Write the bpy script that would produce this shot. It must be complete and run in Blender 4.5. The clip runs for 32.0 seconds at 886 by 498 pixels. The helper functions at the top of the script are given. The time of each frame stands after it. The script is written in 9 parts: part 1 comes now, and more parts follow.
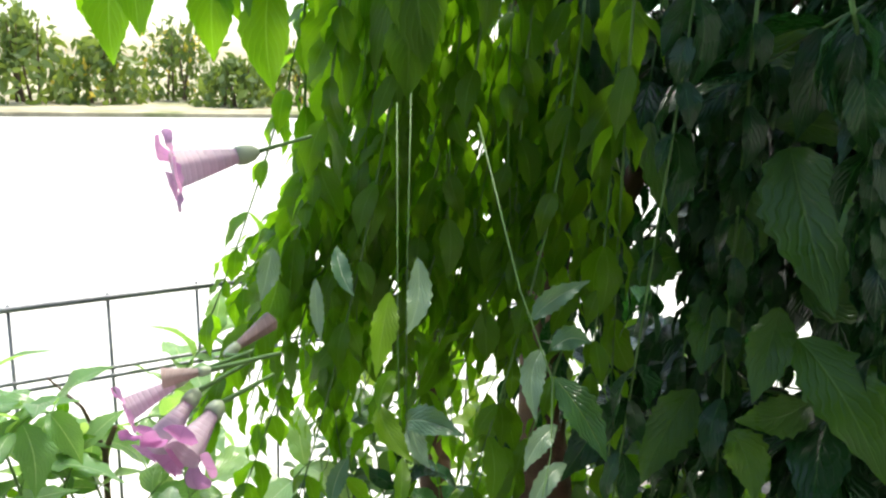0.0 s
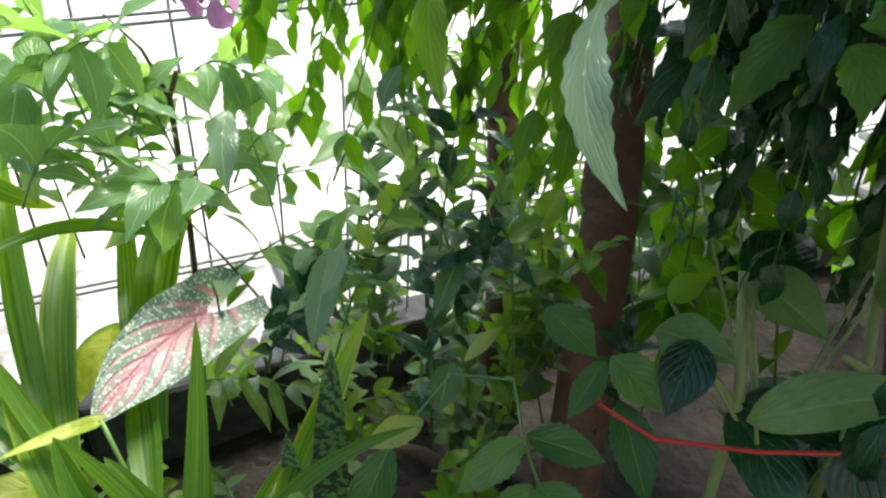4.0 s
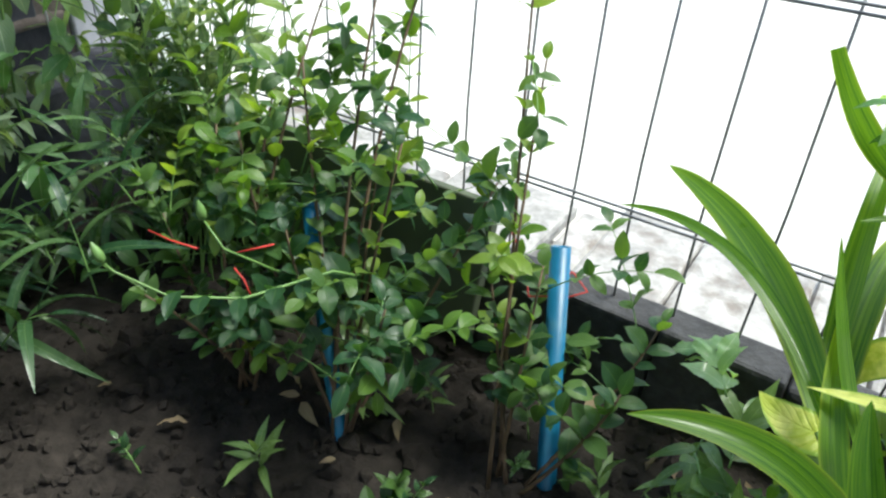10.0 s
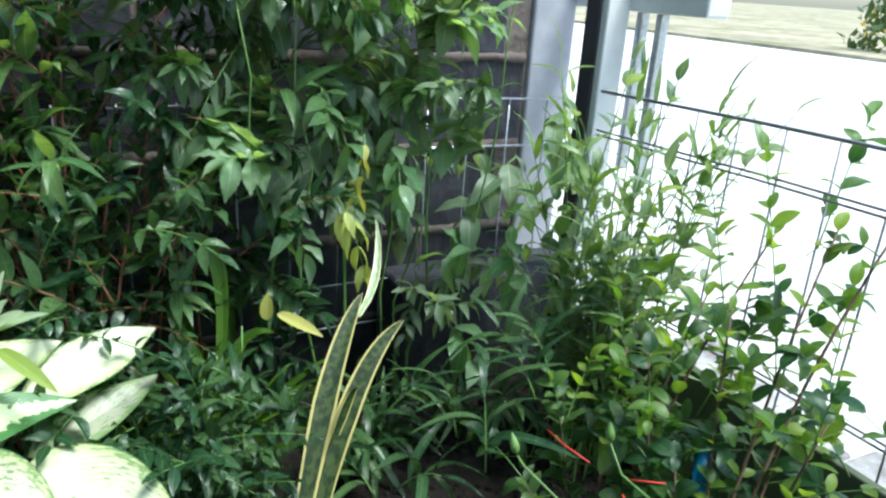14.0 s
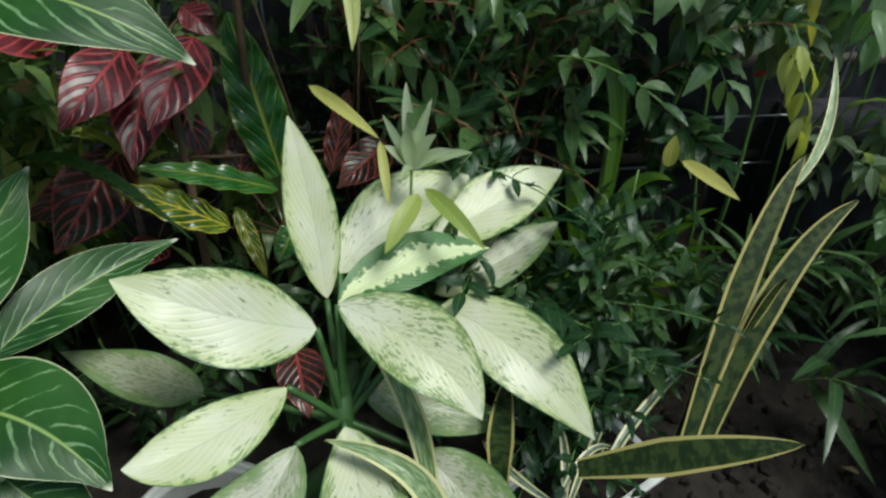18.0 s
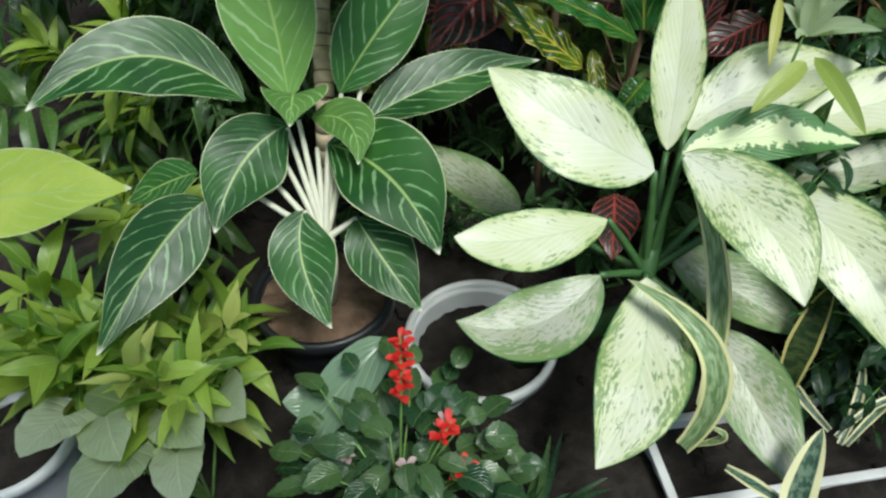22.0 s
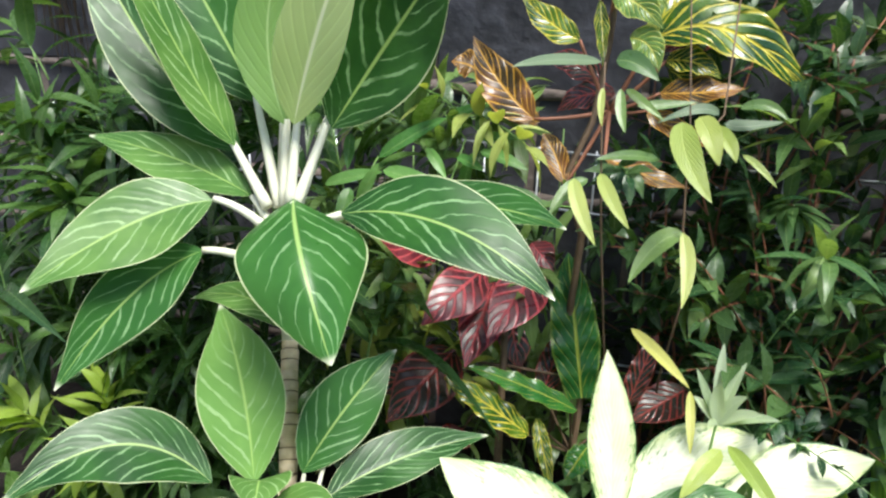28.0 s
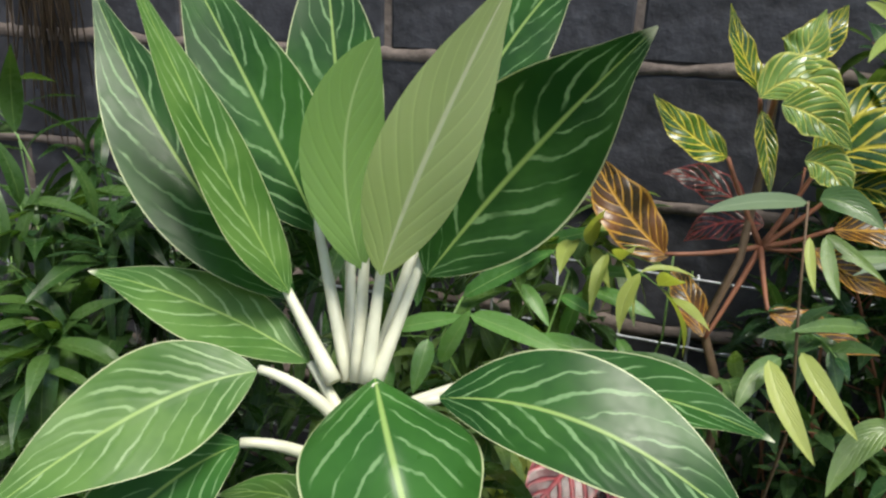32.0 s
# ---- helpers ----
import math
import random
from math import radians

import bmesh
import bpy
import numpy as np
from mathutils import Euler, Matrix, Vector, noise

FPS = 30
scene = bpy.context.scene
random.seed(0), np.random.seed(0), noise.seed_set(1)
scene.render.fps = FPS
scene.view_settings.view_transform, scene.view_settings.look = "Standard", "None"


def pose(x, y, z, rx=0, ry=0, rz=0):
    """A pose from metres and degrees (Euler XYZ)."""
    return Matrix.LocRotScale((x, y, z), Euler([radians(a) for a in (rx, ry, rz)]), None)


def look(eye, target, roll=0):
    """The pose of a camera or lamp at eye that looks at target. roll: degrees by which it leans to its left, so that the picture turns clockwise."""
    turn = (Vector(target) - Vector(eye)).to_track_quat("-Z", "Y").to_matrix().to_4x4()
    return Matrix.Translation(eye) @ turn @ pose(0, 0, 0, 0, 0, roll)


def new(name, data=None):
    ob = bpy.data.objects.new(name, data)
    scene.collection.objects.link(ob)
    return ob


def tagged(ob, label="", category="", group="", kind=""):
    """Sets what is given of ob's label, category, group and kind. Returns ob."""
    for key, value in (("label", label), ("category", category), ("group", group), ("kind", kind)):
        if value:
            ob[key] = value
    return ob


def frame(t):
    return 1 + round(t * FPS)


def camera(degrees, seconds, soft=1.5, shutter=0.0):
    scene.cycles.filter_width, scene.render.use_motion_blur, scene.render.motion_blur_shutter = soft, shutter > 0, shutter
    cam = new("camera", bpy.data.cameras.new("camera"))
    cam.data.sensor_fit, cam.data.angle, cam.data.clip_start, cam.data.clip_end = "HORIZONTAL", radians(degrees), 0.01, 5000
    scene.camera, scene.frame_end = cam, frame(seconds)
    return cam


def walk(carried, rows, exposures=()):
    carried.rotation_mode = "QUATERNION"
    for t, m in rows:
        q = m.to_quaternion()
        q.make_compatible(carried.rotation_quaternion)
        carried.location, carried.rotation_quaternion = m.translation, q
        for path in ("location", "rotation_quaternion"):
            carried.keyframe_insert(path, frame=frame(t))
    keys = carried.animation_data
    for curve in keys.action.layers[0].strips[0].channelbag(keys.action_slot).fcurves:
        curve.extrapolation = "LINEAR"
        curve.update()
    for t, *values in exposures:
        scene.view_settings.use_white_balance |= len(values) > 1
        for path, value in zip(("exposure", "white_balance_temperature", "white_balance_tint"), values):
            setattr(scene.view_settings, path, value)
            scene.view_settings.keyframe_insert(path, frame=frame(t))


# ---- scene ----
cam = camera(63.09, 32.0, soft=2.4)


def view(x, y, z, yaw, pitch, roll):
    return pose(x, y, z, 0, 0, yaw) @ pose(0, 0, 0, 90 + pitch, 0, 0) @ pose(0, 0, 0, 0, 0, roll)


ROWS = [
    (0.0, -0.0223, -0.0495, 1.0553, 59.66, -14.07, 2.60),
    (0.5, -0.0211, -0.0408, 1.0474, 59.92, -15.92, 1.79),
    (1.0, -0.0150, -0.0424, 1.0334, 60.67, -18.45, 2.53),
    (1.5, -0.0112, -0.0435, 1.0192, 62.04, -21.61, 2.70),
    (2.0, -0.0134, -0.0341, 1.0015, 62.36, -25.67, 3.02),
    (2.5, -0.0138, -0.0317, 0.9913, 63.73, -28.76, 2.73),
    (3.0, -0.0154, -0.0280, 0.9826, 63.85, -30.87, 2.66),
    (3.5, -0.0243, -0.0244, 0.9688, 63.83, -33.44, 3.32),
    (5.5, -0.0287, -0.0410, 0.9089, 70.01, -35.57, 4.04),
    (6.0, -0.0418, -0.0382, 0.8898, 72.31, -36.18, 4.15),
    (6.5, -0.0468, -0.0466, 0.8779, 77.22, -36.87, 3.87),
    (7.0, -0.0453, -0.0650, 0.8680, 80.22, -36.22, 3.91),
    (7.5, -0.0328, -0.0934, 0.8682, 85.76, -36.59, 2.78),
    (8.0, -0.0183, -0.1231, 0.8712, 93.59, -36.68, 2.24),
    (8.5, -0.0127, -0.1361, 0.8779, 99.58, -36.42, 2.22),
    (9.0, -0.0018, -0.1560, 0.8888, 106.28, -35.75, 2.25),
    (9.5, 0.0373, -0.1886, 0.9199, 113.55, -35.92, 3.11),
    (10.0, 0.0454, -0.2197, 0.9076, 121.72, -34.75, 3.31),
    (10.5, 0.0562, -0.2363, 0.9176, 126.75, -31.30, 2.89),
    (11.0, 0.0628, -0.2533, 0.9201, 130.23, -28.83, 2.65),
    (11.5, 0.0763, -0.2687, 0.9245, 134.60, -27.06, 3.02),
    (12.0, 0.0884, -0.2669, 0.9308, 138.10, -25.66, 2.85),
    (12.5, 0.0971, -0.2587, 0.9341, 140.95, -24.16, 3.10),
    (13.0, 0.1083, -0.2550, 0.9403, 144.91, -23.18, 3.35),
    (13.5, 0.1211, -0.2532, 0.9487, 148.07, -21.44, 3.97),
    (14.0, 0.1428, -0.2577, 0.9625, 152.48, -20.35, 3.69),
    (14.5, 0.1727, -0.2770, 0.9666, 157.63, -20.20, 3.28),
    (15.0, 0.2023, -0.2945, 0.9694, 161.94, -20.38, 2.72),
    (15.5, 0.2266, -0.3275, 0.9615, 165.44, -20.67, 2.93),
    (17.5, 0.2852, -0.4725, 0.9919, 174.04, -34.77, 1.18),
    (18.0, 0.2825, -0.5004, 0.9652, 175.89, -38.70, 0.48),
    (18.5, 0.2996, -0.5365, 0.9280, 175.81, -40.86, -0.01),
    (19.0, 0.3201, -0.5701, 0.9012, 175.42, -43.26, -1.00),
    (19.5, 0.3117, -0.5604, 0.8933, 178.15, -45.10, 0.27),
    (20.0, 0.3003, -0.5159, 0.8962, 185.11, -45.93, 0.39),
    (20.5, 0.3057, -0.4770, 0.9048, 191.68, -45.25, -1.09),
    (21.0, 0.3285, -0.4454, 0.9083, 196.94, -44.60, -0.91),
    (21.5, 0.3449, -0.4234, 0.9053, 201.06, -44.36, -0.92),
    (22.0, 0.3539, -0.4154, 0.9037, 202.57, -44.94, -0.65),
    (22.5, 0.3529, -0.4107, 0.9052, 202.90, -45.31, -1.00),
    (23.0, 0.3602, -0.4091, 0.9148, 203.05, -42.29, -0.41),
    (23.5, 0.3535, -0.4119, 0.9209, 202.29, -39.80, -0.10),
    (24.0, 0.3532, -0.4077, 0.9291, 203.44, -37.55, -1.08),
    (24.5, 0.3484, -0.4070, 0.9374, 202.55, -35.88, -0.84),
    (25.0, 0.3425, -0.4037, 0.9449, 202.53, -33.76, -1.22),
    (25.5, 0.3458, -0.3951, 0.9604, 202.19, -31.46, -0.43),
    (27.5, 0.3389, -0.4067, 1.0156, 199.34, -24.24, 0.22),
    (28.0, 0.3400, -0.4051, 1.0303, 199.18, -21.65, 0.76),
    (28.5, 0.3380, -0.3996, 1.0445, 199.86, -19.43, 1.18),
    (29.0, 0.3428, -0.4090, 1.0534, 199.99, -18.26, 0.99),
    (29.5, 0.3544, -0.4357, 1.0557, 198.86, -17.63, 1.12),
    (30.0, 0.3813, -0.4711, 1.0552, 198.00, -18.13, 1.09),
    (30.5, 0.4166, -0.4957, 1.0593, 197.53, -17.09, 1.85),
    (31.0, 0.4607, -0.5296, 1.0545, 197.30, -17.07, 2.01),
    (31.5, 0.5108, -0.5667, 1.0494, 197.01, -17.07, 2.63),
    (32.0, 0.5551, -0.6026, 1.0508, 197.54, -16.85, 2.67),
]
EXPOSURES = [(0.0, 1.75, 6900, 4), (1.0, 1.1, 6700, 2), (3.0, 1.65, 6700, 4), (6.0, 1.75, 6600, 2), (7.0, 1.75, 6600, 2), (9.0, 1.35, 6400, 2), (10.0, 1.4, 6300, 2), (13.0, 1.42, 5900, 2), (15.0, 1.32, 5700, 1), (18.0, 0.2, 6200, 1),
             (19.0, 0.1, 6200, 1), (20.0, 0.12, 6200, 1), (21.0, 0.42, 6100, 1), (23.0, 0.56, 6100, 4), (25.0, 0.92, 6150, 5), (28.0, 1.35, 6350, 7), (30.0, 1.0, 6550, 6), (32.0, 0.84, 6700, 6)]
walk(cam, [(t, view(x, y, z, yaw, pitch, roll)) for t, x, y, z, yaw, pitch, roll in ROWS], EXPOSURES)

# ---- sky and sun ----
SUN_EL, SUN_AZ = 64.0, -50.0      # degrees; azimuth clockwise from +y
world = bpy.data.worlds.new("sky")
scene.world = world
world.use_nodes = True
wn = world.node_tree.nodes
sky = wn.new("ShaderNodeTexSky")
sky.sky_type = 'NISHITA'
sky.sun_disc = False
sky.sun_elevation, sky.sun_rotation = radians(SUN_EL), radians(SUN_AZ)
sky.air_density, sky.dust_density = 1.0, 1.5
world.node_tree.links.new(sky.outputs[0], wn["Background"].inputs[0])
wn["Background"].inputs[1].default_value = 0.11
sun = new("sun", bpy.data.lights.new("sun", 'SUN'))
sun.data.energy, sun.data.angle, sun.data.color = 2.6, radians(20), (1.0, 0.96, 0.89)
_az, _el = radians(SUN_AZ), radians(SUN_EL)
SUN_FROM = Vector((math.sin(_az) * math.cos(_el), math.cos(_az) * math.cos(_el), math.sin(_el)))
sun.matrix_world = look(SUN_FROM * 20, (0, 0, 0))

# ---- node materials ----
RNG = random.Random(7)


class Nodes:
    """A short way to write node trees."""

    def __init__(self, name):
        self.mat = bpy.data.materials.new(name)
        self.mat.use_nodes = True
        self.tree = self.mat.node_tree
        self.bsdf = self.tree.nodes["Principled BSDF"]
        self.out = self.tree.nodes["Material Output"]

    def put(self, socket, value):
        if isinstance(value, bpy.types.NodeSocket):
            self.tree.links.new(value, socket)
        elif isinstance(value, tuple) and len(value) == 3 and socket.type == 'RGBA':
            socket.default_value = (*value, 1)
        else:
            socket.default_value = value

    def node(self, kind, *inputs, **named):
        n = self.tree.nodes.new(kind)
        for i, v in enumerate(inputs):
            if v is not None:
                self.put(n.inputs[i], v)
        for k, v in named.items():
            self.put(n.inputs[k.replace("_", " ")], v)
        return n

    def math(self, op, a, b=0.0, c=0.0, clamp=False):
        n = self.node("ShaderNodeMath", a, b, c)
        n.operation, n.use_clamp = op, clamp
        return n.outputs[0]

    def step(self, x, lo, hi):
        """0 below lo, 1 above hi, smooth between."""
        n = self.node("ShaderNodeMapRange", x, lo, hi, 0.0, 1.0)
        n.interpolation_type = 'SMOOTHSTEP'
        return n.outputs[0]

    def mix(self, f, a, b):
        n = self.tree.nodes.new("ShaderNodeMix")
        n.data_type = 'RGBA'
        self.put(n.inputs[0], f)
        self.put(n.inputs[6], a if not isinstance(a, tuple) else (*a, 1))
        self.put(n.inputs[7], b if not isinstance(b, tuple) else (*b, 1))
        return n.outputs[2]

    def noise(self, scale, detail=3.0, vector=None, rough=0.55):
        n = self.node("ShaderNodeTexNoise", vector, None, scale, detail, rough)
        return n.outputs[0]

    def place(self):
        return self.tree.nodes.new("ShaderNodeTexCoord").outputs["Object"]

    def uv(self):
        sep = self.node("ShaderNodeSeparateXYZ", self.tree.nodes.new("ShaderNodeTexCoord").outputs["UV"])
        v = self.math('ABSOLUTE', self.math('MULTIPLY_ADD', sep.outputs[1], 2.0, -1.0))
        return sep.outputs[0], sep.outputs[1], v

    def luck(self):
        return self.tree.nodes.new("ShaderNodeObjectInfo").outputs["Random"]

    def bump(self, height, strength=0.3, distance=0.002):
        n = self.node("ShaderNodeBump", strength, distance)
        self.put(n.inputs["Height"], height)
        self.put(self.bsdf.inputs["Normal"], n.outputs[0])
        return n.outputs[0]


def solid(name, colour, rough=0.6, metal=0.0, vary=0.25, scale=30.0, bump=0.2, dist=0.002, spec=0.5, dirt=None):
    """Paint, stone, soil or plastic with two scales of variation."""
    n = Nodes(name)
    p = n.place()
    fine, coarse = n.noise(scale, 4, p), n.noise(scale * 0.12, 3, p)
    f = n.math('ADD', n.math('MULTIPLY', fine, 0.6), n.math('MULTIPLY', coarse, 0.6))
    lo, hi = tuple(c * (1 - vary) for c in colour), tuple(min(1, c * (1 + vary)) for c in colour)
    col = n.mix(n.step(f, 0.35, 0.85), lo, hi)
    if dirt:
        col = n.mix(n.math('MULTIPLY', n.step(n.noise(scale * 0.3, 5, p), 0.5, 0.72), 0.8), col, dirt)
    n.put(n.bsdf.inputs["Base Color"], col)
    n.put(n.bsdf.inputs["Roughness"], n.math('MULTIPLY_ADD', fine, 0.25, rough - 0.12))
    n.bsdf.inputs["Metallic"].default_value = metal
    n.bsdf.inputs["Specular IOR Level"].default_value = spec
    if bump:
        n.bump(n.math('ADD', fine, coarse), bump, dist)
    return n.mat


def leaf_mat(name, paint, rough=0.34, clear=0.3, veins=9.0, slant=0.35, relief=0.35, spec=0.5, glow=(1.7, 1.65, 0.6)):
    """A leaf: paint(n, u, s, v, rib, luck) gives its colour; light also comes through it."""
    n = Nodes(name)
    u, s, v = n.uv()
    luck = n.luck()
    w = n.noise(9.0, 2, n.place())
    phase = n.math('ADD', n.math('SUBTRACT', n.math('MULTIPLY', u, veins), n.math('MULTIPLY', v, veins * slant)), n.math('MULTIPLY', w, 0.5))
    rib = n.math('MULTIPLY', n.math('ABSOLUTE', n.math('SUBTRACT', n.math('FRACT', phase), 0.5)), 2.0)   # 0 on a side vein
    colour = paint(n, u, s, v, rib, luck)
    n.put(n.bsdf.inputs["Base Color"], colour)
    n.put(n.bsdf.inputs["Roughness"], n.math('MULTIPLY_ADD', n.noise(60.0, 2, n.place()), 0.25, rough - 0.12))
    n.bsdf.inputs["Specular IOR Level"].default_value = spec
    normal = n.bump(n.math('ADD', n.step(rib, 0.0, 0.5), n.math('MULTIPLY', n.step(v, 0.0, 0.1), 1.5)), relief, 0.002)
    hue = n.node("ShaderNodeMix")
    hue.data_type, hue.blend_type = 'RGBA', 'MULTIPLY'
    hue.inputs[0].default_value = 1.0
    n.put(hue.inputs[6], colour)
    hue.inputs[7].default_value = (*glow, 1)
    through_leaf = n.node("ShaderNodeBsdfTranslucent", hue.outputs[2])
    n.put(through_leaf.inputs["Normal"], normal)
    both = n.node("ShaderNodeMixShader", clear, n.bsdf.outputs[0], through_leaf.outputs[0])
    n.put(n.out.inputs["Surface"], both.outputs[0])
    return n.mat


def plain_paint(dark, light, rib_col=None, rib_width=0.05, tip=None):
    """Greens between dark and light from leaf to leaf, with a paler midrib."""
    def paint(n, u, s, v, rib, luck):
        f = n.math('ADD', n.math('MULTIPLY', luck, 0.7), n.math('MULTIPLY', n.noise(14.0, 3, n.place()), 0.5))
        col = n.mix(n.step(f, 0.2, 0.95), dark, light)
        col = n.mix(n.math('MULTIPLY', n.math('SUBTRACT', 1.0, n.step(rib, 0.0, 0.2)), 0.15), col, tuple(min(1, c * 1.7) for c in light))
        if rib_col:
            col = n.mix(n.math('MULTIPLY', n.math('SUBTRACT', 1.0, n.step(v, rib_width * 0.4, rib_width)), 0.8), col, rib_col)
        if tip:
            col = n.mix(n.step(n.math('MULTIPLY', u, luck), 0.62, 0.9), col, tip)
        return col
    return paint


def aglaonema_paint(dark, light, vein, show):
    """Dark leaf with silvery side veins that run on from the midrib almost to the pale rim."""
    def paint(n, u, s, v, rib, luck):
        p = n.place()
        col = n.mix(n.step(n.noise(12.0, 4, p), 0.35, 0.7), dark, light)
        col = n.mix(n.math('MULTIPLY', n.step(luck, 0.75, 1.0), 0.4), col, tuple(c * 2.0 for c in light))
        wander = n.math('MULTIPLY', n.math('SUBTRACT', n.noise(30.0, 3, p), 0.5), 0.95)
        half = n.math('MULTIPLY', n.math('GREATER_THAN', s, 0.5), 37.0)
        run = n.math('ADD', n.math('SUBTRACT', n.math('MULTIPLY', u, 8.0), n.math('MULTIPLY', n.math('POWER', v, 1.25), 2.6)), wander)
        run = n.math('ADD', run, n.math('MULTIPLY', half, 0.0118))
        white = n.node("ShaderNodeTexWhiteNoise")
        white.noise_dimensions = '1D'
        n.put(white.inputs["W"], n.math('ADD', n.math('ADD', n.math('FLOOR', run), half), n.math('FLOOR', n.math('MULTIPLY', luck, 90.0))))
        r = n.node("ShaderNodeSeparateColor", white.outputs["Color"])
        line = n.math('ABSOLUTE', n.math('SUBTRACT', n.math('FRACT', run), 0.5))
        thick = n.math('ADD', n.math('MULTIPLY_ADD', r.outputs[0], 0.08, -0.06), n.math('MULTIPLY', n.noise(45.0, 3, p), 0.20))
        streak = n.math('SUBTRACT', 1.0, n.step(n.math('SUBTRACT', line, thick), -0.05, 0.025))
        first = n.math('MULTIPLY_ADD', r.outputs[1], 0.16, -0.06)
        last = n.math('MULTIPLY_ADD', r.outputs[2], 0.25, 0.76)
        inner = n.math('MULTIPLY', n.step(n.math('SUBTRACT', v, first), 0.0, 0.12), n.step(n.math('SUBTRACT', last, v), 0.0, 0.12))
        gone = n.math('MULTIPLY_ADD', n.step(n.noise(26.0, 3, p), 0.34, 0.5), 0.7, 0.3)
        col = n.mix(n.math('MULTIPLY', n.math('MULTIPLY', streak, inner), n.math('MULTIPLY', gone, show)), col, vein)
        col = n.mix(n.math('MULTIPLY', n.math('SUBTRACT', 1.0, n.step(v, 0.012, 0.05)), 0.75), col, (0.36, 0.52, 0.16))
        col = n.mix(n.step(u, 0.955, 0.995), col, (0.66, 0.68, 0.52))
        return n.mix(n.step(v, 0.965, 0.992), col, (0.56, 0.62, 0.36))
    return paint


def dumb_cane_paint(spread, shade):
    """Cream leaf with green specks that thicken towards the rim; spread sets how far they reach in."""
    def paint(n, u, s, v, rib, luck):
        p = n.place()
        along = n.math('SUBTRACT', n.math('MULTIPLY', u, 17.0), n.math('MULTIPLY', v, 6.0))
        grain = n.node("ShaderNodeCombineXYZ", along, n.math('MULTIPLY', s, 14.0), n.math('MULTIPLY', luck, 50.0)).outputs[0]
        speck = n.math('ADD', n.math('MULTIPLY', n.noise(1.5, 5, grain, 0.65), 0.8), n.math('MULTIPLY', n.noise(60.0, 3, p), 0.3))
        edge = n.math('MULTIPLY', n.math('POWER', v, 2.2), 0.16)
        patch = n.math('MULTIPLY', n.math('SUBTRACT', n.noise(9.0, 2, p), 0.5), 0.22)
        many = n.math('ADD', n.math('MULTIPLY_ADD', n.math('POWER', luck, 3.0), 0.05, spread), patch)
        green = n.step(n.math('ADD', n.math('ADD', speck, edge), many), 0.655, 0.715)
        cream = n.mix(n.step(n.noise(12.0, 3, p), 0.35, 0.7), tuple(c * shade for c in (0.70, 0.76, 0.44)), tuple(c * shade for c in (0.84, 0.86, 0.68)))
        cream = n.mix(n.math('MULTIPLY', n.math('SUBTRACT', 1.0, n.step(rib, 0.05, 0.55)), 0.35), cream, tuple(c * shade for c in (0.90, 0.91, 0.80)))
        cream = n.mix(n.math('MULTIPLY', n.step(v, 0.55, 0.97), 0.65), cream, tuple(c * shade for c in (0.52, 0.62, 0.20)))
        col = n.mix(n.math('MULTIPLY', green, n.math('MULTIPLY_ADD', n.noise(70.0, 2, p), 0.6, 0.4)), cream, (0.10, 0.21, 0.04))
        col = n.mix(n.step(n.math('ADD', v, n.math('MULTIPLY', n.noise(60.0, 3, p), 0.12)), 1.0, 1.05), col, (0.04, 0.13, 0.03))
        return n.mix(n.math('MULTIPLY', n.math('SUBTRACT', 1.0, n.step(v, 0.010, 0.04)), 0.55), col, (0.44, 0.54, 0.34))
    return paint


def green_cane_paint(n, u, s, v, rib, luck):
    """The same plant's greener leaf: cream only along the middle."""
    p = n.place()
    edge = n.math('ADD', v, n.math('MULTIPLY', n.math('SUBTRACT', n.noise(130.0, 4, p), 0.5), 1.2))
    col = n.mix(n.step(edge, 0.36, 0.52), (0.66, 0.75, 0.42), (0.05, 0.17, 0.03))
    return n.mix(n.math('MULTIPLY', n.math('SUBTRACT', 1.0, n.step(v, 0.015, 0.05)), 0.8), col, (0.7, 0.78, 0.5))


def croton_paint(flesh, flesh2, vein, width=0.3, share=0.9):
    def paint(n, u, s, v, rib, luck):
        p = n.place()
        col = n.mix(n.step(n.noise(18.0, 3, p), 0.35, 0.7), flesh, flesh2)
        wob = n.math('MULTIPLY', n.math('SUBTRACT', n.noise(60.0, 4, p), 0.5), 0.9)
        side = n.math('SUBTRACT', 1.0, n.step(n.math('ADD', rib, wob), width * 0.45, width))
        net = n.math('SUBTRACT', 1.0, n.step(n.node("ShaderNodeTexVoronoi", p, None, 75.0).outputs[0], 0.0, 0.25))
        lines = n.math('MULTIPLY', n.math('MAXIMUM', side, n.math('MULTIPLY', n.step(v, 0.86, 0.97), 0.8)), share)
        col = n.mix(n.math('MULTIPLY', net, 0.06), col, vein)
        col = n.mix(lines, col, vein)
        return n.mix(n.math('MULTIPLY', n.math('SUBTRACT', 1.0, n.step(v, 0.04, 0.09)), 0.95), col, vein)
    return paint


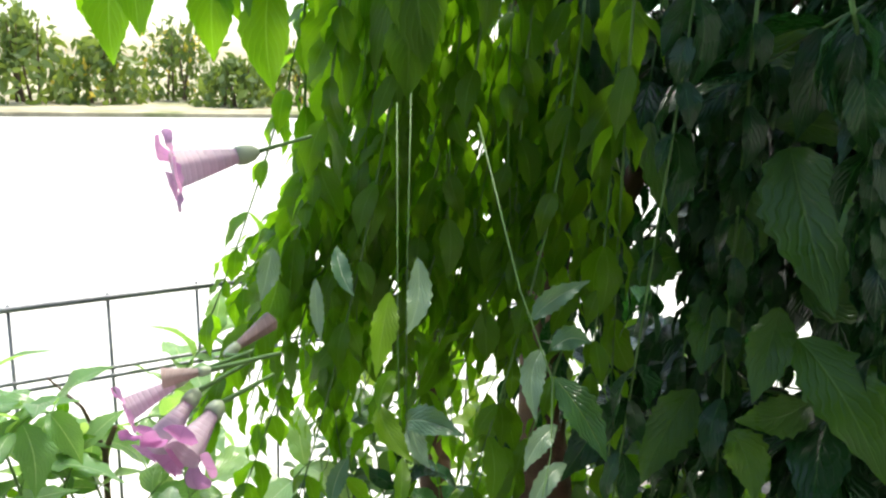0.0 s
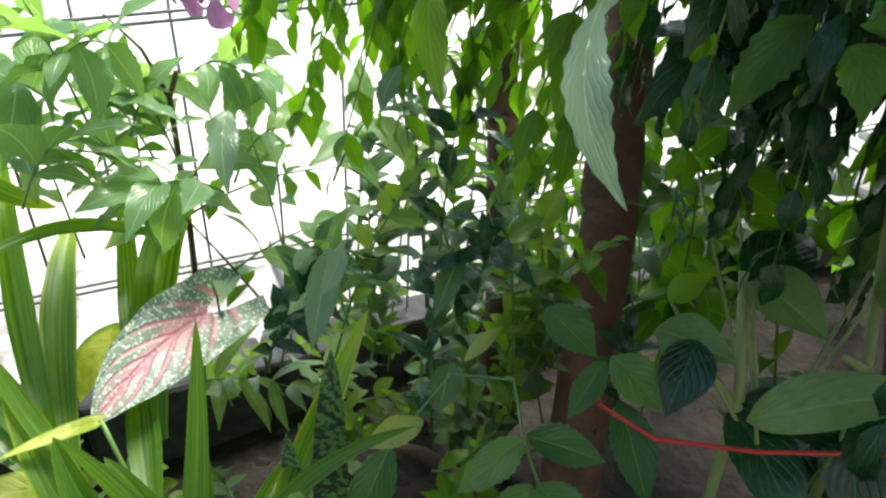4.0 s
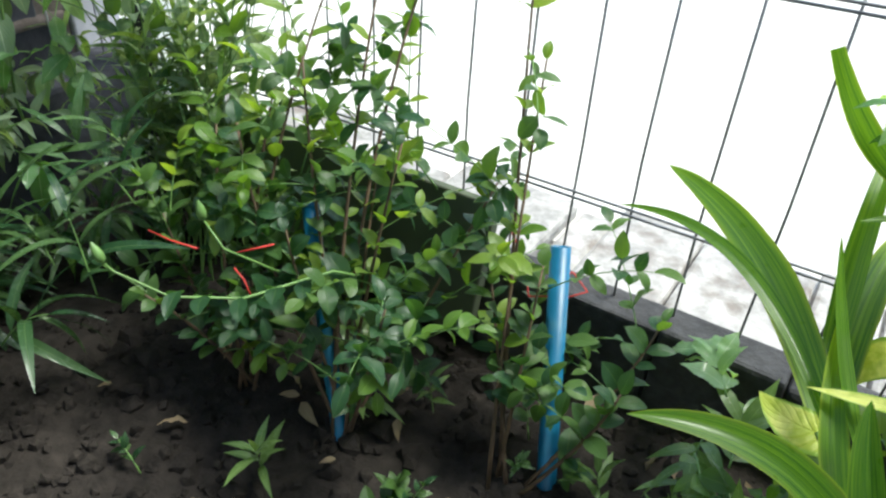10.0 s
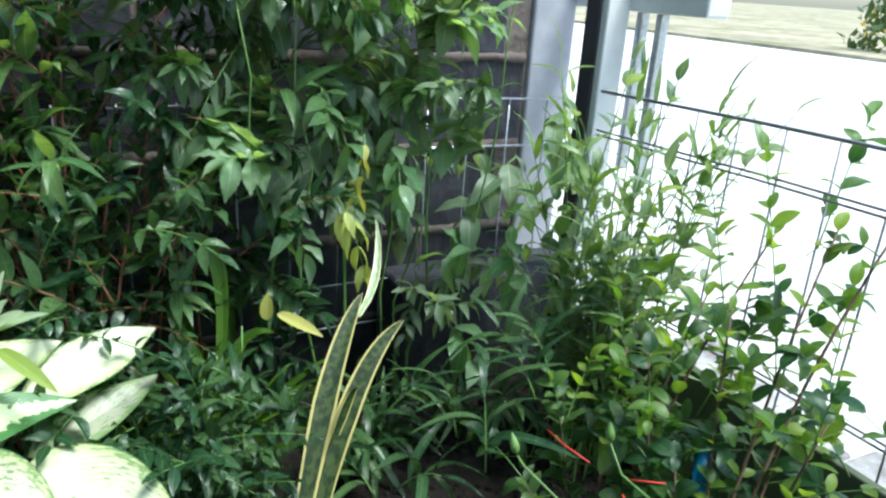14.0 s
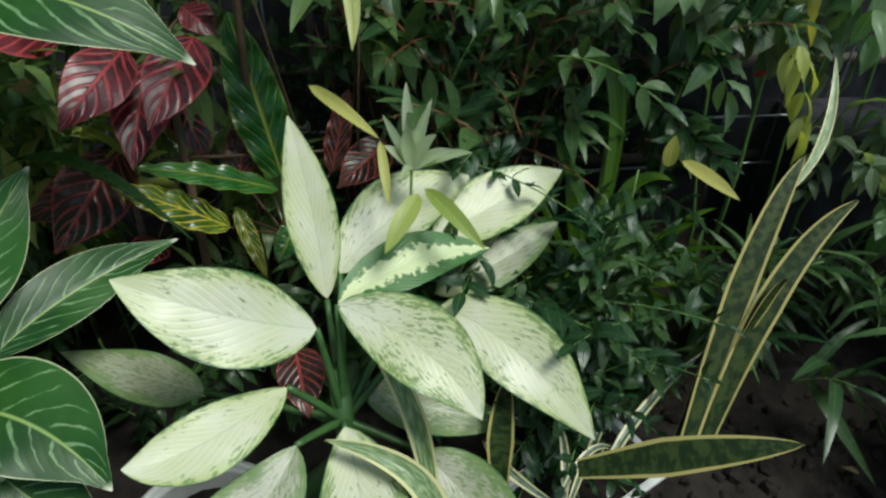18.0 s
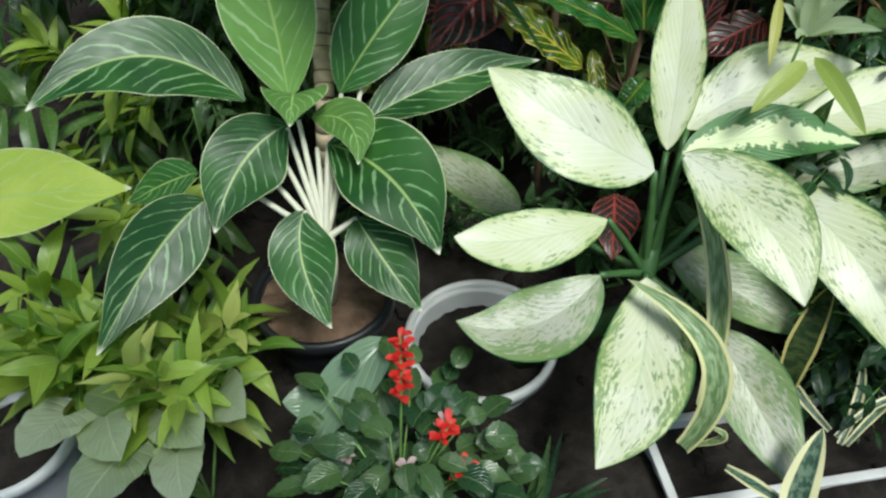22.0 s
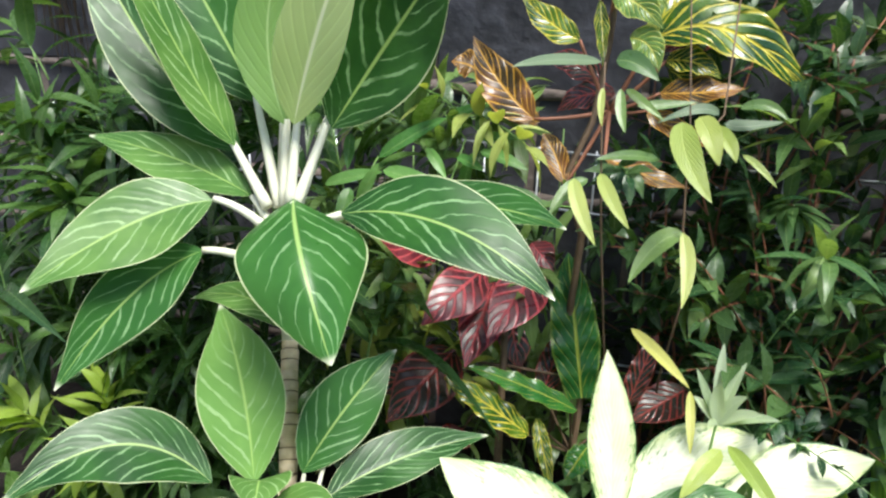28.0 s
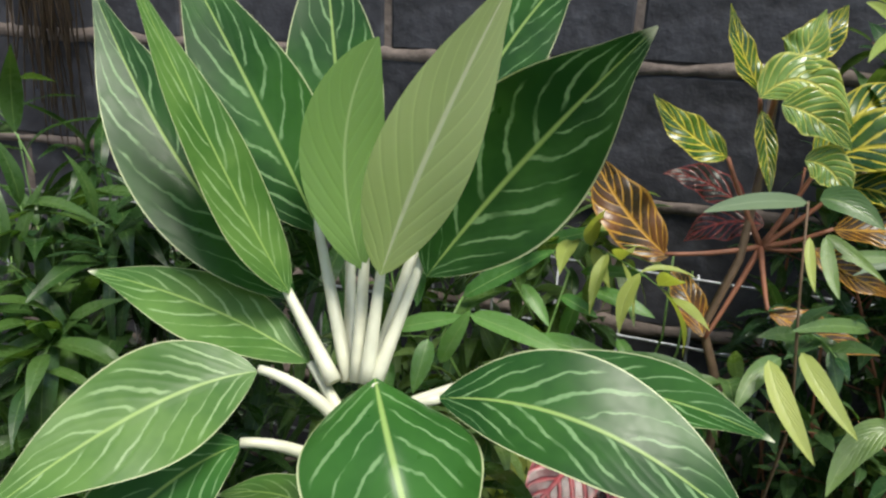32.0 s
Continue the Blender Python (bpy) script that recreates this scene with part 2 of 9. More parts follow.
def caladium_paint(n, u, s, v, rib, luck):
    p = n.place()
    pink = n.math('SUBTRACT', 1.0, n.step(n.math('ADD', v, n.math('MULTIPLY', n.noise(12.0, 2, p), 0.5)), 0.30, 0.62))
    arms = n.math('MULTIPLY', n.math('SUBTRACT', 1.0, n.step(rib, 0.1, 0.55)), n.math('SUBTRACT', 1.0, n.step(v, 0.5, 0.9)))
    col = n.mix(n.math('MULTIPLY', n.math('MAXIMUM', pink, arms), 0.85), (0.085, 0.145, 0.095), (0.42, 0.15, 0.20))
    mott = n.math('SUBTRACT', n.noise(300.0, 2, p), n.math('MULTIPLY', n.math('MAXIMUM', pink, arms), 0.07))
    return n.mix(n.step(mott, 0.55, 0.60), col, (0.42, 0.50, 0.44))


def yellow_caladium_paint(n, u, s, v, rib, luck):
    p = n.place()
    col = n.mix(n.step(n.noise(40.0, 3, p), 0.4, 0.62), (0.42, 0.50, 0.06), (0.72, 0.74, 0.22))
    return n.mix(n.step(v, 0.75, 0.95), col, (0.26, 0.42, 0.05))


def strap_paint(dark, light, edge):
    def paint(n, u, s, v, rib, luck):
        lane = n.node("ShaderNodeCombineXYZ", n.math('MULTIPLY', u, 0.8), n.math('MULTIPLY', s, 9.0), n.math('MULTIPLY', luck, 40.0)).outputs[0]
        stripes = n.noise(1.6, 2, lane)
        fine = n.noise(7.0, 2, lane)
        col = n.mix(n.step(n.math('MULTIPLY_ADD', fine, 0.3, n.math('MULTIPLY', stripes, 0.7)), 0.32, 0.68), dark, light)
        col = n.mix(n.math('MULTIPLY', n.step(v, 0.72, 0.98), n.math('MULTIPLY', n.step(luck, 0.35, 0.8), 0.6)), col, edge)
        col = n.mix(n.math('MULTIPLY', n.step(n.math('MULTIPLY', u, luck), 0.55, 0.9), 0.5), col, edge)
        return n.mix(n.math('MULTIPLY', n.math('SUBTRACT', 1.0, n.step(v, 0.02, 0.09)), 0.35), col, light)
    return paint


def snake_paint(n, u, s, v, rib, luck):
    p = n.place()
    band = n.noise(1.0, 3, n.node("ShaderNodeCombineXYZ", n.math('MULTIPLY', u, 30.0), n.math('MULTIPLY', s, 2.5), n.math('MULTIPLY', luck, 30.0)).outputs[0])
    col = n.mix(n.step(band, 0.42, 0.6), (0.010, 0.024, 0.006), (0.036, 0.056, 0.014))
    return n.mix(n.step(n.math('ADD', v, n.math('MULTIPLY', n.noise(25.0, 2, p), 0.12)), 0.82, 0.88), col, (0.38, 0.34, 0.12))


def pale_snake_paint(n, u, s, v, rib, luck):
    p = n.place()
    band = n.noise(1.0, 3, n.node("ShaderNodeCombineXYZ", n.math('MULTIPLY', u, 14.0), n.math('MULTIPLY', s, 9.0), n.math('MULTIPLY', luck, 30.0)).outputs[0])
    col = n.mix(n.step(band, 0.38, 0.64), (0.10, 0.18, 0.06), (0.28, 0.37, 0.19))
    return n.mix(n.step(n.math('ADD', v, n.math('MULTIPLY', n.noise(25.0, 2, p), 0.12)), 0.76, 0.82), col, (0.62, 0.60, 0.30))


def two_tone_paint(n, u, s, v, rib, luck):
    band = n.noise(1.0, 3, n.node("ShaderNodeCombineXYZ", n.math('MULTIPLY', u, 16.0), n.math('MULTIPLY', s, 6.0), n.math('MULTIPLY', luck, 30.0)).outputs[0])
    col = n.mix(n.step(band, 0.4, 0.62), (0.02, 0.055, 0.03), (0.12, 0.19, 0.12))
    return n.mix(n.step(v, 0.52, 0.60), col, (0.66, 0.64, 0.36))


def barred_paint(n, u, s, v, rib, luck):
    band = n.noise(1.0, 2, n.node("ShaderNodeCombineXYZ", n.math('MULTIPLY', u, 34.0), n.math('MULTIPLY', s, 3.0), 3.0).outputs[0])
    return n.mix(n.step(band, 0.45, 0.55), (0.012, 0.035, 0.015), (0.10, 0.22, 0.055))


M = {}
M["aglaonema"] = leaf_mat("aglaonema_leaf", aglaonema_paint((0.014, 0.060, 0.012), (0.036, 0.118, 0.022), (0.28, 0.46, 0.22), 0.62), 0.33, 0.2, 8.0, 0.33, 0.06, 0.24)
M["aglaonema_young"] = leaf_mat("young_aglaonema_leaf", aglaonema_paint((0.06, 0.15, 0.03), (0.13, 0.25, 0.06), (0.36, 0.52, 0.25), 0.65), 0.35, 0.24, 8.0, 0.33, 0.06, 0.24)
M["philodendron"] = leaf_mat("philodendron_leaf", aglaonema_paint((0.17, 0.28, 0.035), (0.34, 0.42, 0.08), (0.50, 0.55, 0.22), 0.5), 0.35, 0.3, 8.0, 0.33, 0.3, 0.35)
M["lance_broad"] = leaf_mat("plain_leaf_back", plain_paint((0.10, 0.20, 0.045), (0.15, 0.27, 0.07), (0.30, 0.42, 0.18), 0.05), 0.45, 0.3, 9.0, 0.35, 0.2)
M["underside"] = leaf_mat("pale_leaf_underside", plain_paint((0.40, 0.50, 0.22), (0.50, 0.58, 0.30), (0.72, 0.75, 0.58), 0.08), 0.5, 0.4, 9.0, 0.35, 0.15)
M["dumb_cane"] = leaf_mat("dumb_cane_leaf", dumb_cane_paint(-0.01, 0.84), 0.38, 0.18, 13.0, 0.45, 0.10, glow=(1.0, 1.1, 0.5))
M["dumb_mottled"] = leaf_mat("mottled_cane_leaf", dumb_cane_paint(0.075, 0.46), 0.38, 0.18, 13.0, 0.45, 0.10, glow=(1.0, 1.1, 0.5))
M["green_cane"] = leaf_mat("green_cane_leaf", green_cane_paint, 0.38, 0.20, 15.0, 0.45, 0.25)
M["croton_red"] = leaf_mat("croton_red_leaf", croton_paint((0.03, 0.008, 0.012), (0.16, 0.022, 0.03), (0.42, 0.065, 0.075), 0.34), 0.28, 0.15, 7.0, 0.3, glow=(1.4, 0.7, 0.5))
M["croton_dark"] = leaf_mat("croton_dark_leaf", croton_paint((0.012, 0.02, 0.012), (0.05, 0.02, 0.02), (0.34, 0.06, 0.05), 0.30), 0.25, 0.1, 8.0, 0.3, glow=(1.4, 0.7, 0.5))
M["croton_yellow"] = leaf_mat("croton_yellow_leaf", croton_paint((0.012, 0.055, 0.010), (0.09, 0.17, 0.015), (0.60, 0.52, 0.07), 0.26), 0.26, 0.22, 8.0, 0.3, 0.6)
M["croton_orange"] = leaf_mat("croton_orange_leaf", croton_paint((0.03, 0.022, 0.008), (0.16, 0.06, 0.012), (0.50, 0.27, 0.04), 0.22), 0.3, 0.2, 9.0, 0.3)
M["croton_green"] = leaf_mat("croton_green_leaf", croton_paint((0.016, 0.09, 0.018), (0.045, 0.18, 0.03), (0.30, 0.36, 0.06), 0.12, 0.5), 0.2, 0.2, 9.0, 0.3, 0.5)
M["caladium"] = leaf_mat("caladium_leaf", caladium_paint, 0.45, 0.15, 5.0, 0.6, 0.4)
M["caladium_yellow"] = leaf_mat("caladium_yellow_leaf", yellow_caladium_paint, 0.5, 0.4, 6.0, 0.5, 0.4)
M["strap"] = leaf_mat("strap_leaf", strap_paint((0.035, 0.115, 0.012), (0.15, 0.29, 0.022), (0.36, 0.45, 0.05)), 0.32, 0.58, 3.0, 0.0, 0.05)
M["strap_cut"] = leaf_mat("pale_strap_leaf", strap_paint((0.12, 0.22, 0.05), (0.30, 0.40, 0.12), (0.46, 0.52, 0.18)), 0.3, 0.4, 3.0, 0.0, 0.05)
M["snake"] = leaf_mat("snake_leaf", snake_paint, 0.55, 0.04, 2.0, 0.0, 0.1, 0.18)
M["snake_pale"] = leaf_mat("pale_snake_leaf", pale_snake_paint, 0.42, 0.08, 2.0, 0.0, 0.1)
M["snake_two"] = leaf_mat("cream_edged_snake_leaf", two_tone_paint, 0.42, 0.06, 2.0, 0.0, 0.1)
M["croton_lime"] = leaf_mat("croton_young_leaf", croton_paint((0.10, 0.20, 0.04), (0.20, 0.32, 0.07), (0.62, 0.62, 0.16), 0.22), 0.24, 0.3, 9.0, 0.3, 0.6)
M["barred"] = leaf_mat("barred_leaf", barred_paint, 0.42, 0.04, 2.0, 0.0, 0.1)
# Vine leaf darkened to hold the shade inside the curtain in its colour.
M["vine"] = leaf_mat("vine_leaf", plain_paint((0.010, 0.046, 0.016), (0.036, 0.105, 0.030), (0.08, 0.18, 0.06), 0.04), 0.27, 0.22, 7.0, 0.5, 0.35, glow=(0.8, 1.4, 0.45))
# Shaded and bright copies of the vine leaf; their light is in the colour.
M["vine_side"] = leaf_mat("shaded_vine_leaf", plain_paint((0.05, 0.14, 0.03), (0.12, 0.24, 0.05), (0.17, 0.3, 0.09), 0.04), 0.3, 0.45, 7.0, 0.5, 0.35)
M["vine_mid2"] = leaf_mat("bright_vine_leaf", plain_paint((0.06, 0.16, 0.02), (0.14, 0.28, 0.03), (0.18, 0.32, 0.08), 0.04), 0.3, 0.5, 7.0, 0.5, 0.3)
M["cane"] = solid("tan_cane", (0.56, 0.46, 0.31), 0.6, vary=0.25, scale=60, bump=0.3)
M["vine_mid"] = leaf_mat("wet_vine_leaf", plain_paint((0.05, 0.14, 0.04), (0.13, 0.25, 0.07), (0.2, 0.33, 0.1), 0.04), 0.22, 0.42, 8.0, 0.5, 0.5)
# Rose leaf as it looks against the light; the backlight is in its colour.
M["rose_light"] = leaf_mat("rose_young_leaf", plain_paint((0.10, 0.20, 0.03), (0.22, 0.32, 0.05), (0.26, 0.38, 0.1), 0.03), 0.36, 0.5, 8.0, 0.5, 0.25)
# Same leaf as lit from the street: the brightness is in its colour.
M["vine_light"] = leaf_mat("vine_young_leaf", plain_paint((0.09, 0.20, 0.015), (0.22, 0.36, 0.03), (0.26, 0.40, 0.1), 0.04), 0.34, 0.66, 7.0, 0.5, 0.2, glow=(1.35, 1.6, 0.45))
M["pale_green_stem"] = solid("pale_green_stem", (0.30, 0.36, 0.14), 0.45, vary=0.2, scale=50, bump=0.15)
M["vine_dusty"] = leaf_mat("vine_dusty_leaf", plain_paint((0.09, 0.19, 0.10), (0.21, 0.31, 0.20), (0.32, 0.44, 0.28), 0.05), 0.22, 0.3, 7.0, 0.5, 0.3)
M["rose"] = leaf_mat("rose_leaf", plain_paint((0.028, 0.082, 0.032), (0.11, 0.20, 0.045), (0.14, 0.24, 0.07), 0.03), 0.36, 0.45, 8.0, 0.5, 0.3)
M["shrub"] = leaf_mat("small_shrub_leaf", plain_paint((0.020, 0.060, 0.024), (0.075, 0.14, 0.046), (0.15, 0.23, 0.09), 0.05), 0.25, 0.28, 7.0, 0.5, 0.3)
M["lance"] = leaf_mat("lance_leaf", plain_paint((0.05, 0.12, 0.04), (0.19, 0.29, 0.09), (0.27, 0.38, 0.15), 0.06), 0.28, 0.34, 7.0, 0.6, 0.18)
M["hanging"] = leaf_mat("hanging_lance_leaf", plain_paint((0.022, 0.066, 0.018), (0.085, 0.165, 0.042), (0.16, 0.25, 0.09), 0.05), 0.27, 0.32, 7.0, 0.6, 0.18)
M["fresh"] = leaf_mat("fresh_ground_leaf", plain_paint((0.09, 0.20, 0.025), (0.30, 0.42, 0.07), (0.36, 0.46, 0.12), 0.05), 0.3, 0.35, 9.0, 0.5, 0.3)
M["bright_lance"] = leaf_mat("bright_lance_leaf", plain_paint((0.07, 0.20, 0.045), (0.18, 0.36, 0.10), (0.28, 0.44, 0.16), 0.06), 0.27, 0.4, 7.0, 0.6, 0.18)
M["lime"] = leaf_mat("lime_leaf", plain_paint((0.25, 0.34, 0.07), (0.46, 0.51, 0.15), (0.42, 0.5, 0.16), 0.05), 0.34, 0.35, 9.0, 0.5, 0.4)
M["yellow"] = leaf_mat("yellow_leaf", plain_paint((0.32, 0.34, 0.06), (0.52, 0.50, 0.14), (0.6, 0.6, 0.3), 0.05), 0.4, 0.3, 9.0, 0.5, 0.3)
M["grey"] = leaf_mat("grey_green_leaf", plain_paint((0.10, 0.17, 0.09), (0.22, 0.30, 0.19), (0.36, 0.44, 0.32), 0.06), 0.34, 0.45, 8.0, 0.5, 0.25)
M["gloss"] = leaf_mat("glossy_grey_leaf", plain_paint((0.13, 0.27, 0.11), (0.27, 0.40, 0.23), (0.40, 0.52, 0.36), 0.05), 0.22, 0.52, 9.0, 0.5, 0.4)
M["arrow"] = leaf_mat("pale_arrow_leaf", plain_paint((0.28, 0.37, 0.22), (0.43, 0.51, 0.35), (0.5, 0.58, 0.4), 0.05), 0.36, 0.4, 8.0, 0.5, 0.3)
M["dry"] = leaf_mat("dry_leaf", plain_paint((0.14, 0.09, 0.05), (0.34, 0.26, 0.16), (0.4, 0.3, 0.2), 0.05), 0.7, 0.2, 8.0, 0.5, 0.5)
M["petiole"] = solid("pale_petiole", (0.62, 0.62, 0.48), 0.45, vary=0.12, scale=60, bump=0.1)
M["dark_stem"] = solid("dark_green_stem", (0.045, 0.11, 0.03), 0.4, vary=0.3, scale=60, bump=0.15)
M["green_stem"] = solid("green_stem", (0.13, 0.24, 0.06), 0.45, vary=0.3, scale=60, bump=0.15)
M["brown_stem"] = solid("brown_stem", (0.11, 0.07, 0.04), 0.7, vary=0.4, scale=80, bump=0.4)
M["red_stem"] = solid("red_stem", (0.22, 0.085, 0.045), 0.6, vary=0.3, scale=80, bump=0.3)
M["bark"] = solid("bark", (0.12, 0.058, 0.036), 0.85, vary=0.5, scale=40, bump=0.9, dist=0.006, dirt=(0.05, 0.04, 0.03))
M["soil"] = solid("soil", (0.024, 0.020, 0.017), 0.95, vary=0.55, scale=45, bump=1.0, dist=0.01, spec=0.2, dirt=(0.012, 0.010, 0.008))
M["pot_soil"] = solid("pot_soil", (0.14, 0.09, 0.06), 0.95, vary=0.4, scale=60, bump=0.8, dist=0.006, spec=0.2)
M["road"] = solid("road_concrete", (0.62, 0.60, 0.56), 0.9, vary=0.12, scale=6, bump=0.3, spec=0.2, dirt=(0.58, 0.56, 0.52))
M["verge"] = solid("verge_earth", (0.36, 0.32, 0.22), 0.95, vary=0.4, scale=3, bump=0.5, dist=0.03, spec=0.1, dirt=(0.12, 0.16, 0.05))
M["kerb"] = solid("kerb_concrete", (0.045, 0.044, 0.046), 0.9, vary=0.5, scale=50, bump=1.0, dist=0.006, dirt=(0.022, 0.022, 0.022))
M["rubble"] = solid("rough_concrete", (0.36, 0.345, 0.33), 0.9, vary=0.4, scale=40, bump=0.9, dist=0.006, dirt=(0.14, 0.11, 0.09))
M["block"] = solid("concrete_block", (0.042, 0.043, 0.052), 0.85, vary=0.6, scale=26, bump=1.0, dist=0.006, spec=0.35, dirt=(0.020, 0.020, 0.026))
M["mortar"] = solid("mortar", (0.16, 0.13, 0.115), 0.95, vary=0.35, scale=60, bump=0.9, dist=0.004, spec=0.2)
M["dark_steel"] = solid("dark_steel", (0.035, 0.036, 0.042), 0.6, vary=0.3, scale=20, bump=0.2)
# Grey pillar render lightened; the veil of light at the corner is in it.
M["hazed_render"] = solid("pale_grey_render", (0.46, 0.46, 0.50), 0.9, vary=0.2, scale=14, bump=0.4, spec=0.25)
M["wire"] = solid("dark_wire", (0.24, 0.24, 0.25), 0.45, 0.6, vary=0.3, scale=90, bump=0.1)
M["zinc"] = solid("zinc_wire", (0.42, 0.44, 0.46), 0.35, 0.8, vary=0.3, scale=90, bump=0.1)
M["white_paint"] = solid("white_metal_paint", (0.74, 0.75, 0.74), 0.4, vary=0.08, scale=18, bump=0.1)
M["pvc"] = solid("blue_pipe_plastic", (0.008, 0.13, 0.25), 0.4, vary=0.18, scale=40, bump=0.1, dirt=(0.05, 0.16, 0.24))
M["board"] = solid("green_board", (0.065, 0.08, 0.045), 0.8, vary=0.25, scale=14, bump=0.2)
M["black_pot"] = solid("black_plastic", (0.014, 0.015, 0.018), 0.42, vary=0.3, scale=40, bump=0.1)
M["white_pot"] = solid("white_plastic", (0.66, 0.67, 0.66), 0.45, vary=0.1, scale=25, bump=0.1, dirt=(0.45, 0.43, 0.38))
M["string"] = solid("red_string", (0.55, 0.04, 0.03), 0.6, vary=0.2, scale=200, bump=0.3)
M["petal"] = leaf_mat("pink_petal", plain_paint((0.66, 0.28, 0.56), (0.80, 0.46, 0.70), (0.5, 0.2, 0.45), 0.03), 0.5, 0.45, 12.0, 0.1, 0.2, glow=(1.1, 0.9, 1.1))
M["petal_tube"] = leaf_mat("pale_pink_tube", plain_paint((0.66, 0.50, 0.60), (0.78, 0.62, 0.70)), 0.5, 0.4, 14.0, 0.0, 0.25, glow=(1.1, 1.0, 1.1))
M["calyx"] = solid("pale_calyx", (0.44, 0.50, 0.34), 0.5, vary=0.15, scale=60)
M["red_petal"] = leaf_mat("scarlet_petal", plain_paint((0.55, 0.015, 0.012), (0.75, 0.05, 0.035)), 0.5, 0.3, 6.0, 0.2, 0.2, glow=(1.2, 0.6, 0.5))
M["pink_dry"] = leaf_mat("faded_petal", plain_paint((0.40, 0.28, 0.27), (0.52, 0.40, 0.38)), 0.6, 0.3, 6.0, 0.2, 0.2, glow=(1.1, 0.9, 0.7))
M["yellow_petal"] = solid("yellow_petal", (0.75, 0.55, 0.06), 0.6, vary=0.1)
M["house"] = solid("pale_house_wall", (0.55, 0.53, 0.48), 0.9, vary=0.08, scale=6, bump=0.2)
M["far_green"] = leaf_mat("far_bush_leaf", plain_paint((0.06, 0.11, 0.03), (0.16, 0.22, 0.06)), 0.6, 0.3)


# ---- mesh makers ----
def mesh_of(name, verts, faces, mat, uvs=None, smooth=True):
    me = bpy.data.meshes.new(name)
    me.from_pydata([tuple(v) for v in verts], [], faces)
    if uvs is not None:
        layer = me.uv_layers.new(name="UVMap")
        idx = np.empty(len(me.loops), dtype=np.int32)
        me.loops.foreach_get("vertex_index", idx)
        layer.data.foreach_set("uv", np.asarray(uvs, dtype=np.float32)[idx].ravel())
    if smooth:
        me.polygons.foreach_set("use_smooth", [True] * len(me.polygons))
    me.materials.append(M[mat])
    return me


def thing(name, at=(0, 0, 0), label="", category="", group="", kind=""):
    ob = new(name)
    ob.location = at
    return tagged(ob, label, category, group, kind)


def piece(name, me, parent, m=None, label=""):
    ob = new(name, me)
    ob.parent = parent
    if m is not None:
        ob.matrix_basis = m
    return tagged(ob, label)


def part(name, bm, mat, parent, label=""):
    me = bpy.data.meshes.new(name)
    bm.to_mesh(me)
    bm.free()
    me.materials.append(M[mat])
    return piece(name, me, parent, None, label)


def box_bm(lo, hi, bevel=0.004, segs=2):
    bm = bmesh.new()
    bmesh.ops.create_cube(bm, size=1.0)
    lo, hi = Vector(lo), Vector(hi)
    for v in bm.verts:
        v.co = Vector([(lo[k] + hi[k]) / 2 + v.co[k] * (hi[k] - lo[k]) for k in range(3)])
    if bevel:
        bmesh.ops.bevel(bm, geom=bm.edges[:], offset=bevel, segments=segs, affect='EDGES', profile=0.5)
    return bm


def bez(a, b, c, t):
    return a * (1 - t) ** 2 + b * 2 * t * (1 - t) + c * t * t


def tube(points, r0, r1, sides=6):
    """Verts and faces of a tapered tube along points."""
    pts = [Vector(p) for p in points]
    verts, faces = [], []
    side = None
    for i, p in enumerate(pts):
        d = (pts[min(i + 1, len(pts) - 1)] - pts[max(i - 1, 0)]).normalized()
        if side is None:
            side = d.orthogonal().normalized()
        side = (side - d * side.dot(d)).normalized()
        up = d.cross(side)
        r = r0 + (r1 - r0) * i / (len(pts) - 1)
        for k in range(sides):
            a = 2 * math.pi * k / sides
            verts.append(p + side * (math.cos(a) * r) + up * (math.sin(a) * r))
    for i in range(len(pts) - 1):
        for k in range(sides):
            a, b = i * sides + k, i * sides + (k + 1) % sides
            faces.append((a, b, b + sides, a + sides))
    faces.append(tuple(range(sides))[::-1])
    faces.append(tuple(range(len(verts) - sides, len(verts))))
    return verts, faces


def tube_part(name, points, r0, r1, mat, parent, sides=6, label=""):
    return piece(name, mesh_of(name, *tube(points, r0, r1, sides), mat), parent, None, label)


def lathe(profile, sides=28):
    """Verts and faces turned round z from (radius, height) pairs."""
    verts = [(r * math.cos(2 * math.pi * k / sides), r * math.sin(2 * math.pi * k / sides), z) for r, z in profile for k in range(sides)]
    faces = [(i * sides + k, i * sides + (k + 1) % sides, (i + 1) * sides + (k + 1) % sides, (i + 1) * sides + k)
             for i in range(len(profile) - 1) for k in range(sides)]
    return verts, faces


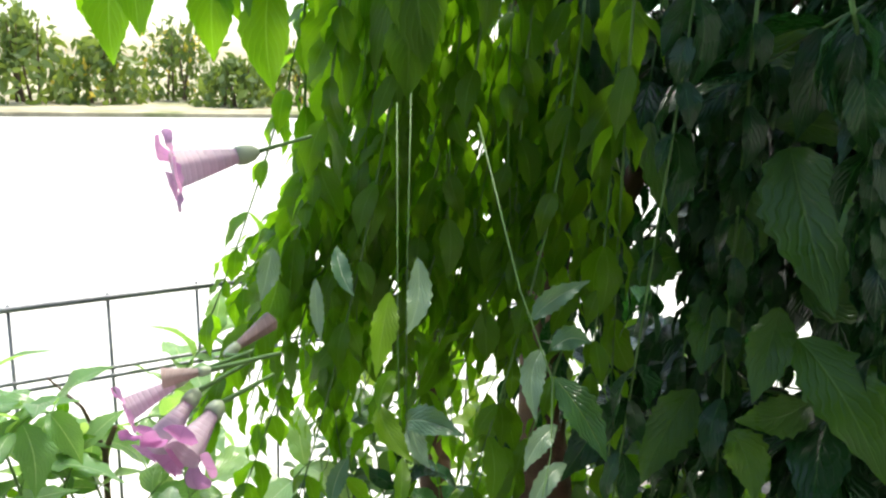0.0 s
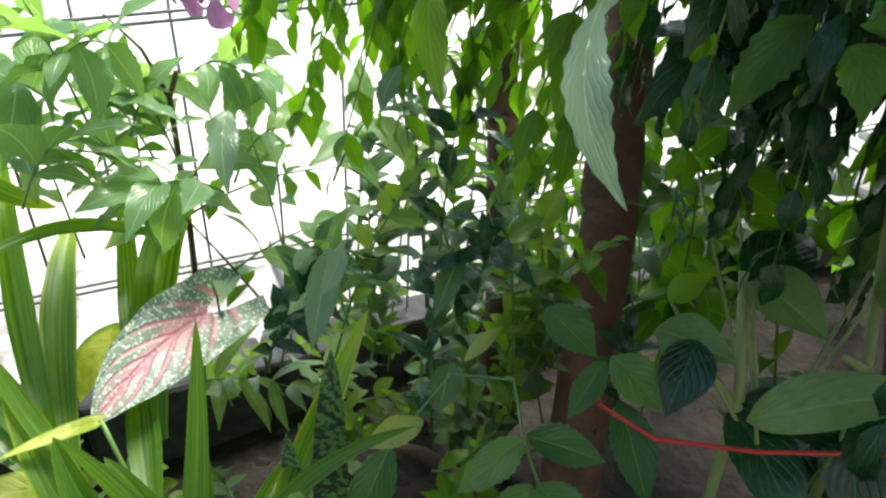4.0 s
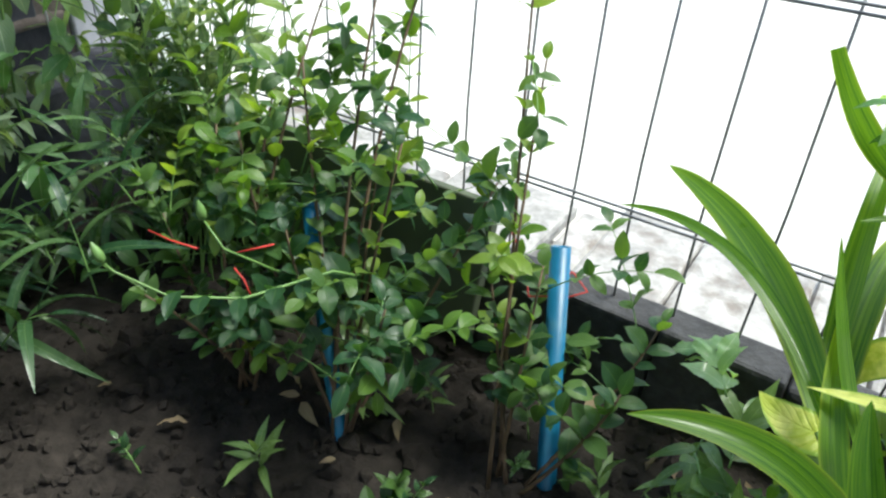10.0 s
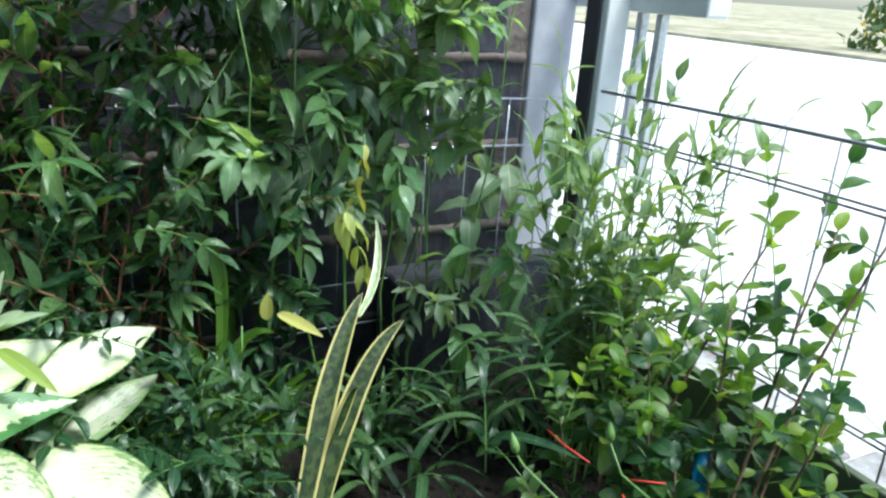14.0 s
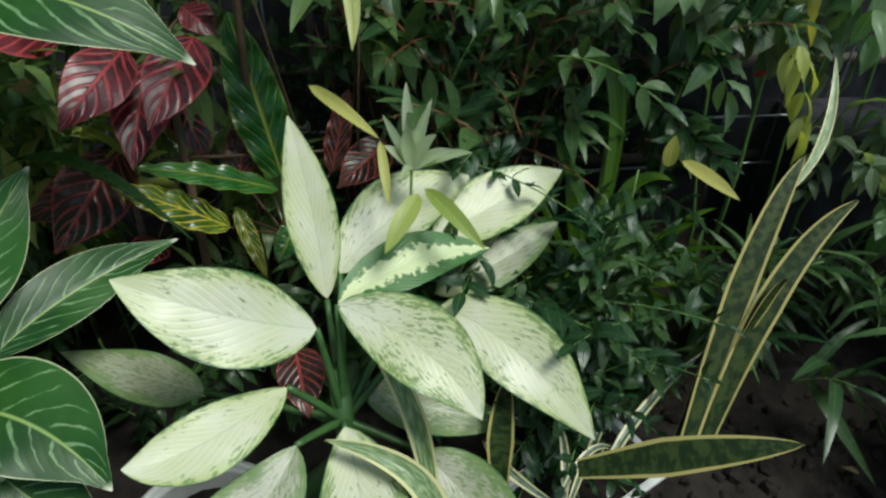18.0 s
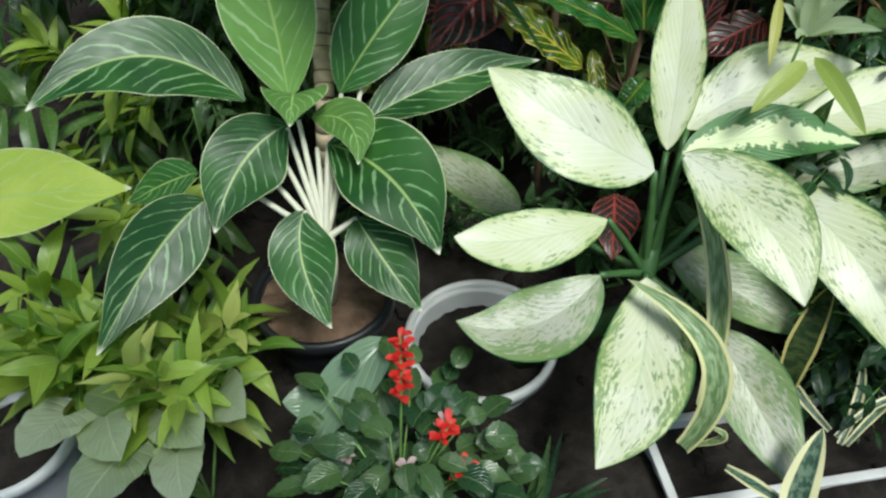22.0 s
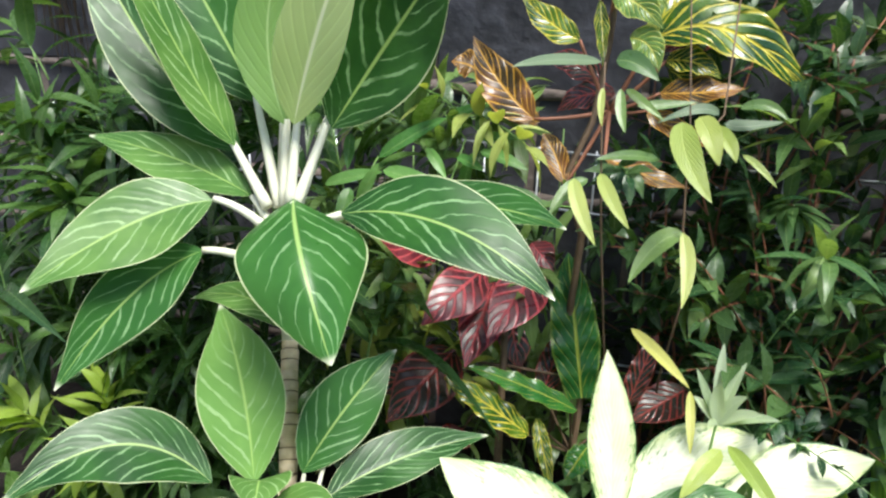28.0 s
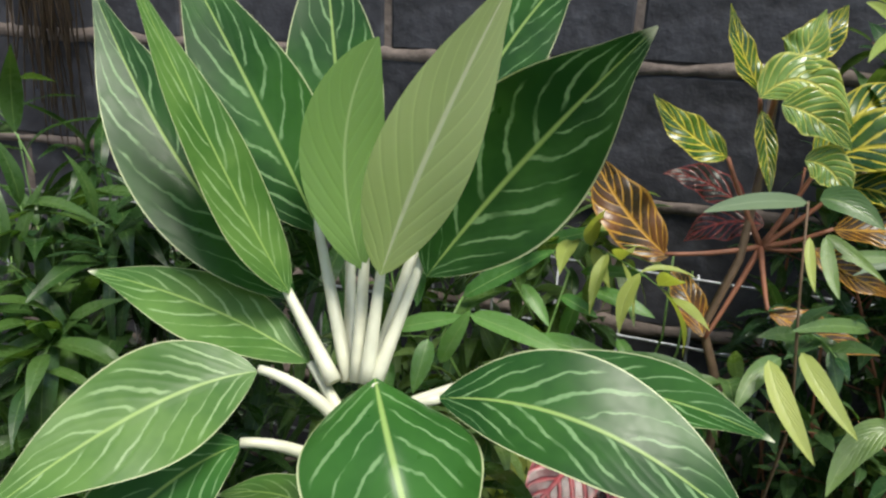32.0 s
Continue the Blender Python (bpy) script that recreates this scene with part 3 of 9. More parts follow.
OUTLINES = {
    "oval": lambda u: max(0.0, math.sin(math.pi * u ** 0.9)) ** 0.75,
    "egg": lambda u: max(0.0, math.sin(math.pi * u ** 0.72)) ** 0.8,
    "point": lambda u: max(0.0, math.sin(math.pi * u ** 0.75)) ** 0.9 * (1 - 0.35 * u ** 5),
    "drip": lambda u: max(0.0, math.sin(math.pi * (u / 0.95) ** 0.92)) ** 0.82 if u < 0.88 else 0.29 * max(0.0, 1 - (u - 0.88) / 0.12) ** 0.9,
    "lance": lambda u: 1.75 * u ** 0.55 * (1 - u) ** 0.85,
    "strap": lambda u: min(1.0, 0.55 + u * 1.4) * (1 - u ** 4) ** 0.9,
    "blade": lambda u: min(1.0, 0.5 + 1.2 * u) * max(0.0, 1 - u ** 3.0) ** 0.75,
    "cane": lambda u: max(0.0, math.sin(math.pi * u ** 0.93)) ** 0.74 * (1 - 0.3 * u ** 5),
    "heart": lambda u: (0.62 + 0.9 * u * (1 - u)) * (1 - u ** 2.2) ** 0.8 if u > 0.02 else 0.3,
    "cut": lambda u: min(1.0, 0.6 + 1.1 * u) * (1.0 if u < 0.97 else 0.8),
    "petal": lambda u: (0.35 + 0.65 * min(1, u * 1.6)) * (1 - u ** 5) ** 0.5,
}


def leaf_mesh(name, mat, p0, p1, p2, up, width, outline="point", fold=0.12, wave=0.0, waves=4.0, teeth=0.0, nl=12, nw=2, lobes=0.0, curl=0.0, seed=0):
    """A leaf blade along the bow p0, p1, p2; fold lifts its edges, wave ripples them, teeth saws them, lobes lays back a heart's ears."""
    p0, p1, p2, up = Vector(p0), Vector(p1), Vector(p2), Vector(up)
    rng = random.Random(seed * 13 + 5)
    ph = rng.uniform(0, 6.3)
    shape = OUTLINES[outline]
    verts, uvs, faces = [], [], []
    row = 2 * nw + 1
    for i in range(nl + 1):
        u = i / nl
        c = bez(p0, p1, p2, u)
        d = (bez(p0, p1, p2, min(1, u + 0.03)) - bez(p0, p1, p2, max(0, u - 0.03))).normalized()
        side = d.cross(up)
        side = side.normalized() if side.length > 1e-4 else d.orthogonal().normalized()
        nrm = side.cross(d).normalized()
        half = max(shape(min(u, 0.999)), 0.015) * width / 2
        if teeth and 0 < i < nl:
            half *= 1 + teeth * (1 if i % 2 else -1)
        for j in range(-nw, nw + 1):
            v = j / nw
            s = 1.06 if j < 0 else 0.94
            y = v * half * s
            lift = fold * abs(y) + wave * half * abs(v) ** 1.5 * math.sin(waves * 6.283 * u + ph + (1.2 if j < 0 else 0)) - curl * half * v * v
            back = -lobes * width * abs(v) ** 2 * (1 - u) ** 2
            verts.append(c + side * y + nrm * lift + d * back)
            uvs.append((u, v * 0.5 + 0.5))
    for i in range(nl):
        for j in range(row - 1):
            a = i * row + j
            faces.append((a, a + 1, a + row + 1, a + row))
    return mesh_of(name, verts, faces, mat, uvs)


def leaf_to(parent, mat, base, tip, width, sag=0.12, up=(0, 0, 1), name="leaf", label="", **kw):
    """A leaf of a plant, from base to tip in the world; sag bows it upward between them by that share of its length."""
    o = parent.location
    a, b = Vector(base) - o, Vector(tip) - o
    up = Vector(up)
    mid = (a + b) / 2 + up.normalized() * ((b - a).length * sag)
    kw.setdefault("seed", len(bpy.data.objects))
    return piece(name, leaf_mesh(name, mat, a, mid, b, up, width, **kw), parent, None, label)


def leaf_via(parent, mat, base, mid, tip, width, up=(0, 0, 1), name="leaf", label="", **kw):
    """A leaf that bends through mid on its way from base to tip."""
    o = parent.location
    a, b = Vector(base) - o, Vector(tip) - o
    c = (Vector(mid) - o) * 2 - (a + b) / 2
    kw.setdefault("seed", len(bpy.data.objects))
    return piece(name, leaf_mesh(name, mat, a, c, b, Vector(up), width, **kw), parent, None, label)


def stalk_to(parent, mat, a, b, r0=0.004, r1=0.003, bow=(0, 0, 0), name="stem", sides=6):
    o = parent.location
    a, b = Vector(a) - o, Vector(b) - o
    mid = (a + b) / 2 + Vector(bow)
    return tube_part(name, [bez(a, mid, b, i / 7) for i in range(8)], r0, r1, mat, parent, sides)


def leaf_set(tag, mat, length, width, outline, count=5, **kw):
    """Alike leaves of unit pose: along +x, face up, differing in bow and width."""
    rng = random.Random(len(tag) * 31 + 3)
    out = []
    for k in range(count):
        l = length * rng.uniform(0.85, 1.12)
        h = l * rng.uniform(0.05, 0.22)
        args = dict(fold=rng.uniform(0.05, 0.28), wave=kw.get("wave", 0.06) * rng.uniform(0.5, 1.5), waves=rng.uniform(1.5, 3.0), teeth=kw.get("teeth", 0.0),
                    nl=kw.get("nl", 8), nw=kw.get("nw", 1), seed=k, curl=kw.get("curl", 0.0))
        droop = kw.get("droop", 0.12)
        out.append(leaf_mesh("leaf", mat, (0, 0, 0), (l * 0.5, rng.uniform(-.05, .05) * l, h), (l, rng.uniform(-.1, .1) * l, -l * rng.uniform(0, 2 * droop)),
                             (0, 0, 1), width * rng.uniform(0.85, 1.15), outline, **args))
    return out


def aim(at, way, up=(0, 0, 1), size=1.0, spin=0.0):
    """A pose with x along way and z near up."""
    x = Vector(way).normalized()
    y = Vector(up).cross(x)
    y = y.normalized() if y.length > 1e-3 else x.orthogonal().normalized()
    z = x.cross(y)
    m = Matrix((x, y, z)).transposed().to_4x4()
    return Matrix.Translation(at) @ m @ pose(0, 0, 0, spin) @ Matrix.Diagonal((size, size, size, 1))


class Plant:
    """A thing with stems and many leaves; the first leaves are objects, the rest are joined into one foliage mesh."""

    def __init__(self, name, at, label, category="plant", group="", seed=1, cap=300):
        self.ob = thing(name, at, label, category, group)
        self.rng = random.Random(seed)
        self.cap, self.n, self.rest = cap, 0, []

    def stem(self, points, r0, r1, mat="green_stem", name="stem", sides=5):
        tube_part(name, points, r0, r1, mat, self.ob, sides)

    def leaf(self, meshes, at, way, up=(0, 0, 1), size=1.0, spin=0.0, name="leaf"):
        me = self.rng.choice(meshes)
        m = aim(at, way, up, size, spin)
        if self.n < self.cap:
            piece(name, me, self.ob, m)
        else:
            self.rest.append((me, m))
        self.n += 1

    def spray(self, a, b, bow, meshes, count, r=0.002, mat="green_stem", start=0.15, size=(0.7, 1.1), pairs=True, out=0.8, lift=0.15, hang=0.0, taper=0.5, tuft=True, stem=True):
        """A stem from a to b with leaves set along it."""
        rng = self.rng
        a, b, bow = Vector(a), Vector(b), Vector(bow)
        mid = (a + b) / 2 + bow
        pts = [bez(a, mid, b, i / 9) for i in range(10)]
        if stem:
            self.stem(pts, r, r * 0.45, mat)
        turn = rng.uniform(0, 6.3)
        for i in range(count):
            u = start + (1 - start) * (i + rng.uniform(0, 0.6)) / count
            u = min(u, 1.0)
            p = bez(a, mid, b, u)
            d = (bez(a, mid, b, min(1, u + 0.05)) - bez(a, mid, b, max(0, u - 0.05))).normalized()
            s = d.orthogonal().normalized()
            turn += 2.4 if not pairs else 1.57
            for k in ((0, math.pi) if pairs else (0,)):
                ang = turn + k + rng.uniform(-0.35, 0.35)
                side = Matrix.Rotation(ang, 3, d) @ s
                way = side * out + d * (1 - out * 0.6) + Vector((0, 0, lift - hang)) + Vector((rng.uniform(-.2, .2), rng.uniform(-.2, .2), rng.uniform(-.2, .2)))
                sz = rng.uniform(*size) * (1 - taper * max(0, u - 0.6))
                self.leaf(meshes, p, way, (rng.uniform(-.3, .3), rng.uniform(-.3, .3), 1), sz, rng.uniform(-25, 25))
        if tuft:
            d = (b - mid).normalized()
            self.leaf(meshes, b, d, (0, 0, 1), rng.uniform(*size) * 0.8)
        return pts

    def done(self):
        if self.rest:
            verts, faces, uvs, mi, off, seen = [], [], [], [], 0, {}
            for me, m in self.rest:
                if me.name not in seen:
                    n = len(me.vertices)
                    co = np.empty(n * 3, dtype=np.float32)
                    me.vertices.foreach_get("co", co)
                    idx, uv = np.empty(len(me.loops), dtype=np.int32), np.empty(len(me.loops) * 2, dtype=np.float32)
                    me.loops.foreach_get("vertex_index", idx)
                    me.uv_layers[0].data.foreach_get("uv", uv)
                    at_vertex = np.empty((n, 2), dtype=np.float32)
                    at_vertex[idx] = uv.reshape(-1, 2)
                    seen[me.name] = (n, co.reshape(-1, 3), at_vertex, idx.reshape(-1, 4), me.materials[0].name)
                n, co, at_vertex, quads, mat = seen[me.name]
                mm = np.array(m)
                verts.append(co @ mm[:3, :3].T + mm[:3, 3])
                uvs.append(at_vertex)
                faces.append(quads + off)
                mi += [mat] * len(quads)
                off += n
            uvs, faces = np.concatenate(uvs), np.concatenate(faces).tolist()
            names = sorted(set(mi))
            me = bpy.data.meshes.new("foliage")
            me.from_pydata(np.concatenate(verts).tolist(), [], faces)
            layer = me.uv_layers.new(name="UVMap")
            idx = np.empty(len(me.loops), dtype=np.int32)
            me.loops.foreach_get("vertex_index", idx)
            layer.data.foreach_set("uv", np.asarray(uvs, dtype=np.float32)[idx].ravel())
            for nm in names:
                me.materials.append(bpy.data.materials[nm])
            me.polygons.foreach_set("material_index", [names.index(x) for x in mi])
            me.polygons.foreach_set("use_smooth", [True] * len(me.polygons))
            tagged(piece("foliage", me, self.ob), kind="stuff")
        return self.ob
# ---- the setting ----
def slab(name, lo, hi, mat, label, kind="structure", bevel=0.0):
    ob = part(name, box_bm(lo, hi, bevel), mat, None, label)
    return tagged(ob, kind=kind, category=name.replace("_", " "))


def sheet(name, x0, x1, y0, y1, step, height, mat, label):
    nx, ny = int((x1 - x0) / step) + 1, int((y1 - y0) / step) + 1
    verts = [(x0 + (x1 - x0) * i / nx, y0 + (y1 - y0) * j / ny, 0) for i in range(nx + 1) for j in range(ny + 1)]
    verts = [(x, y, height(x, y)) for x, y, _ in verts]
    faces = [(i * (ny + 1) + j, (i + 1) * (ny + 1) + j, (i + 1) * (ny + 1) + j + 1, i * (ny + 1) + j + 1) for i in range(nx) for j in range(ny)]
    return tagged(new(name, mesh_of(name, verts, faces, mat)), label, name, kind="structure")


def soil_z(x, y):
    n = noise.noise((x * 4, y * 4, 1.3)) * 0.018 + noise.noise((x * 15, y * 15, 4.0)) * 0.012 + noise.noise((x * 45, y * 45, 2.0)) * 0.008
    return n + 0.042 + 0.06 * max(0.0, min(1.0, (y + 0.5) * 1.3))


slab("ground", (-300, -300, -0.6), (300, 300, -0.25), "verge", "dry earth under and far beyond the garden")
sheet("soil", -0.86, 2.6, -1.72, 3.0, 0.018, soil_z, "soil", "dark damp garden soil in a planting bed")
slab("road", (-11.5, -60, -0.25), (-1.02, 60, 0.16), "road", "pale sunlit concrete road beyond the fence")
slab("verge", (-120, -120, -0.25), (-11.5, 120, 0.22), "verge", "dry grassy verge on the far side of the road")
# Unseen wall added to close this side and cut off sky light.
slab("house_wall", (2.6, -5.0, -0.25), (2.9, 9.0, 2.6), "house", "plain pale wall, unseen, added to close off the garden")

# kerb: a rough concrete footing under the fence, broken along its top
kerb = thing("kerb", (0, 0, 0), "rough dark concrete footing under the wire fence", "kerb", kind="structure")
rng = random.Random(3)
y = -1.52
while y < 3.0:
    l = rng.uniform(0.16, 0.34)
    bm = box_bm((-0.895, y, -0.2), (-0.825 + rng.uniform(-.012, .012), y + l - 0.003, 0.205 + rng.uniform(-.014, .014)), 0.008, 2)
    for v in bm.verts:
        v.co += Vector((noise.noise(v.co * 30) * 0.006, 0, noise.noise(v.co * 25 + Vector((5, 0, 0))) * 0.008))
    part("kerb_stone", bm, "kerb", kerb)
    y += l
strip = thing("concrete_strip", (0, 0, 0), "rough pale concrete strip between fence and road", "concrete strip", kind="structure")
y = -1.6
while y < 3.0:
    l = rng.uniform(0.07, 0.2)
    bm = box_bm((-1.16 + rng.uniform(-.05, .05), y, -0.2), (-0.90, y + l - 0.004, 0.180 + rng.uniform(-.014, .014)), 0.01, 2)
    part("strip_slab", bm, "rubble", strip)
    y += l

# block wall behind the bed, with raked joints
WALL_Y, COURSE, BLOCK = -1.755, 0.2055, 0.40
wall = thing("wall_south", (0, 0, 0), "dark grey concrete block wall with pale rough mortar joints", "wall", kind="structure")
part("mortar_core", box_bm((-0.83, WALL_Y - 0.09, -0.2), (2.6, WALL_Y + 0.002, 2.25), 0), "mortar", wall)
part("pillar", box_bm((-0.95, WALL_Y - 0.10, -0.2), (-0.832, WALL_Y + 0.012, 2.25), 0.006), "hazed_render", wall)
blocks = []
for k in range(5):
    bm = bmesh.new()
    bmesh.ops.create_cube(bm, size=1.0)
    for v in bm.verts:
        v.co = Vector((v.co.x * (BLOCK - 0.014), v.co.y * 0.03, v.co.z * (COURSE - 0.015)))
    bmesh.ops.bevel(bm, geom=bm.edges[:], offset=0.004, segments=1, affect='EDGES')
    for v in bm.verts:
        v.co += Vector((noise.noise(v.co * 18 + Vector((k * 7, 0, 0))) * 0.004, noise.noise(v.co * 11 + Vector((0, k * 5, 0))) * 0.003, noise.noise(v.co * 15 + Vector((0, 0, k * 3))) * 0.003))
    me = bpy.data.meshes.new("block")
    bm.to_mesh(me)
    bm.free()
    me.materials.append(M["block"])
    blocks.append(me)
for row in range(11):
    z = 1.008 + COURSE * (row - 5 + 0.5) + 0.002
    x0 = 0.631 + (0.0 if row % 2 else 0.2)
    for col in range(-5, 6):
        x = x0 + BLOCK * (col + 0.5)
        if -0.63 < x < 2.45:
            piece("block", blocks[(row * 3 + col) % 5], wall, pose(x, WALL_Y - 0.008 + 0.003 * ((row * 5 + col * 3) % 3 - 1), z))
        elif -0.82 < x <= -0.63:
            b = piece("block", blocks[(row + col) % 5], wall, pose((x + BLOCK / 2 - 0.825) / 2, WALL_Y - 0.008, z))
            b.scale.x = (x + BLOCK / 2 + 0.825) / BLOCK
for row in range(12):
    # mortar squeezed out over the block edges, ragged along both sides
    z = 1.008 + COURSE * (row - 5) + 0.002
    vs, fs = [], []
    n = 170
    for i in range(n + 1):
        x = -0.82 + 3.4 * i / n
        a = 0.011 + 0.010 * noise.noise((x * 9, row * 3.1, 0.0)) + 0.006 * noise.noise((x * 40, row, 2.0))
        b = 0.011 + 0.010 * noise.noise((x * 9, row * 3.1, 7.0)) + 0.006 * noise.noise((x * 40, row, 9.0))
        k = WALL_Y + 0.012 + 0.002 * noise.noise((x * 25, row, 4.0))
        vs += [(x, WALL_Y + 0.004, z - a - 0.002), (x, k, z - a * 0.6), (x, k, z + b * 0.6), (x, WALL_Y + 0.004, z + b + 0.002)]
        if i:
            q = 4 * i
            fs += [(q - 4 + j, q + j, q + j + 1, q - 3 + j) for j in range(3)]
    piece("mortar_joint", mesh_of("mortar_joint", vs, fs, "mortar"), wall)
footing = part("wall_footing", box_bm((-1.0, WALL_Y + 0.004, -0.2), (-0.46, WALL_Y + 0.16, 0.315), 0.012, 2), "block", None)
tagged(footing, "low dark concrete footing at the foot of the wall", "footing", kind="structure")

# wire mesh fences
def wire(points, r, mat, parent, name="wire"):
    tube_part(name, points, r, r, mat, parent, 6)


fence = thing("wire_fence", (0, 0, 0), "dark welded wire mesh fence on a concrete footing", "fence")
FX = -0.866
for k in range(-16, 28):
    y = 0.0155 + 0.0955 * k
    if y > -1.5:
        lean = 0.004 * math.sin(k * 1.7)
        wire([(FX + lean, y, 0.17), (FX + 0.002, y + lean, 0.45), (FX, y, 0.766 + 0.022 * (y + 1.4))], 0.0020, "wire", fence)
for z, r in ((0.765, 0.0034), (0.682, 0.0022), (0.672, 0.0022), (0.350, 0.0022), (0.340, 0.0022)):
    wire([(FX + 0.005, -1.5 + 0.43 * i, z + 0.022 * (0.43 * i - 0.1) + 0.004 * math.sin(i * 1.3)) for i in range(11)], r, "wire", fence, "rail")
post = thing("fence_post", (-0.915, -1.575, 0), "white painted square steel corner post", "post")
part("shaft", box_bm((-0.03, -0.03, -0.1), (0.03, 0.03, 0.955), 0.004), "white_paint", post)
# Dark sheet added over one face of the white tube to darken it.
part("dark_plate", box_bm((0.031, -0.035, 0.0), (0.038, 0.012, 0.955), 0.001), "dark_steel", post, "thin dark sheet added over one face of the post")

mesh_fence = thing("wall_mesh", (0, 0, 0), "galvanised welded wire mesh standing before the block wall", "wire mesh")
MY = -1.695
for k in range(0, 27):
    x = -0.86 + 0.1045 * k
    wire([(x, MY, 0.1), (x + 0.004 * math.sin(k), MY, 0.4), (x, MY, 0.718)], 0.0022, "zinc", mesh_fence)
for z in (0.715, 0.605, 0.302, 0.197):
    wire([(-0.9 + 0.27 * i, MY + 0.005, z + 0.006 * math.sin(i * 1.1)) for i in range(11)], 0.0026, "zinc", mesh_fence, "rail")

# green board and the blue pipes among the roses
board = part("green_board", box_bm((-0.012, -0.42, -0.12), (0.012, 0.24, 0.12), 0.003), "board", None)
board.matrix_basis = pose(-0.80, -0.90, 0.205, 0, -14, 0)
tagged(board, "flat olive green board leaning against the fence footing", "board")


def pipe(bottom, top, r, label):
    b, t = Vector(bottom), Vector(top)
    ob = thing("blue_pipe", b, label, "pipe", "blue pipe stakes")
    l = (t - b).length
    prof = [(r, 0), (r, l), (r * 0.8, l), (r * 0.8, l - 0.09), (0.0005, l - 0.09)]
    sh = piece("pipe_shaft", mesh_of("pipe_shaft", *lathe(prof, 20), "pvc"), ob, (t - b).to_track_quat('Z', 'Y').to_matrix().to_4x4())
    return ob


# the far side of the road
def far_bush(at, r, h, seed, flowers):
    rng = random.Random(seed)
    ob = thing("roadside_bush", at, "sunlit roadside bush with yellow flowers" if flowers else "sunlit leafy roadside bush", "bush", "roadside bushes")
    leaves, petals = [], []
    for _ in range(700):
        a, e, q = rng.uniform(0, 6.3), rng.uniform(0, 1.5), rng.uniform(0.4, 1) ** 0.5
        lump = 0.75 + 0.35 * noise.noise((math.cos(a) * 2 + seed, math.sin(a) * 2, e * 2))
        p = Vector((math.cos(a) * math.cos(e) * r * q, math.sin(a) * math.cos(e) * r * q, math.sin(e) * h * q)) * lump
        (petals if flowers and rng.random() < 0.12 else leaves).append(p)
    for nm, pts, s, mat in (("foliage", leaves, 0.10, "far_green"), ("blossom", petals, 0.07, "yellow_petal")):
        if not pts:
            continue
        vs, fs, uv = [], [], []
        for p in pts:
            q = Euler((rng.uniform(0, 6), rng.uniform(0, 6), rng.uniform(0, 6))).to_matrix()
            k = len(vs)
            z = s * rng.uniform(0.6, 1.4)
            vs += [p + q @ Vector(c) for c in ((-z, 0, 0), (0, -z * .45, z * .1), (z, 0, 0), (0, z * .45, z * .1))]
            uv += [(0, .5), (.5, 0), (1, .5), (.5, 1)]
            fs.append((k, k + 1, k + 2, k + 3))
        tagged(piece(nm, mesh_of(nm, vs, fs, mat, uv), ob), kind="stuff")
    stalks = bmesh.new()
    for _ in range(5):
        bmesh.ops.create_cone(stalks, cap_ends=True, segments=5, radius1=0.03, radius2=0.01, depth=h * 0.7, matrix=pose(rng.uniform(-.2, .2) * r, rng.uniform(-.2, .2) * r, h * 0.33, rng.uniform(-15, 15), rng.uniform(-15, 15)))
    part("branch", stalks, "brown_stem", ob)


rng = random.Random(11)
for k in range(22):
    far_bush((-12.6 - rng.uniform(0, 2.5), -9 + k * 1.25 + rng.uniform(-.4, .4), 0.2), rng.uniform(0.8, 1.3), rng.uniform(1.0, 2.3), k, k % 3 != 1)
gate = thing("gate_rail", (-0.975, -1.545, 0.16), "white steel rail with two grey uprights beyond the corner post", "rail")
part("beam", box_bm((-0.03, -0.6, 0.765), (0.03, 0.22, 0.86), 0.006), "white_paint", gate)
for yy in (0.0, 0.062):
    part("upright", box_bm((-0.012, yy, 0.42), (0.012, yy + 0.017, 0.765), 0.003), "zinc", gate, "grey upright")

clods = bmesh.new()
rng = random.Random(77)
for i in range(2000):
    x, y = (rng.uniform(-0.80, 1.3), rng.uniform(-1.5, 0.4)) if i % 2 else (rng.uniform(-0.78, 0.0), rng.uniform(-1.3, -0.2))
    r = rng.uniform(0.003, 0.013) * (1.8 if rng.random() < 0.1 else 1)
    made = bmesh.ops.create_icosphere(clods, subdivisions=1, radius=r, matrix=pose(x, y, soil_z(x, y) + r * 0.2, rng.uniform(0, 360), rng.uniform(0, 360), 0))
    for v in made["verts"]:
        v.co += Vector((noise.noise(v.co * 150), noise.noise(v.co * 150 + Vector((4, 0, 0))), noise.noise(v.co * 150 + Vector((0, 7, 0))) - 0.2)) * r * 0.6
tagged(part("soil_clods", clods, "soil", None), "loose clods of dark earth on the soil", "soil clods", kind="stuff")
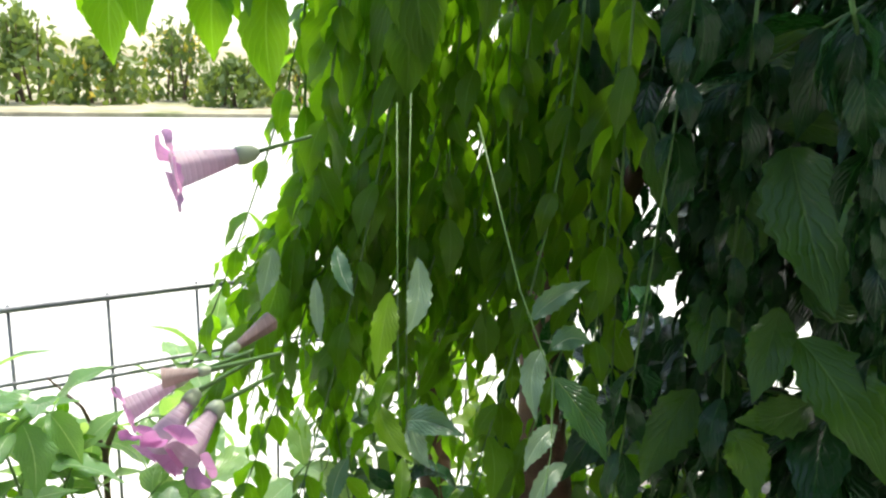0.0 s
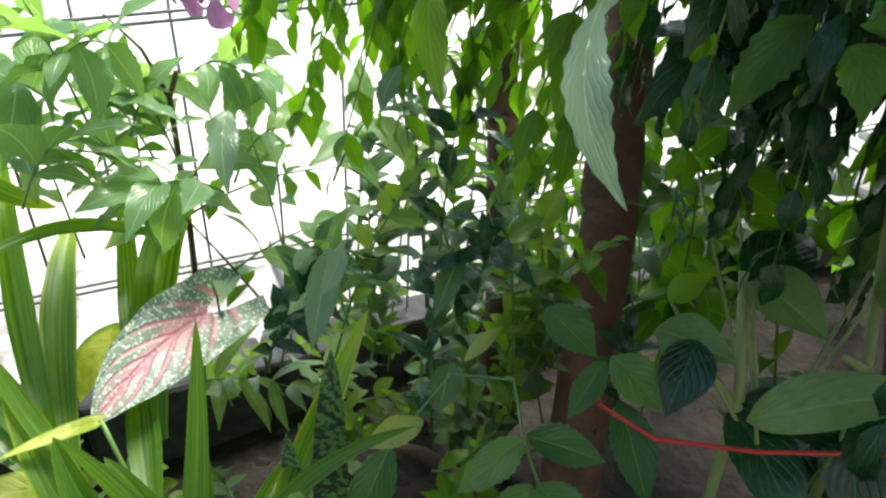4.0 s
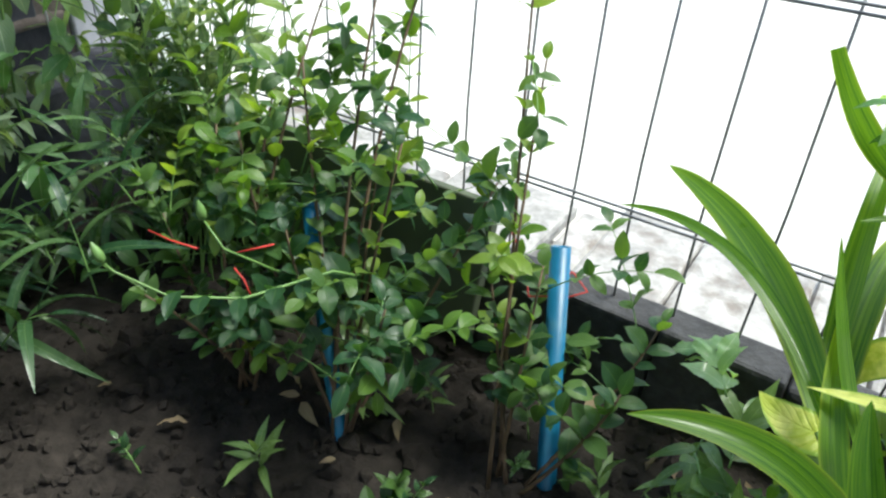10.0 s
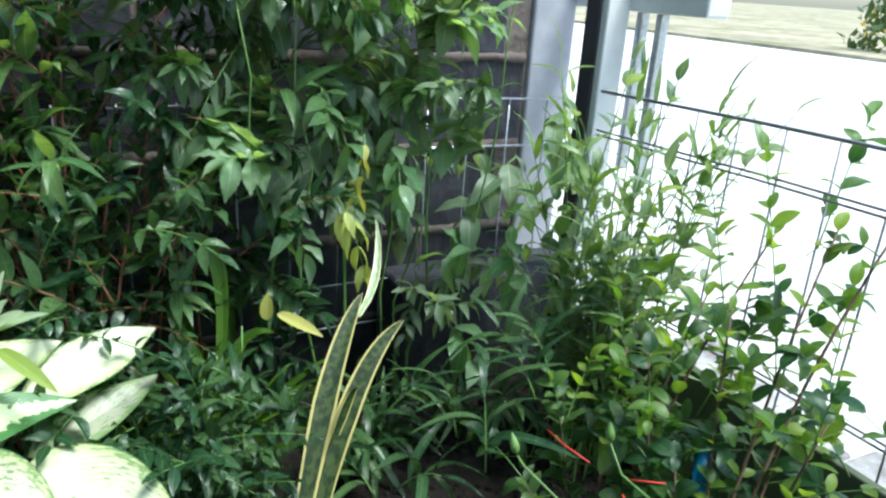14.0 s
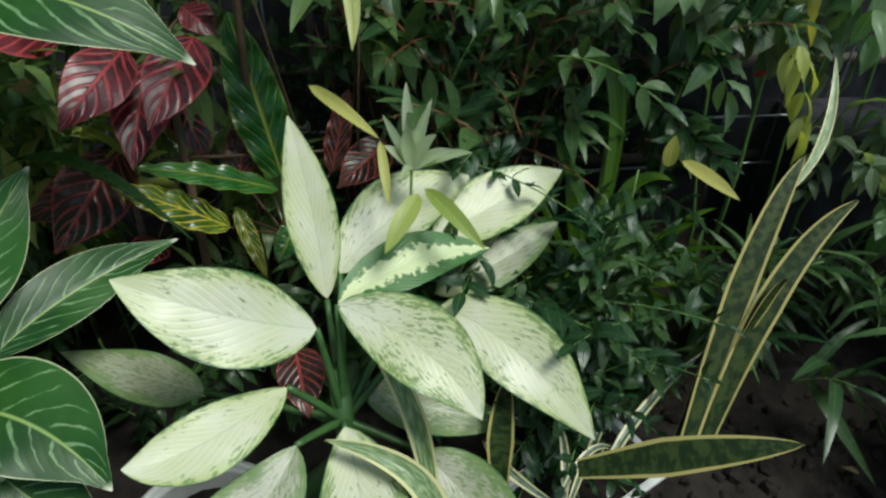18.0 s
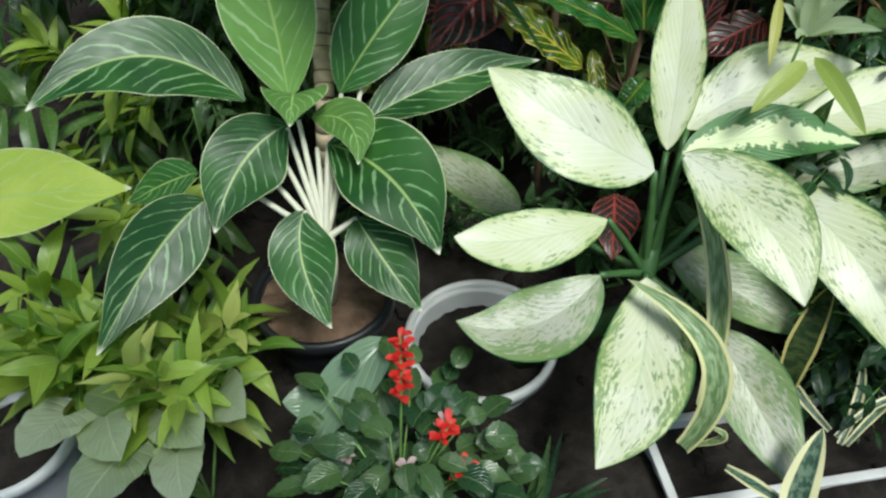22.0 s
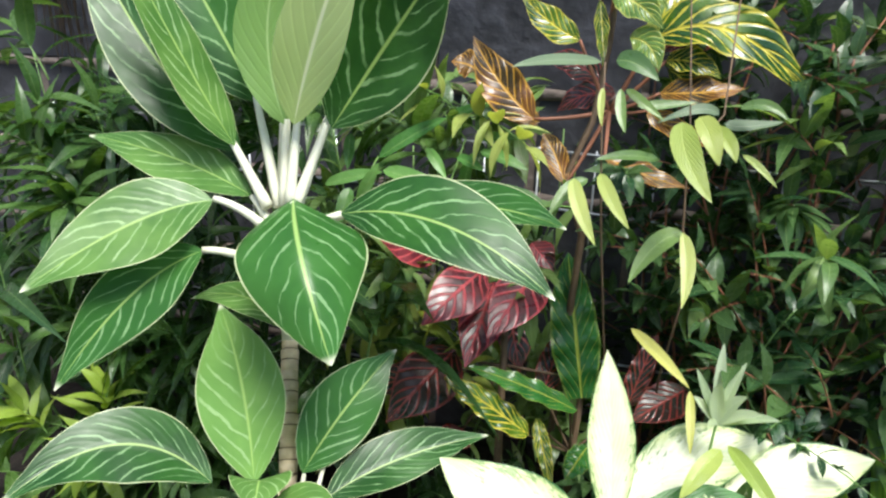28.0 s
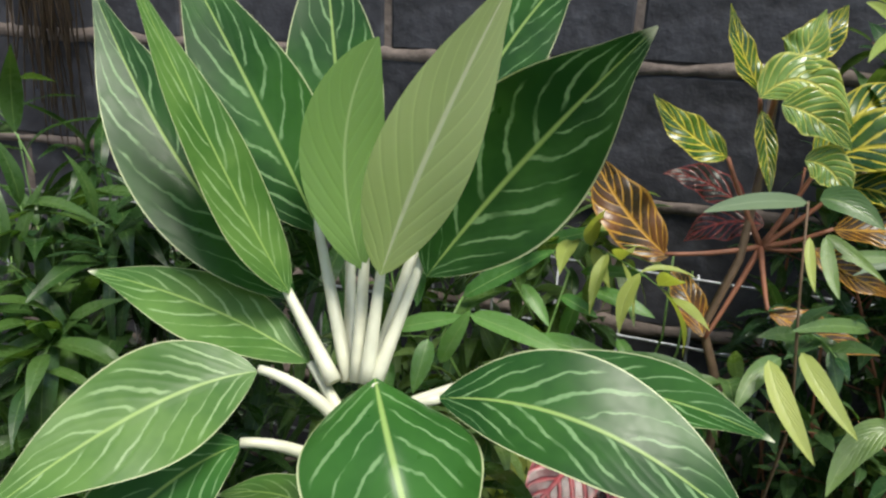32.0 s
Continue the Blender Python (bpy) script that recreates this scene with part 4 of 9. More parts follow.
# ---- pots, pipes and trough ----
def pot(name, at, r, h, mat, soil_drop, label, soil="pot_soil", lip=0.006):
    ob = thing(name, at, label, "flower pot", "flower pots")
    prof = [(r * 0.70, 0), (r * 0.93, h * 0.82), (r * 0.93, h * 0.86), (r - 0.005, h * 0.96), (r * 0.90, h * 0.6), (r * 0.62, 0.01), (0.001, 0.01)]
    body = piece("pot_body", mesh_of("pot_body", *lathe(prof, 40), mat), ob)
    ring = [(r * 0.935, h * 0.84), (r + lip, h * 0.86), (r + lip, h * 0.985), (r + lip * 0.5, h), (r - 0.002, h), (r - 0.004, h * 0.97), (r * 0.935, h * 0.84)]
    piece("pot_rim", mesh_of("pot_rim", *lathe(ring, 40), mat), body)
    z = h - soil_drop
    bm = bmesh.new()
    bmesh.ops.create_circle(bm, cap_ends=True, segments=40, radius=r * 0.93)
    bmesh.ops.subdivide_edges(bm, edges=bm.edges[:], cuts=1)
    bmesh.ops.poke(bm, faces=bm.faces[:])
    bmesh.ops.subdivide_edges(bm, edges=bm.edges[:], cuts=2, use_grid_fill=True)
    for v in bm.verts:
        rr = v.co.length / r
        v.co.z = z + 0.012 * (1 - rr * rr) + noise.noise(v.co * 60) * 0.006
    part("potting_soil", bm, soil, ob)
    return ob


pot("black_pot", (0.742, -0.938, 0.05), 0.088, 0.15, "black_pot", 0.016, "round black plastic pot of brown soil")
pot("white_pot", (0.546, -1.012, -0.02), 0.102, 0.13, "white_pot", 0.045, "wide white plastic pot with dark soil", "soil")
pot("white_pot", (1.000, -0.630, 0.05), 0.075, 0.11, "white_pot", 0.03, "small white plastic pot with dark soil", "soil")
pot("clay_pot", (0.5385, -0.727, 0.05), 0.055, 0.09, "pot_soil", 0.02, "small brown clay pot holding red sage", "soil")

trough = thing("white_trough", (0.110, -1.038, -0.030), "long white plastic planting trough filled with soil", "planter")
trough.rotation_euler.z = radians(31)
W, D, H, T = 0.195, 0.055, 0.095, 0.004
for lo, hi in (((-W, -D, 0), (W, -D + T, H)), ((-W, D - T, 0), (W, D, H)), ((-W, -D + T, 0), (-W + T, D - T, H)), ((W - T, -D + T, 0), (W, D - T, H))):
    part("side_panel", box_bm(lo, hi, 0.0015), "white_pot", trough)
for lo, hi in (((-W - .008, -D - .008, H - .004), (W + .008, -D + T, H + .004)), ((-W - .008, D - T, H - .004), (W + .008, D + .008, H + .004)), ((-W - .008, -D + T, H - .004), (-W + T, D - T, H + .004)), ((W - T, -D + T, H - .004), (W + .008, D - T, H + .004))):
    part("rim", box_bm(lo, hi, 0.002), "white_pot", trough)
bm = box_bm((-W + T, -D + T, 0.01), (W - T, D - T, H - 0.014), 0)
bmesh.ops.subdivide_edges(bm, edges=bm.edges[:], cuts=10, use_grid_fill=True)
for v in bm.verts:
    if v.co.z > H - 0.02:
        v.co.z += noise.noise(v.co * 50) * 0.008
part("potting_soil", bm, "soil", trough)

pipe((-0.587, -0.413, 0.0), (-0.740, -0.515, 0.352), 0.0145, "blue plastic water pipe used as an upright plant stake")
pipe((-0.50, -0.715, 0.0), (-0.598, -0.845, 0.365), 0.0125, "blue plastic water pipe leaning as a plant stake")


def cane(parent, points, r):
    """A ringed dumb-cane stalk: pale joints with dark brown scars between them."""
    o = parent.location
    pts = [Vector(p) - o for p in points]
    path = []
    for i in range(len(pts) - 1):
        for k in range(12):
            path.append(pts[i].lerp(pts[i + 1], k / 12))
    path.append(pts[-1])
    n = len(path) - 1
    step = 1
    for i in range(0, n, step):
        seg = path[i:i + step + 1]
        if len(seg) < 2:
            break
        rr = r * (1 + 0.05 * math.sin(i * 2.1))
        joint = tube_part("cane_joint", seg, rr, rr * 1.06, "cane", parent, 12)
        d = (seg[-1] - seg[0]).normalized()
        tube_part("cane_scar", [seg[-1] - d * 0.0014, seg[-1] + d * 0.0014], rr * 1.05, rr * 1.05, "brown_stem", joint, 12)


def string(points, label, r=0.0016):
    ob = thing("red_string", points[0], label, "string", "red plant ties")
    o = Vector(points[0])
    tube_part("cord", [Vector(p) - o for p in points], r, r, "string", ob, 5)


string([(-0.40, 0.30, 0.50), (-0.35, 0.27, 0.520), (-0.303, 0.290, 0.522), (-0.271, 0.366, 0.511), (-0.20, 0.52, 0.52)], "red string stretched between the tree and a stem", 0.002)
string([(-0.430, -0.985, 0.351), (-0.430, -0.941, 0.353), (-0.435, -0.892, 0.357)], "red string tied among the rose stems", 0.0012)
string([(-0.450, -0.834, 0.367), (-0.481, -0.798, 0.378)], "red string tied among the rose stems", 0.0012)
string([(-0.429, -0.817, 0.363), (-0.429, -0.802, 0.352), (-0.425, -0.788, 0.336)], "red string tied among the rose stems", 0.0012)
string([(-0.72, -0.50, 0.285), (-0.70, -0.535, 0.28), (-0.735, -0.56, 0.30), (-0.76, -0.60, 0.33)], "red string tied round a blue pipe")
string([(-0.73, -0.49, 0.28), (-0.755, -0.47, 0.285), (-0.765, -0.50, 0.30), (-0.74, -0.52, 0.285)], "red string tied round a blue pipe")
string([(-0.31, -1.53, 0.472), (-0.298, -1.525, 0.476), (-0.285, -1.53, 0.468)], "red string tied round a green stem", 0.004)
# ---- plants set leaf by leaf ----
AG = dict(outline="drip", nl=24, nw=5, wave=0.06, waves=1.7, fold=0.20)
AGU = dict(outline="drip", nl=26, nw=5, wave=0.07, waves=1.6, fold=0.14)
AGD = dict(outline="egg", nl=26, nw=6, wave=0.10, waves=1.3, fold=-0.22, curl=0.25)
AGO = dict(outline="oval", nl=20, nw=4, wave=0.05, waves=1.5, fold=0.15)
AGF = dict(outline="drip", nl=22, nw=4, wave=0.08, waves=1.4, fold=0.40)
DC = dict(outline="cane", nl=24, nw=5, wave=0.09, waves=1.7, fold=0.14)
ST = dict(outline="blade", nl=22, nw=3, wave=0.04, fold=0.28)
CUT = dict(outline="cut", nl=20, nw=3, wave=0.03, fold=0.2)
SV = dict(outline="blade", nl=26, nw=3, wave=0.10, waves=1.0, fold=0.15)
SN = dict(outline="blade", nl=22, nw=3, wave=0.10, waves=1.3, fold=0.3)
VN = dict(outline="drip", nl=16, nw=3, teeth=0.085, wave=0.24, waves=1.7, fold=0.2)
LN = dict(outline="lance", nl=12, nw=2, wave=0.06, waves=1.2, fold=0.3)
CR = dict(outline="point", nl=24, nw=4, wave=0.18, waves=2.6, fold=0.20)

plant = thing("painted_aglaonema", (0.743, -0.940, 0.170), "potted aglaonema with white-streaked dark green leaves on a tall cane", "potted plant")
leaf_via(plant, "aglaonema_young", (0.778, -0.990, 0.450), (0.814, -1.034, 0.553), (0.849, -1.054, 0.645), 0.103, (-0.451, 0.612, 0.650), **AG)
leaf_via(plant, "aglaonema", (0.737, -1.032, 0.445), (0.707, -1.096, 0.506), (0.669, -1.170, 0.558), 0.087, (-0.495, 0.618, 0.611), **AG)
leaf_via(plant, "aglaonema", (0.707, -1.032, 0.414), (0.639, -1.108, 0.437), (0.544, -1.185, 0.445), 0.068, (-0.231, 0.566, 0.791), **AG)
leaf_via(plant, "aglaonema", (0.830, -0.978, 0.445), (0.926, -0.942, 0.501), (0.989, -0.831, 0.484), 0.091, (-0.444, 0.414, 0.794), **AG)
leaf_via(plant, "aglaonema", (0.769, -0.968, 0.435), (0.797, -0.910, 0.413), (0.793, -0.838, 0.374), 0.090, (-0.426, 0.482, 0.766), **AG)
leaf_via(plant, "aglaonema", (0.720, -0.966, 0.423), (0.636, -0.950, 0.410), (0.561, -0.904, 0.366), 0.108, (-0.267, 0.513, 0.816), **AG)
leaf_via(plant, "aglaonema", (0.724, -0.907, 0.372), (0.705, -0.861, 0.340), (0.651, -0.818, 0.301), 0.073, (-0.340, 0.437, 0.833), **AG)
leaf_via(plant, "aglaonema", (0.673, -0.931, 0.358), (0.634, -0.910, 0.329), (0.573, -0.880, 0.294), 0.076, (-0.251, 0.450, 0.857), **AG)
leaf_via(plant, "aglaonema", (0.838, -0.884, 0.369), (0.859, -0.813, 0.345), (0.865, -0.699, 0.295), 0.086, (-0.588, 0.313, 0.746), **AG)
leaf_via(plant, "aglaonema", (0.870, -0.916, 0.375), (0.908, -0.900, 0.360), (0.946, -0.868, 0.341), 0.055, (-0.395, 0.350, 0.849), **AG)
leaf_via(plant, "aglaonema_young", (0.762, -0.979, 0.461), (0.750, -0.960, 0.481), (0.734, -0.923, 0.470), 0.070, (-0.191, 0.266, 0.945), **AG)
leaf_via(plant, "aglaonema_young", (0.742, -0.976, 0.446), (0.690, -0.966, 0.457), (0.661, -0.928, 0.438), 0.054, (-0.187, 0.310, 0.932), **AG)
stalk_to(plant, "petiole", (0.700, -0.904, 0.339), (0.769, -0.965, 0.432), 0.0046, 0.0026, (0, 0, 0), "petiole", 8)
stalk_to(plant, "petiole", (0.700, -0.904, 0.339), (0.795, -0.908, 0.377), 0.0046, 0.0026, (0, 0, 0), "petiole", 8)
stalk_to(plant, "petiole", (0.700, -0.904, 0.339), (0.786, -0.931, 0.391), 0.0046, 0.0026, (0, 0, 0), "petiole", 8)
stalk_to(plant, "petiole", (0.700, -0.904, 0.339), (0.773, -0.949, 0.406), 0.0046, 0.0026, (0, 0, 0), "petiole", 8)
stalk_to(plant, "petiole", (0.700, -0.904, 0.339), (0.759, -0.975, 0.438), 0.0046, 0.0026, (0, 0, 0), "petiole", 8)
stalk_to(plant, "petiole", (0.700, -0.904, 0.339), (0.734, -0.966, 0.414), 0.0046, 0.0026, (0, 0, 0), "petiole", 8)
stalk_to(plant, "petiole", (0.700, -0.904, 0.339), (0.735, -1.032, 0.444), 0.0046, 0.0026, (0, 0, 0), "petiole", 8)
stalk_to(plant, "petiole", (0.700, -0.904, 0.339), (0.719, -1.054, 0.446), 0.0046, 0.0026, (0, 0, 0), "petiole", 8)
stalk_to(plant, "petiole", (0.700, -0.904, 0.339), (0.719, -0.965, 0.421), 0.0046, 0.0026, (0, 0, 0), "petiole", 8)
stalk_to(plant, "petiole", (0.700, -0.904, 0.339), (0.673, -0.931, 0.357), 0.0046, 0.0026, (0, 0, 0), "petiole", 8)
stalk_to(plant, "petiole", (0.700, -0.904, 0.339), (0.724, -0.907, 0.371), 0.0046, 0.0026, (0, 0, 0), "petiole", 8)
tube_part("stem", [Vector(p) - plant.location for p in ((0.743, -0.940, 0.160), (0.691, -0.890, 0.317), (0.701, -0.907, 0.343))], 0.0130, 0.0090, "petiole", plant, 10)
cane(plant, [(0.775, -1.000, 0.150), (0.775, -1.058, 0.414), (0.833, -1.176, 0.536)], 0.0115)
tube_part("upper_cane", [Vector(p) - plant.location for p in ((0.833, -1.176, 0.536), (0.848, -1.212, 0.619), (0.788, -1.113, 0.732))], 0.0118, 0.0150, "petiole", plant, 12)
leaf_via(plant, "aglaonema", (0.871, -1.156, 0.807), (1.003, -1.174, 0.919), (1.107, -1.195, 1.077), 0.101, (-0.616, 0.696, 0.370), **AGU)
leaf_via(plant, "aglaonema_young", (0.867, -1.139, 0.819), (0.919, -1.126, 0.925), (0.995, -1.113, 1.089), 0.069, (-0.675, 0.256, 0.692), **AGU)
leaf_via(plant, "aglaonema", (0.863, -1.189, 0.864), (0.924, -1.195, 0.970), (1.015, -1.196, 1.123), 0.105, (-0.567, 0.756, 0.326), **AGU)
leaf_via(plant, "aglaonema", (0.849, -1.222, 0.850), (0.882, -1.263, 1.001), (0.915, -1.300, 1.138), 0.096, (-0.510, 0.808, 0.295), **AGU)
leaf_via(plant, "lance_broad", (0.800, -1.149, 0.848), (0.826, -1.166, 0.953), (0.805, -1.187, 1.043), 0.073, (-0.505, 0.788, 0.352), **AGO)
leaf_via(plant, "underside", (0.772, -1.122, 0.856), (0.731, -1.118, 0.967), (0.673, -1.120, 1.095), 0.074, (-0.433, 0.800, 0.415), **AGF)
leaf_via(plant, "aglaonema", (0.747, -1.165, 0.845), (0.671, -1.171, 0.952), (0.578, -1.139, 1.060), 0.124, (-0.346, 0.836, 0.427), **AGU)
leaf_via(plant, "aglaonema", (0.780, -1.259, 0.891), (0.731, -1.322, 1.030), (0.661, -1.368, 1.129), 0.090, (-0.366, 0.891, 0.268), **AGU)
leaf_via(plant, "aglaonema_young", (0.841, -1.128, 0.761), (0.949, -1.127, 0.798), (1.062, -1.109, 0.821), 0.074, (-0.429, 0.496, 0.755), **AGU)
leaf_via(plant, "aglaonema_young", (0.874, -1.095, 0.761), (0.939, -1.024, 0.745), (1.002, -0.920, 0.694), 0.100, (-0.475, 0.471, 0.744), **AGU)
leaf_via(plant, "aglaonema", (0.873, -1.066, 0.707), (0.938, -1.006, 0.661), (0.989, -0.925, 0.570), 0.083, (-0.596, 0.430, 0.678), **AGU)
leaf_via(plant, "aglaonema", (0.766, -1.101, 0.774), (0.712, -1.019, 0.741), (0.656, -0.972, 0.647), 0.145, (-0.335, 0.555, 0.761), **AGD)
leaf_via(plant, "aglaonema_young", (0.794, -1.108, 0.596), (0.849, -1.103, 0.634), (0.925, -1.096, 0.621), 0.051, (-0.243, 0.328, 0.913), **AGU)
leaf_via(plant, "aglaonema", (0.717, -1.122, 0.755), (0.583, -1.112, 0.761), (0.455, -1.099, 0.698), 0.104, (-0.181, 0.573, 0.800), **AGU)
leaf_via(plant, "aglaonema", (0.704, -1.168, 0.750), (0.567, -1.175, 0.767), (0.455, -1.143, 0.763), 0.068, (-0.143, 0.544, 0.827), **AGU)
stalk_to(plant, "petiole", (0.810, -1.114, 0.755), (0.883, -1.150, 0.830), 0.0074, 0.0040, (0, 0, 0), "petiole", 8)
stalk_to(plant, "petiole", (0.802, -1.126, 0.752), (0.873, -1.199, 0.883), 0.0074, 0.0040, (0, 0, 0), "petiole", 8)
stalk_to(plant, "petiole", (0.791, -1.120, 0.756), (0.805, -1.167, 0.886), 0.0074, 0.0040, (0, 0, 0), "petiole", 8)
stalk_to(plant, "petiole", (0.780, -1.114, 0.760), (0.780, -1.146, 0.865), 0.0074, 0.0040, (0, 0, 0), "petiole", 8)
stalk_to(plant, "petiole", (0.774, -1.115, 0.757), (0.754, -1.174, 0.858), 0.0074, 0.0040, (0, 0, 0), "petiole", 8)
stalk_to(plant, "petiole", (0.805, -1.135, 0.748), (0.851, -1.232, 0.862), 0.0074, 0.0040, (0, 0, 0), "petiole", 8)
stalk_to(plant, "petiole", (0.786, -1.141, 0.749), (0.777, -1.271, 0.905), 0.0074, 0.0040, (0, 0, 0), "petiole", 8)
stalk_to(plant, "petiole", (0.793, -1.106, 0.717), (0.873, -1.096, 0.763), 0.0068, 0.0042, (0, 0, 0.018), "petiole", 8)
stalk_to(plant, "petiole", (0.798, -1.110, 0.669), (0.874, -1.065, 0.708), 0.0068, 0.0042, (0, 0, 0.018), "petiole", 8)
stalk_to(plant, "petiole", (0.793, -1.106, 0.717), (0.716, -1.122, 0.755), 0.0068, 0.0042, (0, 0, 0.004), "petiole", 8)
stalk_to(plant, "petiole", (0.793, -1.106, 0.717), (0.704, -1.168, 0.750), 0.0068, 0.0042, (0, 0, 0.004), "petiole", 8)
stalk_to(plant, "petiole", (0.793, -1.106, 0.717), (0.840, -1.128, 0.761), 0.0068, 0.0042, (0, 0, 0.004), "petiole", 8)
stalk_to(plant, "petiole", (0.798, -1.110, 0.669), (0.794, -1.108, 0.596), 0.0068, 0.0042, (0, 0, 0.004), "petiole", 8)
stalk_to(plant, "petiole", (0.779, -1.099, 0.749), (0.759, -1.091, 0.770), 0.0068, 0.0060, (0, 0, 0), "petiole", 8)

plant = thing("dumb_cane", (0.480, -1.010, 0.150), "dumb cane with broad cream leaves mottled green along the edges", "potted plant")
leaf_via(plant, "dumb_cane", (0.375, -1.044, 0.427), (0.460, -1.020, 0.477), (0.557, -1.028, 0.519), 0.096, (-0.177, 0.623, 0.762), **DC)
leaf_via(plant, "dumb_cane", (0.409, -1.012, 0.375), (0.483, -0.936, 0.386), (0.545, -0.905, 0.397), 0.068, (-0.165, 0.427, 0.889), **DC)
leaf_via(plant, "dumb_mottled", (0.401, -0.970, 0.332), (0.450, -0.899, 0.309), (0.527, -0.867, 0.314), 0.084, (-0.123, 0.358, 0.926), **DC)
leaf_via(plant, "dumb_cane", (0.370, -1.112, 0.408), (0.383, -1.172, 0.490), (0.405, -1.230, 0.578), 0.059, (-0.082, 0.745, 0.662), **DC)
leaf_via(plant, "dumb_cane", (0.353, -1.064, 0.442), (0.266, -1.009, 0.427), (0.210, -0.949, 0.386), 0.087, (0.044, 0.596, 0.802), **DC)
leaf_via(plant, "dumb_cane", (0.241, -1.116, 0.385), (0.157, -1.055, 0.366), (0.075, -0.987, 0.291), 0.089, (0.139, 0.542, 0.829), **DC)
leaf_via(plant, "dumb_cane", (0.355, -1.134, 0.426), (0.286, -1.191, 0.467), (0.195, -1.249, 0.478), 0.088, (0.016, 0.582, 0.813), **DC)
leaf_via(plant, "dumb_cane", (0.248, -1.183, 0.424), (0.165, -1.227, 0.450), (0.074, -1.276, 0.465), 0.082, (0.109, 0.579, 0.808), **DC)
leaf_via(plant, "green_cane", (0.354, -1.080, 0.430), (0.274, -1.126, 0.445), (0.181, -1.154, 0.439), 0.063, (0.027, 0.548, 0.836), **DC)
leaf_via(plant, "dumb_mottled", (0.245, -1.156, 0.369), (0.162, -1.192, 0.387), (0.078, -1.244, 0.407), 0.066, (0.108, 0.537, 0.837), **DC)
leaf_via(plant, "dumb_cane", (0.354, -1.011, 0.306), (0.334, -0.898, 0.277), (0.351, -0.788, 0.258), 0.100, (-0.027, 0.404, 0.914), **DC)
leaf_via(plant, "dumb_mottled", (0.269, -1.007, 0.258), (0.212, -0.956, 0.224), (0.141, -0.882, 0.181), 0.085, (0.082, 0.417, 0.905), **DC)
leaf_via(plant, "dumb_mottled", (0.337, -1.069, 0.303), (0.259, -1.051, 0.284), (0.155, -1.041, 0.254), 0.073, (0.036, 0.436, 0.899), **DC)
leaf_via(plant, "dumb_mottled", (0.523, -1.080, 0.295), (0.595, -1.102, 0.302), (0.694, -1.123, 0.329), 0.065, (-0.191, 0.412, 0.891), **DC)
stalk_to(plant, "dark_stem", (0.357, -1.034, 0.288), (0.375, -1.044, 0.427), 0.0056, 0.0036, (0, 0, 0.004), "petiole", 8)
stalk_to(plant, "dark_stem", (0.357, -1.034, 0.288), (0.409, -1.012, 0.375), 0.0056, 0.0036, (0, 0, 0.004), "petiole", 8)
stalk_to(plant, "dark_stem", (0.357, -1.034, 0.288), (0.401, -0.970, 0.332), 0.0056, 0.0036, (0, 0, 0.004), "petiole", 8)
stalk_to(plant, "dark_stem", (0.357, -1.034, 0.288), (0.370, -1.111, 0.407), 0.0056, 0.0036, (0, 0, 0.004), "petiole", 8)
stalk_to(plant, "dark_stem", (0.357, -1.034, 0.288), (0.353, -1.063, 0.442), 0.0056, 0.0036, (0, 0, 0.004), "petiole", 8)
stalk_to(plant, "dark_stem", (0.357, -1.034, 0.288), (0.241, -1.116, 0.385), 0.0056, 0.0036, (0, 0, 0.004), "petiole", 8)
stalk_to(plant, "dark_stem", (0.357, -1.034, 0.288), (0.355, -1.134, 0.426), 0.0056, 0.0036, (0, 0, 0.004), "petiole", 8)
stalk_to(plant, "dark_stem", (0.357, -1.034, 0.288), (0.248, -1.182, 0.423), 0.0056, 0.0036, (0, 0, 0.004), "petiole", 8)
stalk_to(plant, "dark_stem", (0.357, -1.034, 0.288), (0.354, -1.010, 0.305), 0.0056, 0.0036, (0, 0, 0.004), "petiole", 8)
stalk_to(plant, "dark_stem", (0.357, -1.034, 0.288), (0.269, -1.007, 0.258), 0.0056, 0.0036, (0, 0, 0.004), "petiole", 8)
stalk_to(plant, "dark_stem", (0.357, -1.034, 0.288), (0.523, -1.080, 0.295), 0.0056, 0.0036, (0, 0, 0.004), "petiole", 8)
stalk_to(plant, "dark_stem", (0.357, -1.034, 0.288), (0.337, -1.069, 0.303), 0.0056, 0.0036, (0, 0, 0.004), "petiole", 8)
tube_part("stem", [Vector(p) - plant.location for p in ((0.500, -1.020, 0.060), (0.354, -1.020, 0.245), (0.361, -1.058, 0.354))], 0.0160, 0.0120, "dark_stem", plant, 10)

plant = thing("red_croton", (0.540, -1.298, 0.000), "croton with maroon leaves and pink-red veins", "shrub")
tube_part("stem", [Vector(p) - plant.location for p in ((0.558, -1.302, 0.000), (0.558, -1.302, 0.309), (0.578, -1.395, 0.603))], 0.0080, 0.0050, "brown_stem", plant, 8)
leaf_to(plant, "croton_red", (0.669, -1.329, 0.628), (0.740, -1.258, 0.681), 0.056, 0.10, (-0.289, 0.704, 0.648), outline="point", nl=16, nw=3, wave=0.08, waves=2.0)
stalk_to(plant, "brown_stem", (0.578, -1.395, 0.603), (0.674, -1.328, 0.629), 0.0025, 0.0015, (0, 0, -0.006), "petiole")
leaf_to(plant, "croton_red", (0.604, -1.345, 0.612), (0.660, -1.236, 0.562), 0.074, 0.10, (-0.227, 0.688, 0.689), outline="point", nl=16, nw=3, wave=0.08, waves=2.0)
stalk_to(plant, "brown_stem", (0.578, -1.395, 0.603), (0.608, -1.341, 0.606), 0.0025, 0.0015, (0, 0, -0.006), "petiole")
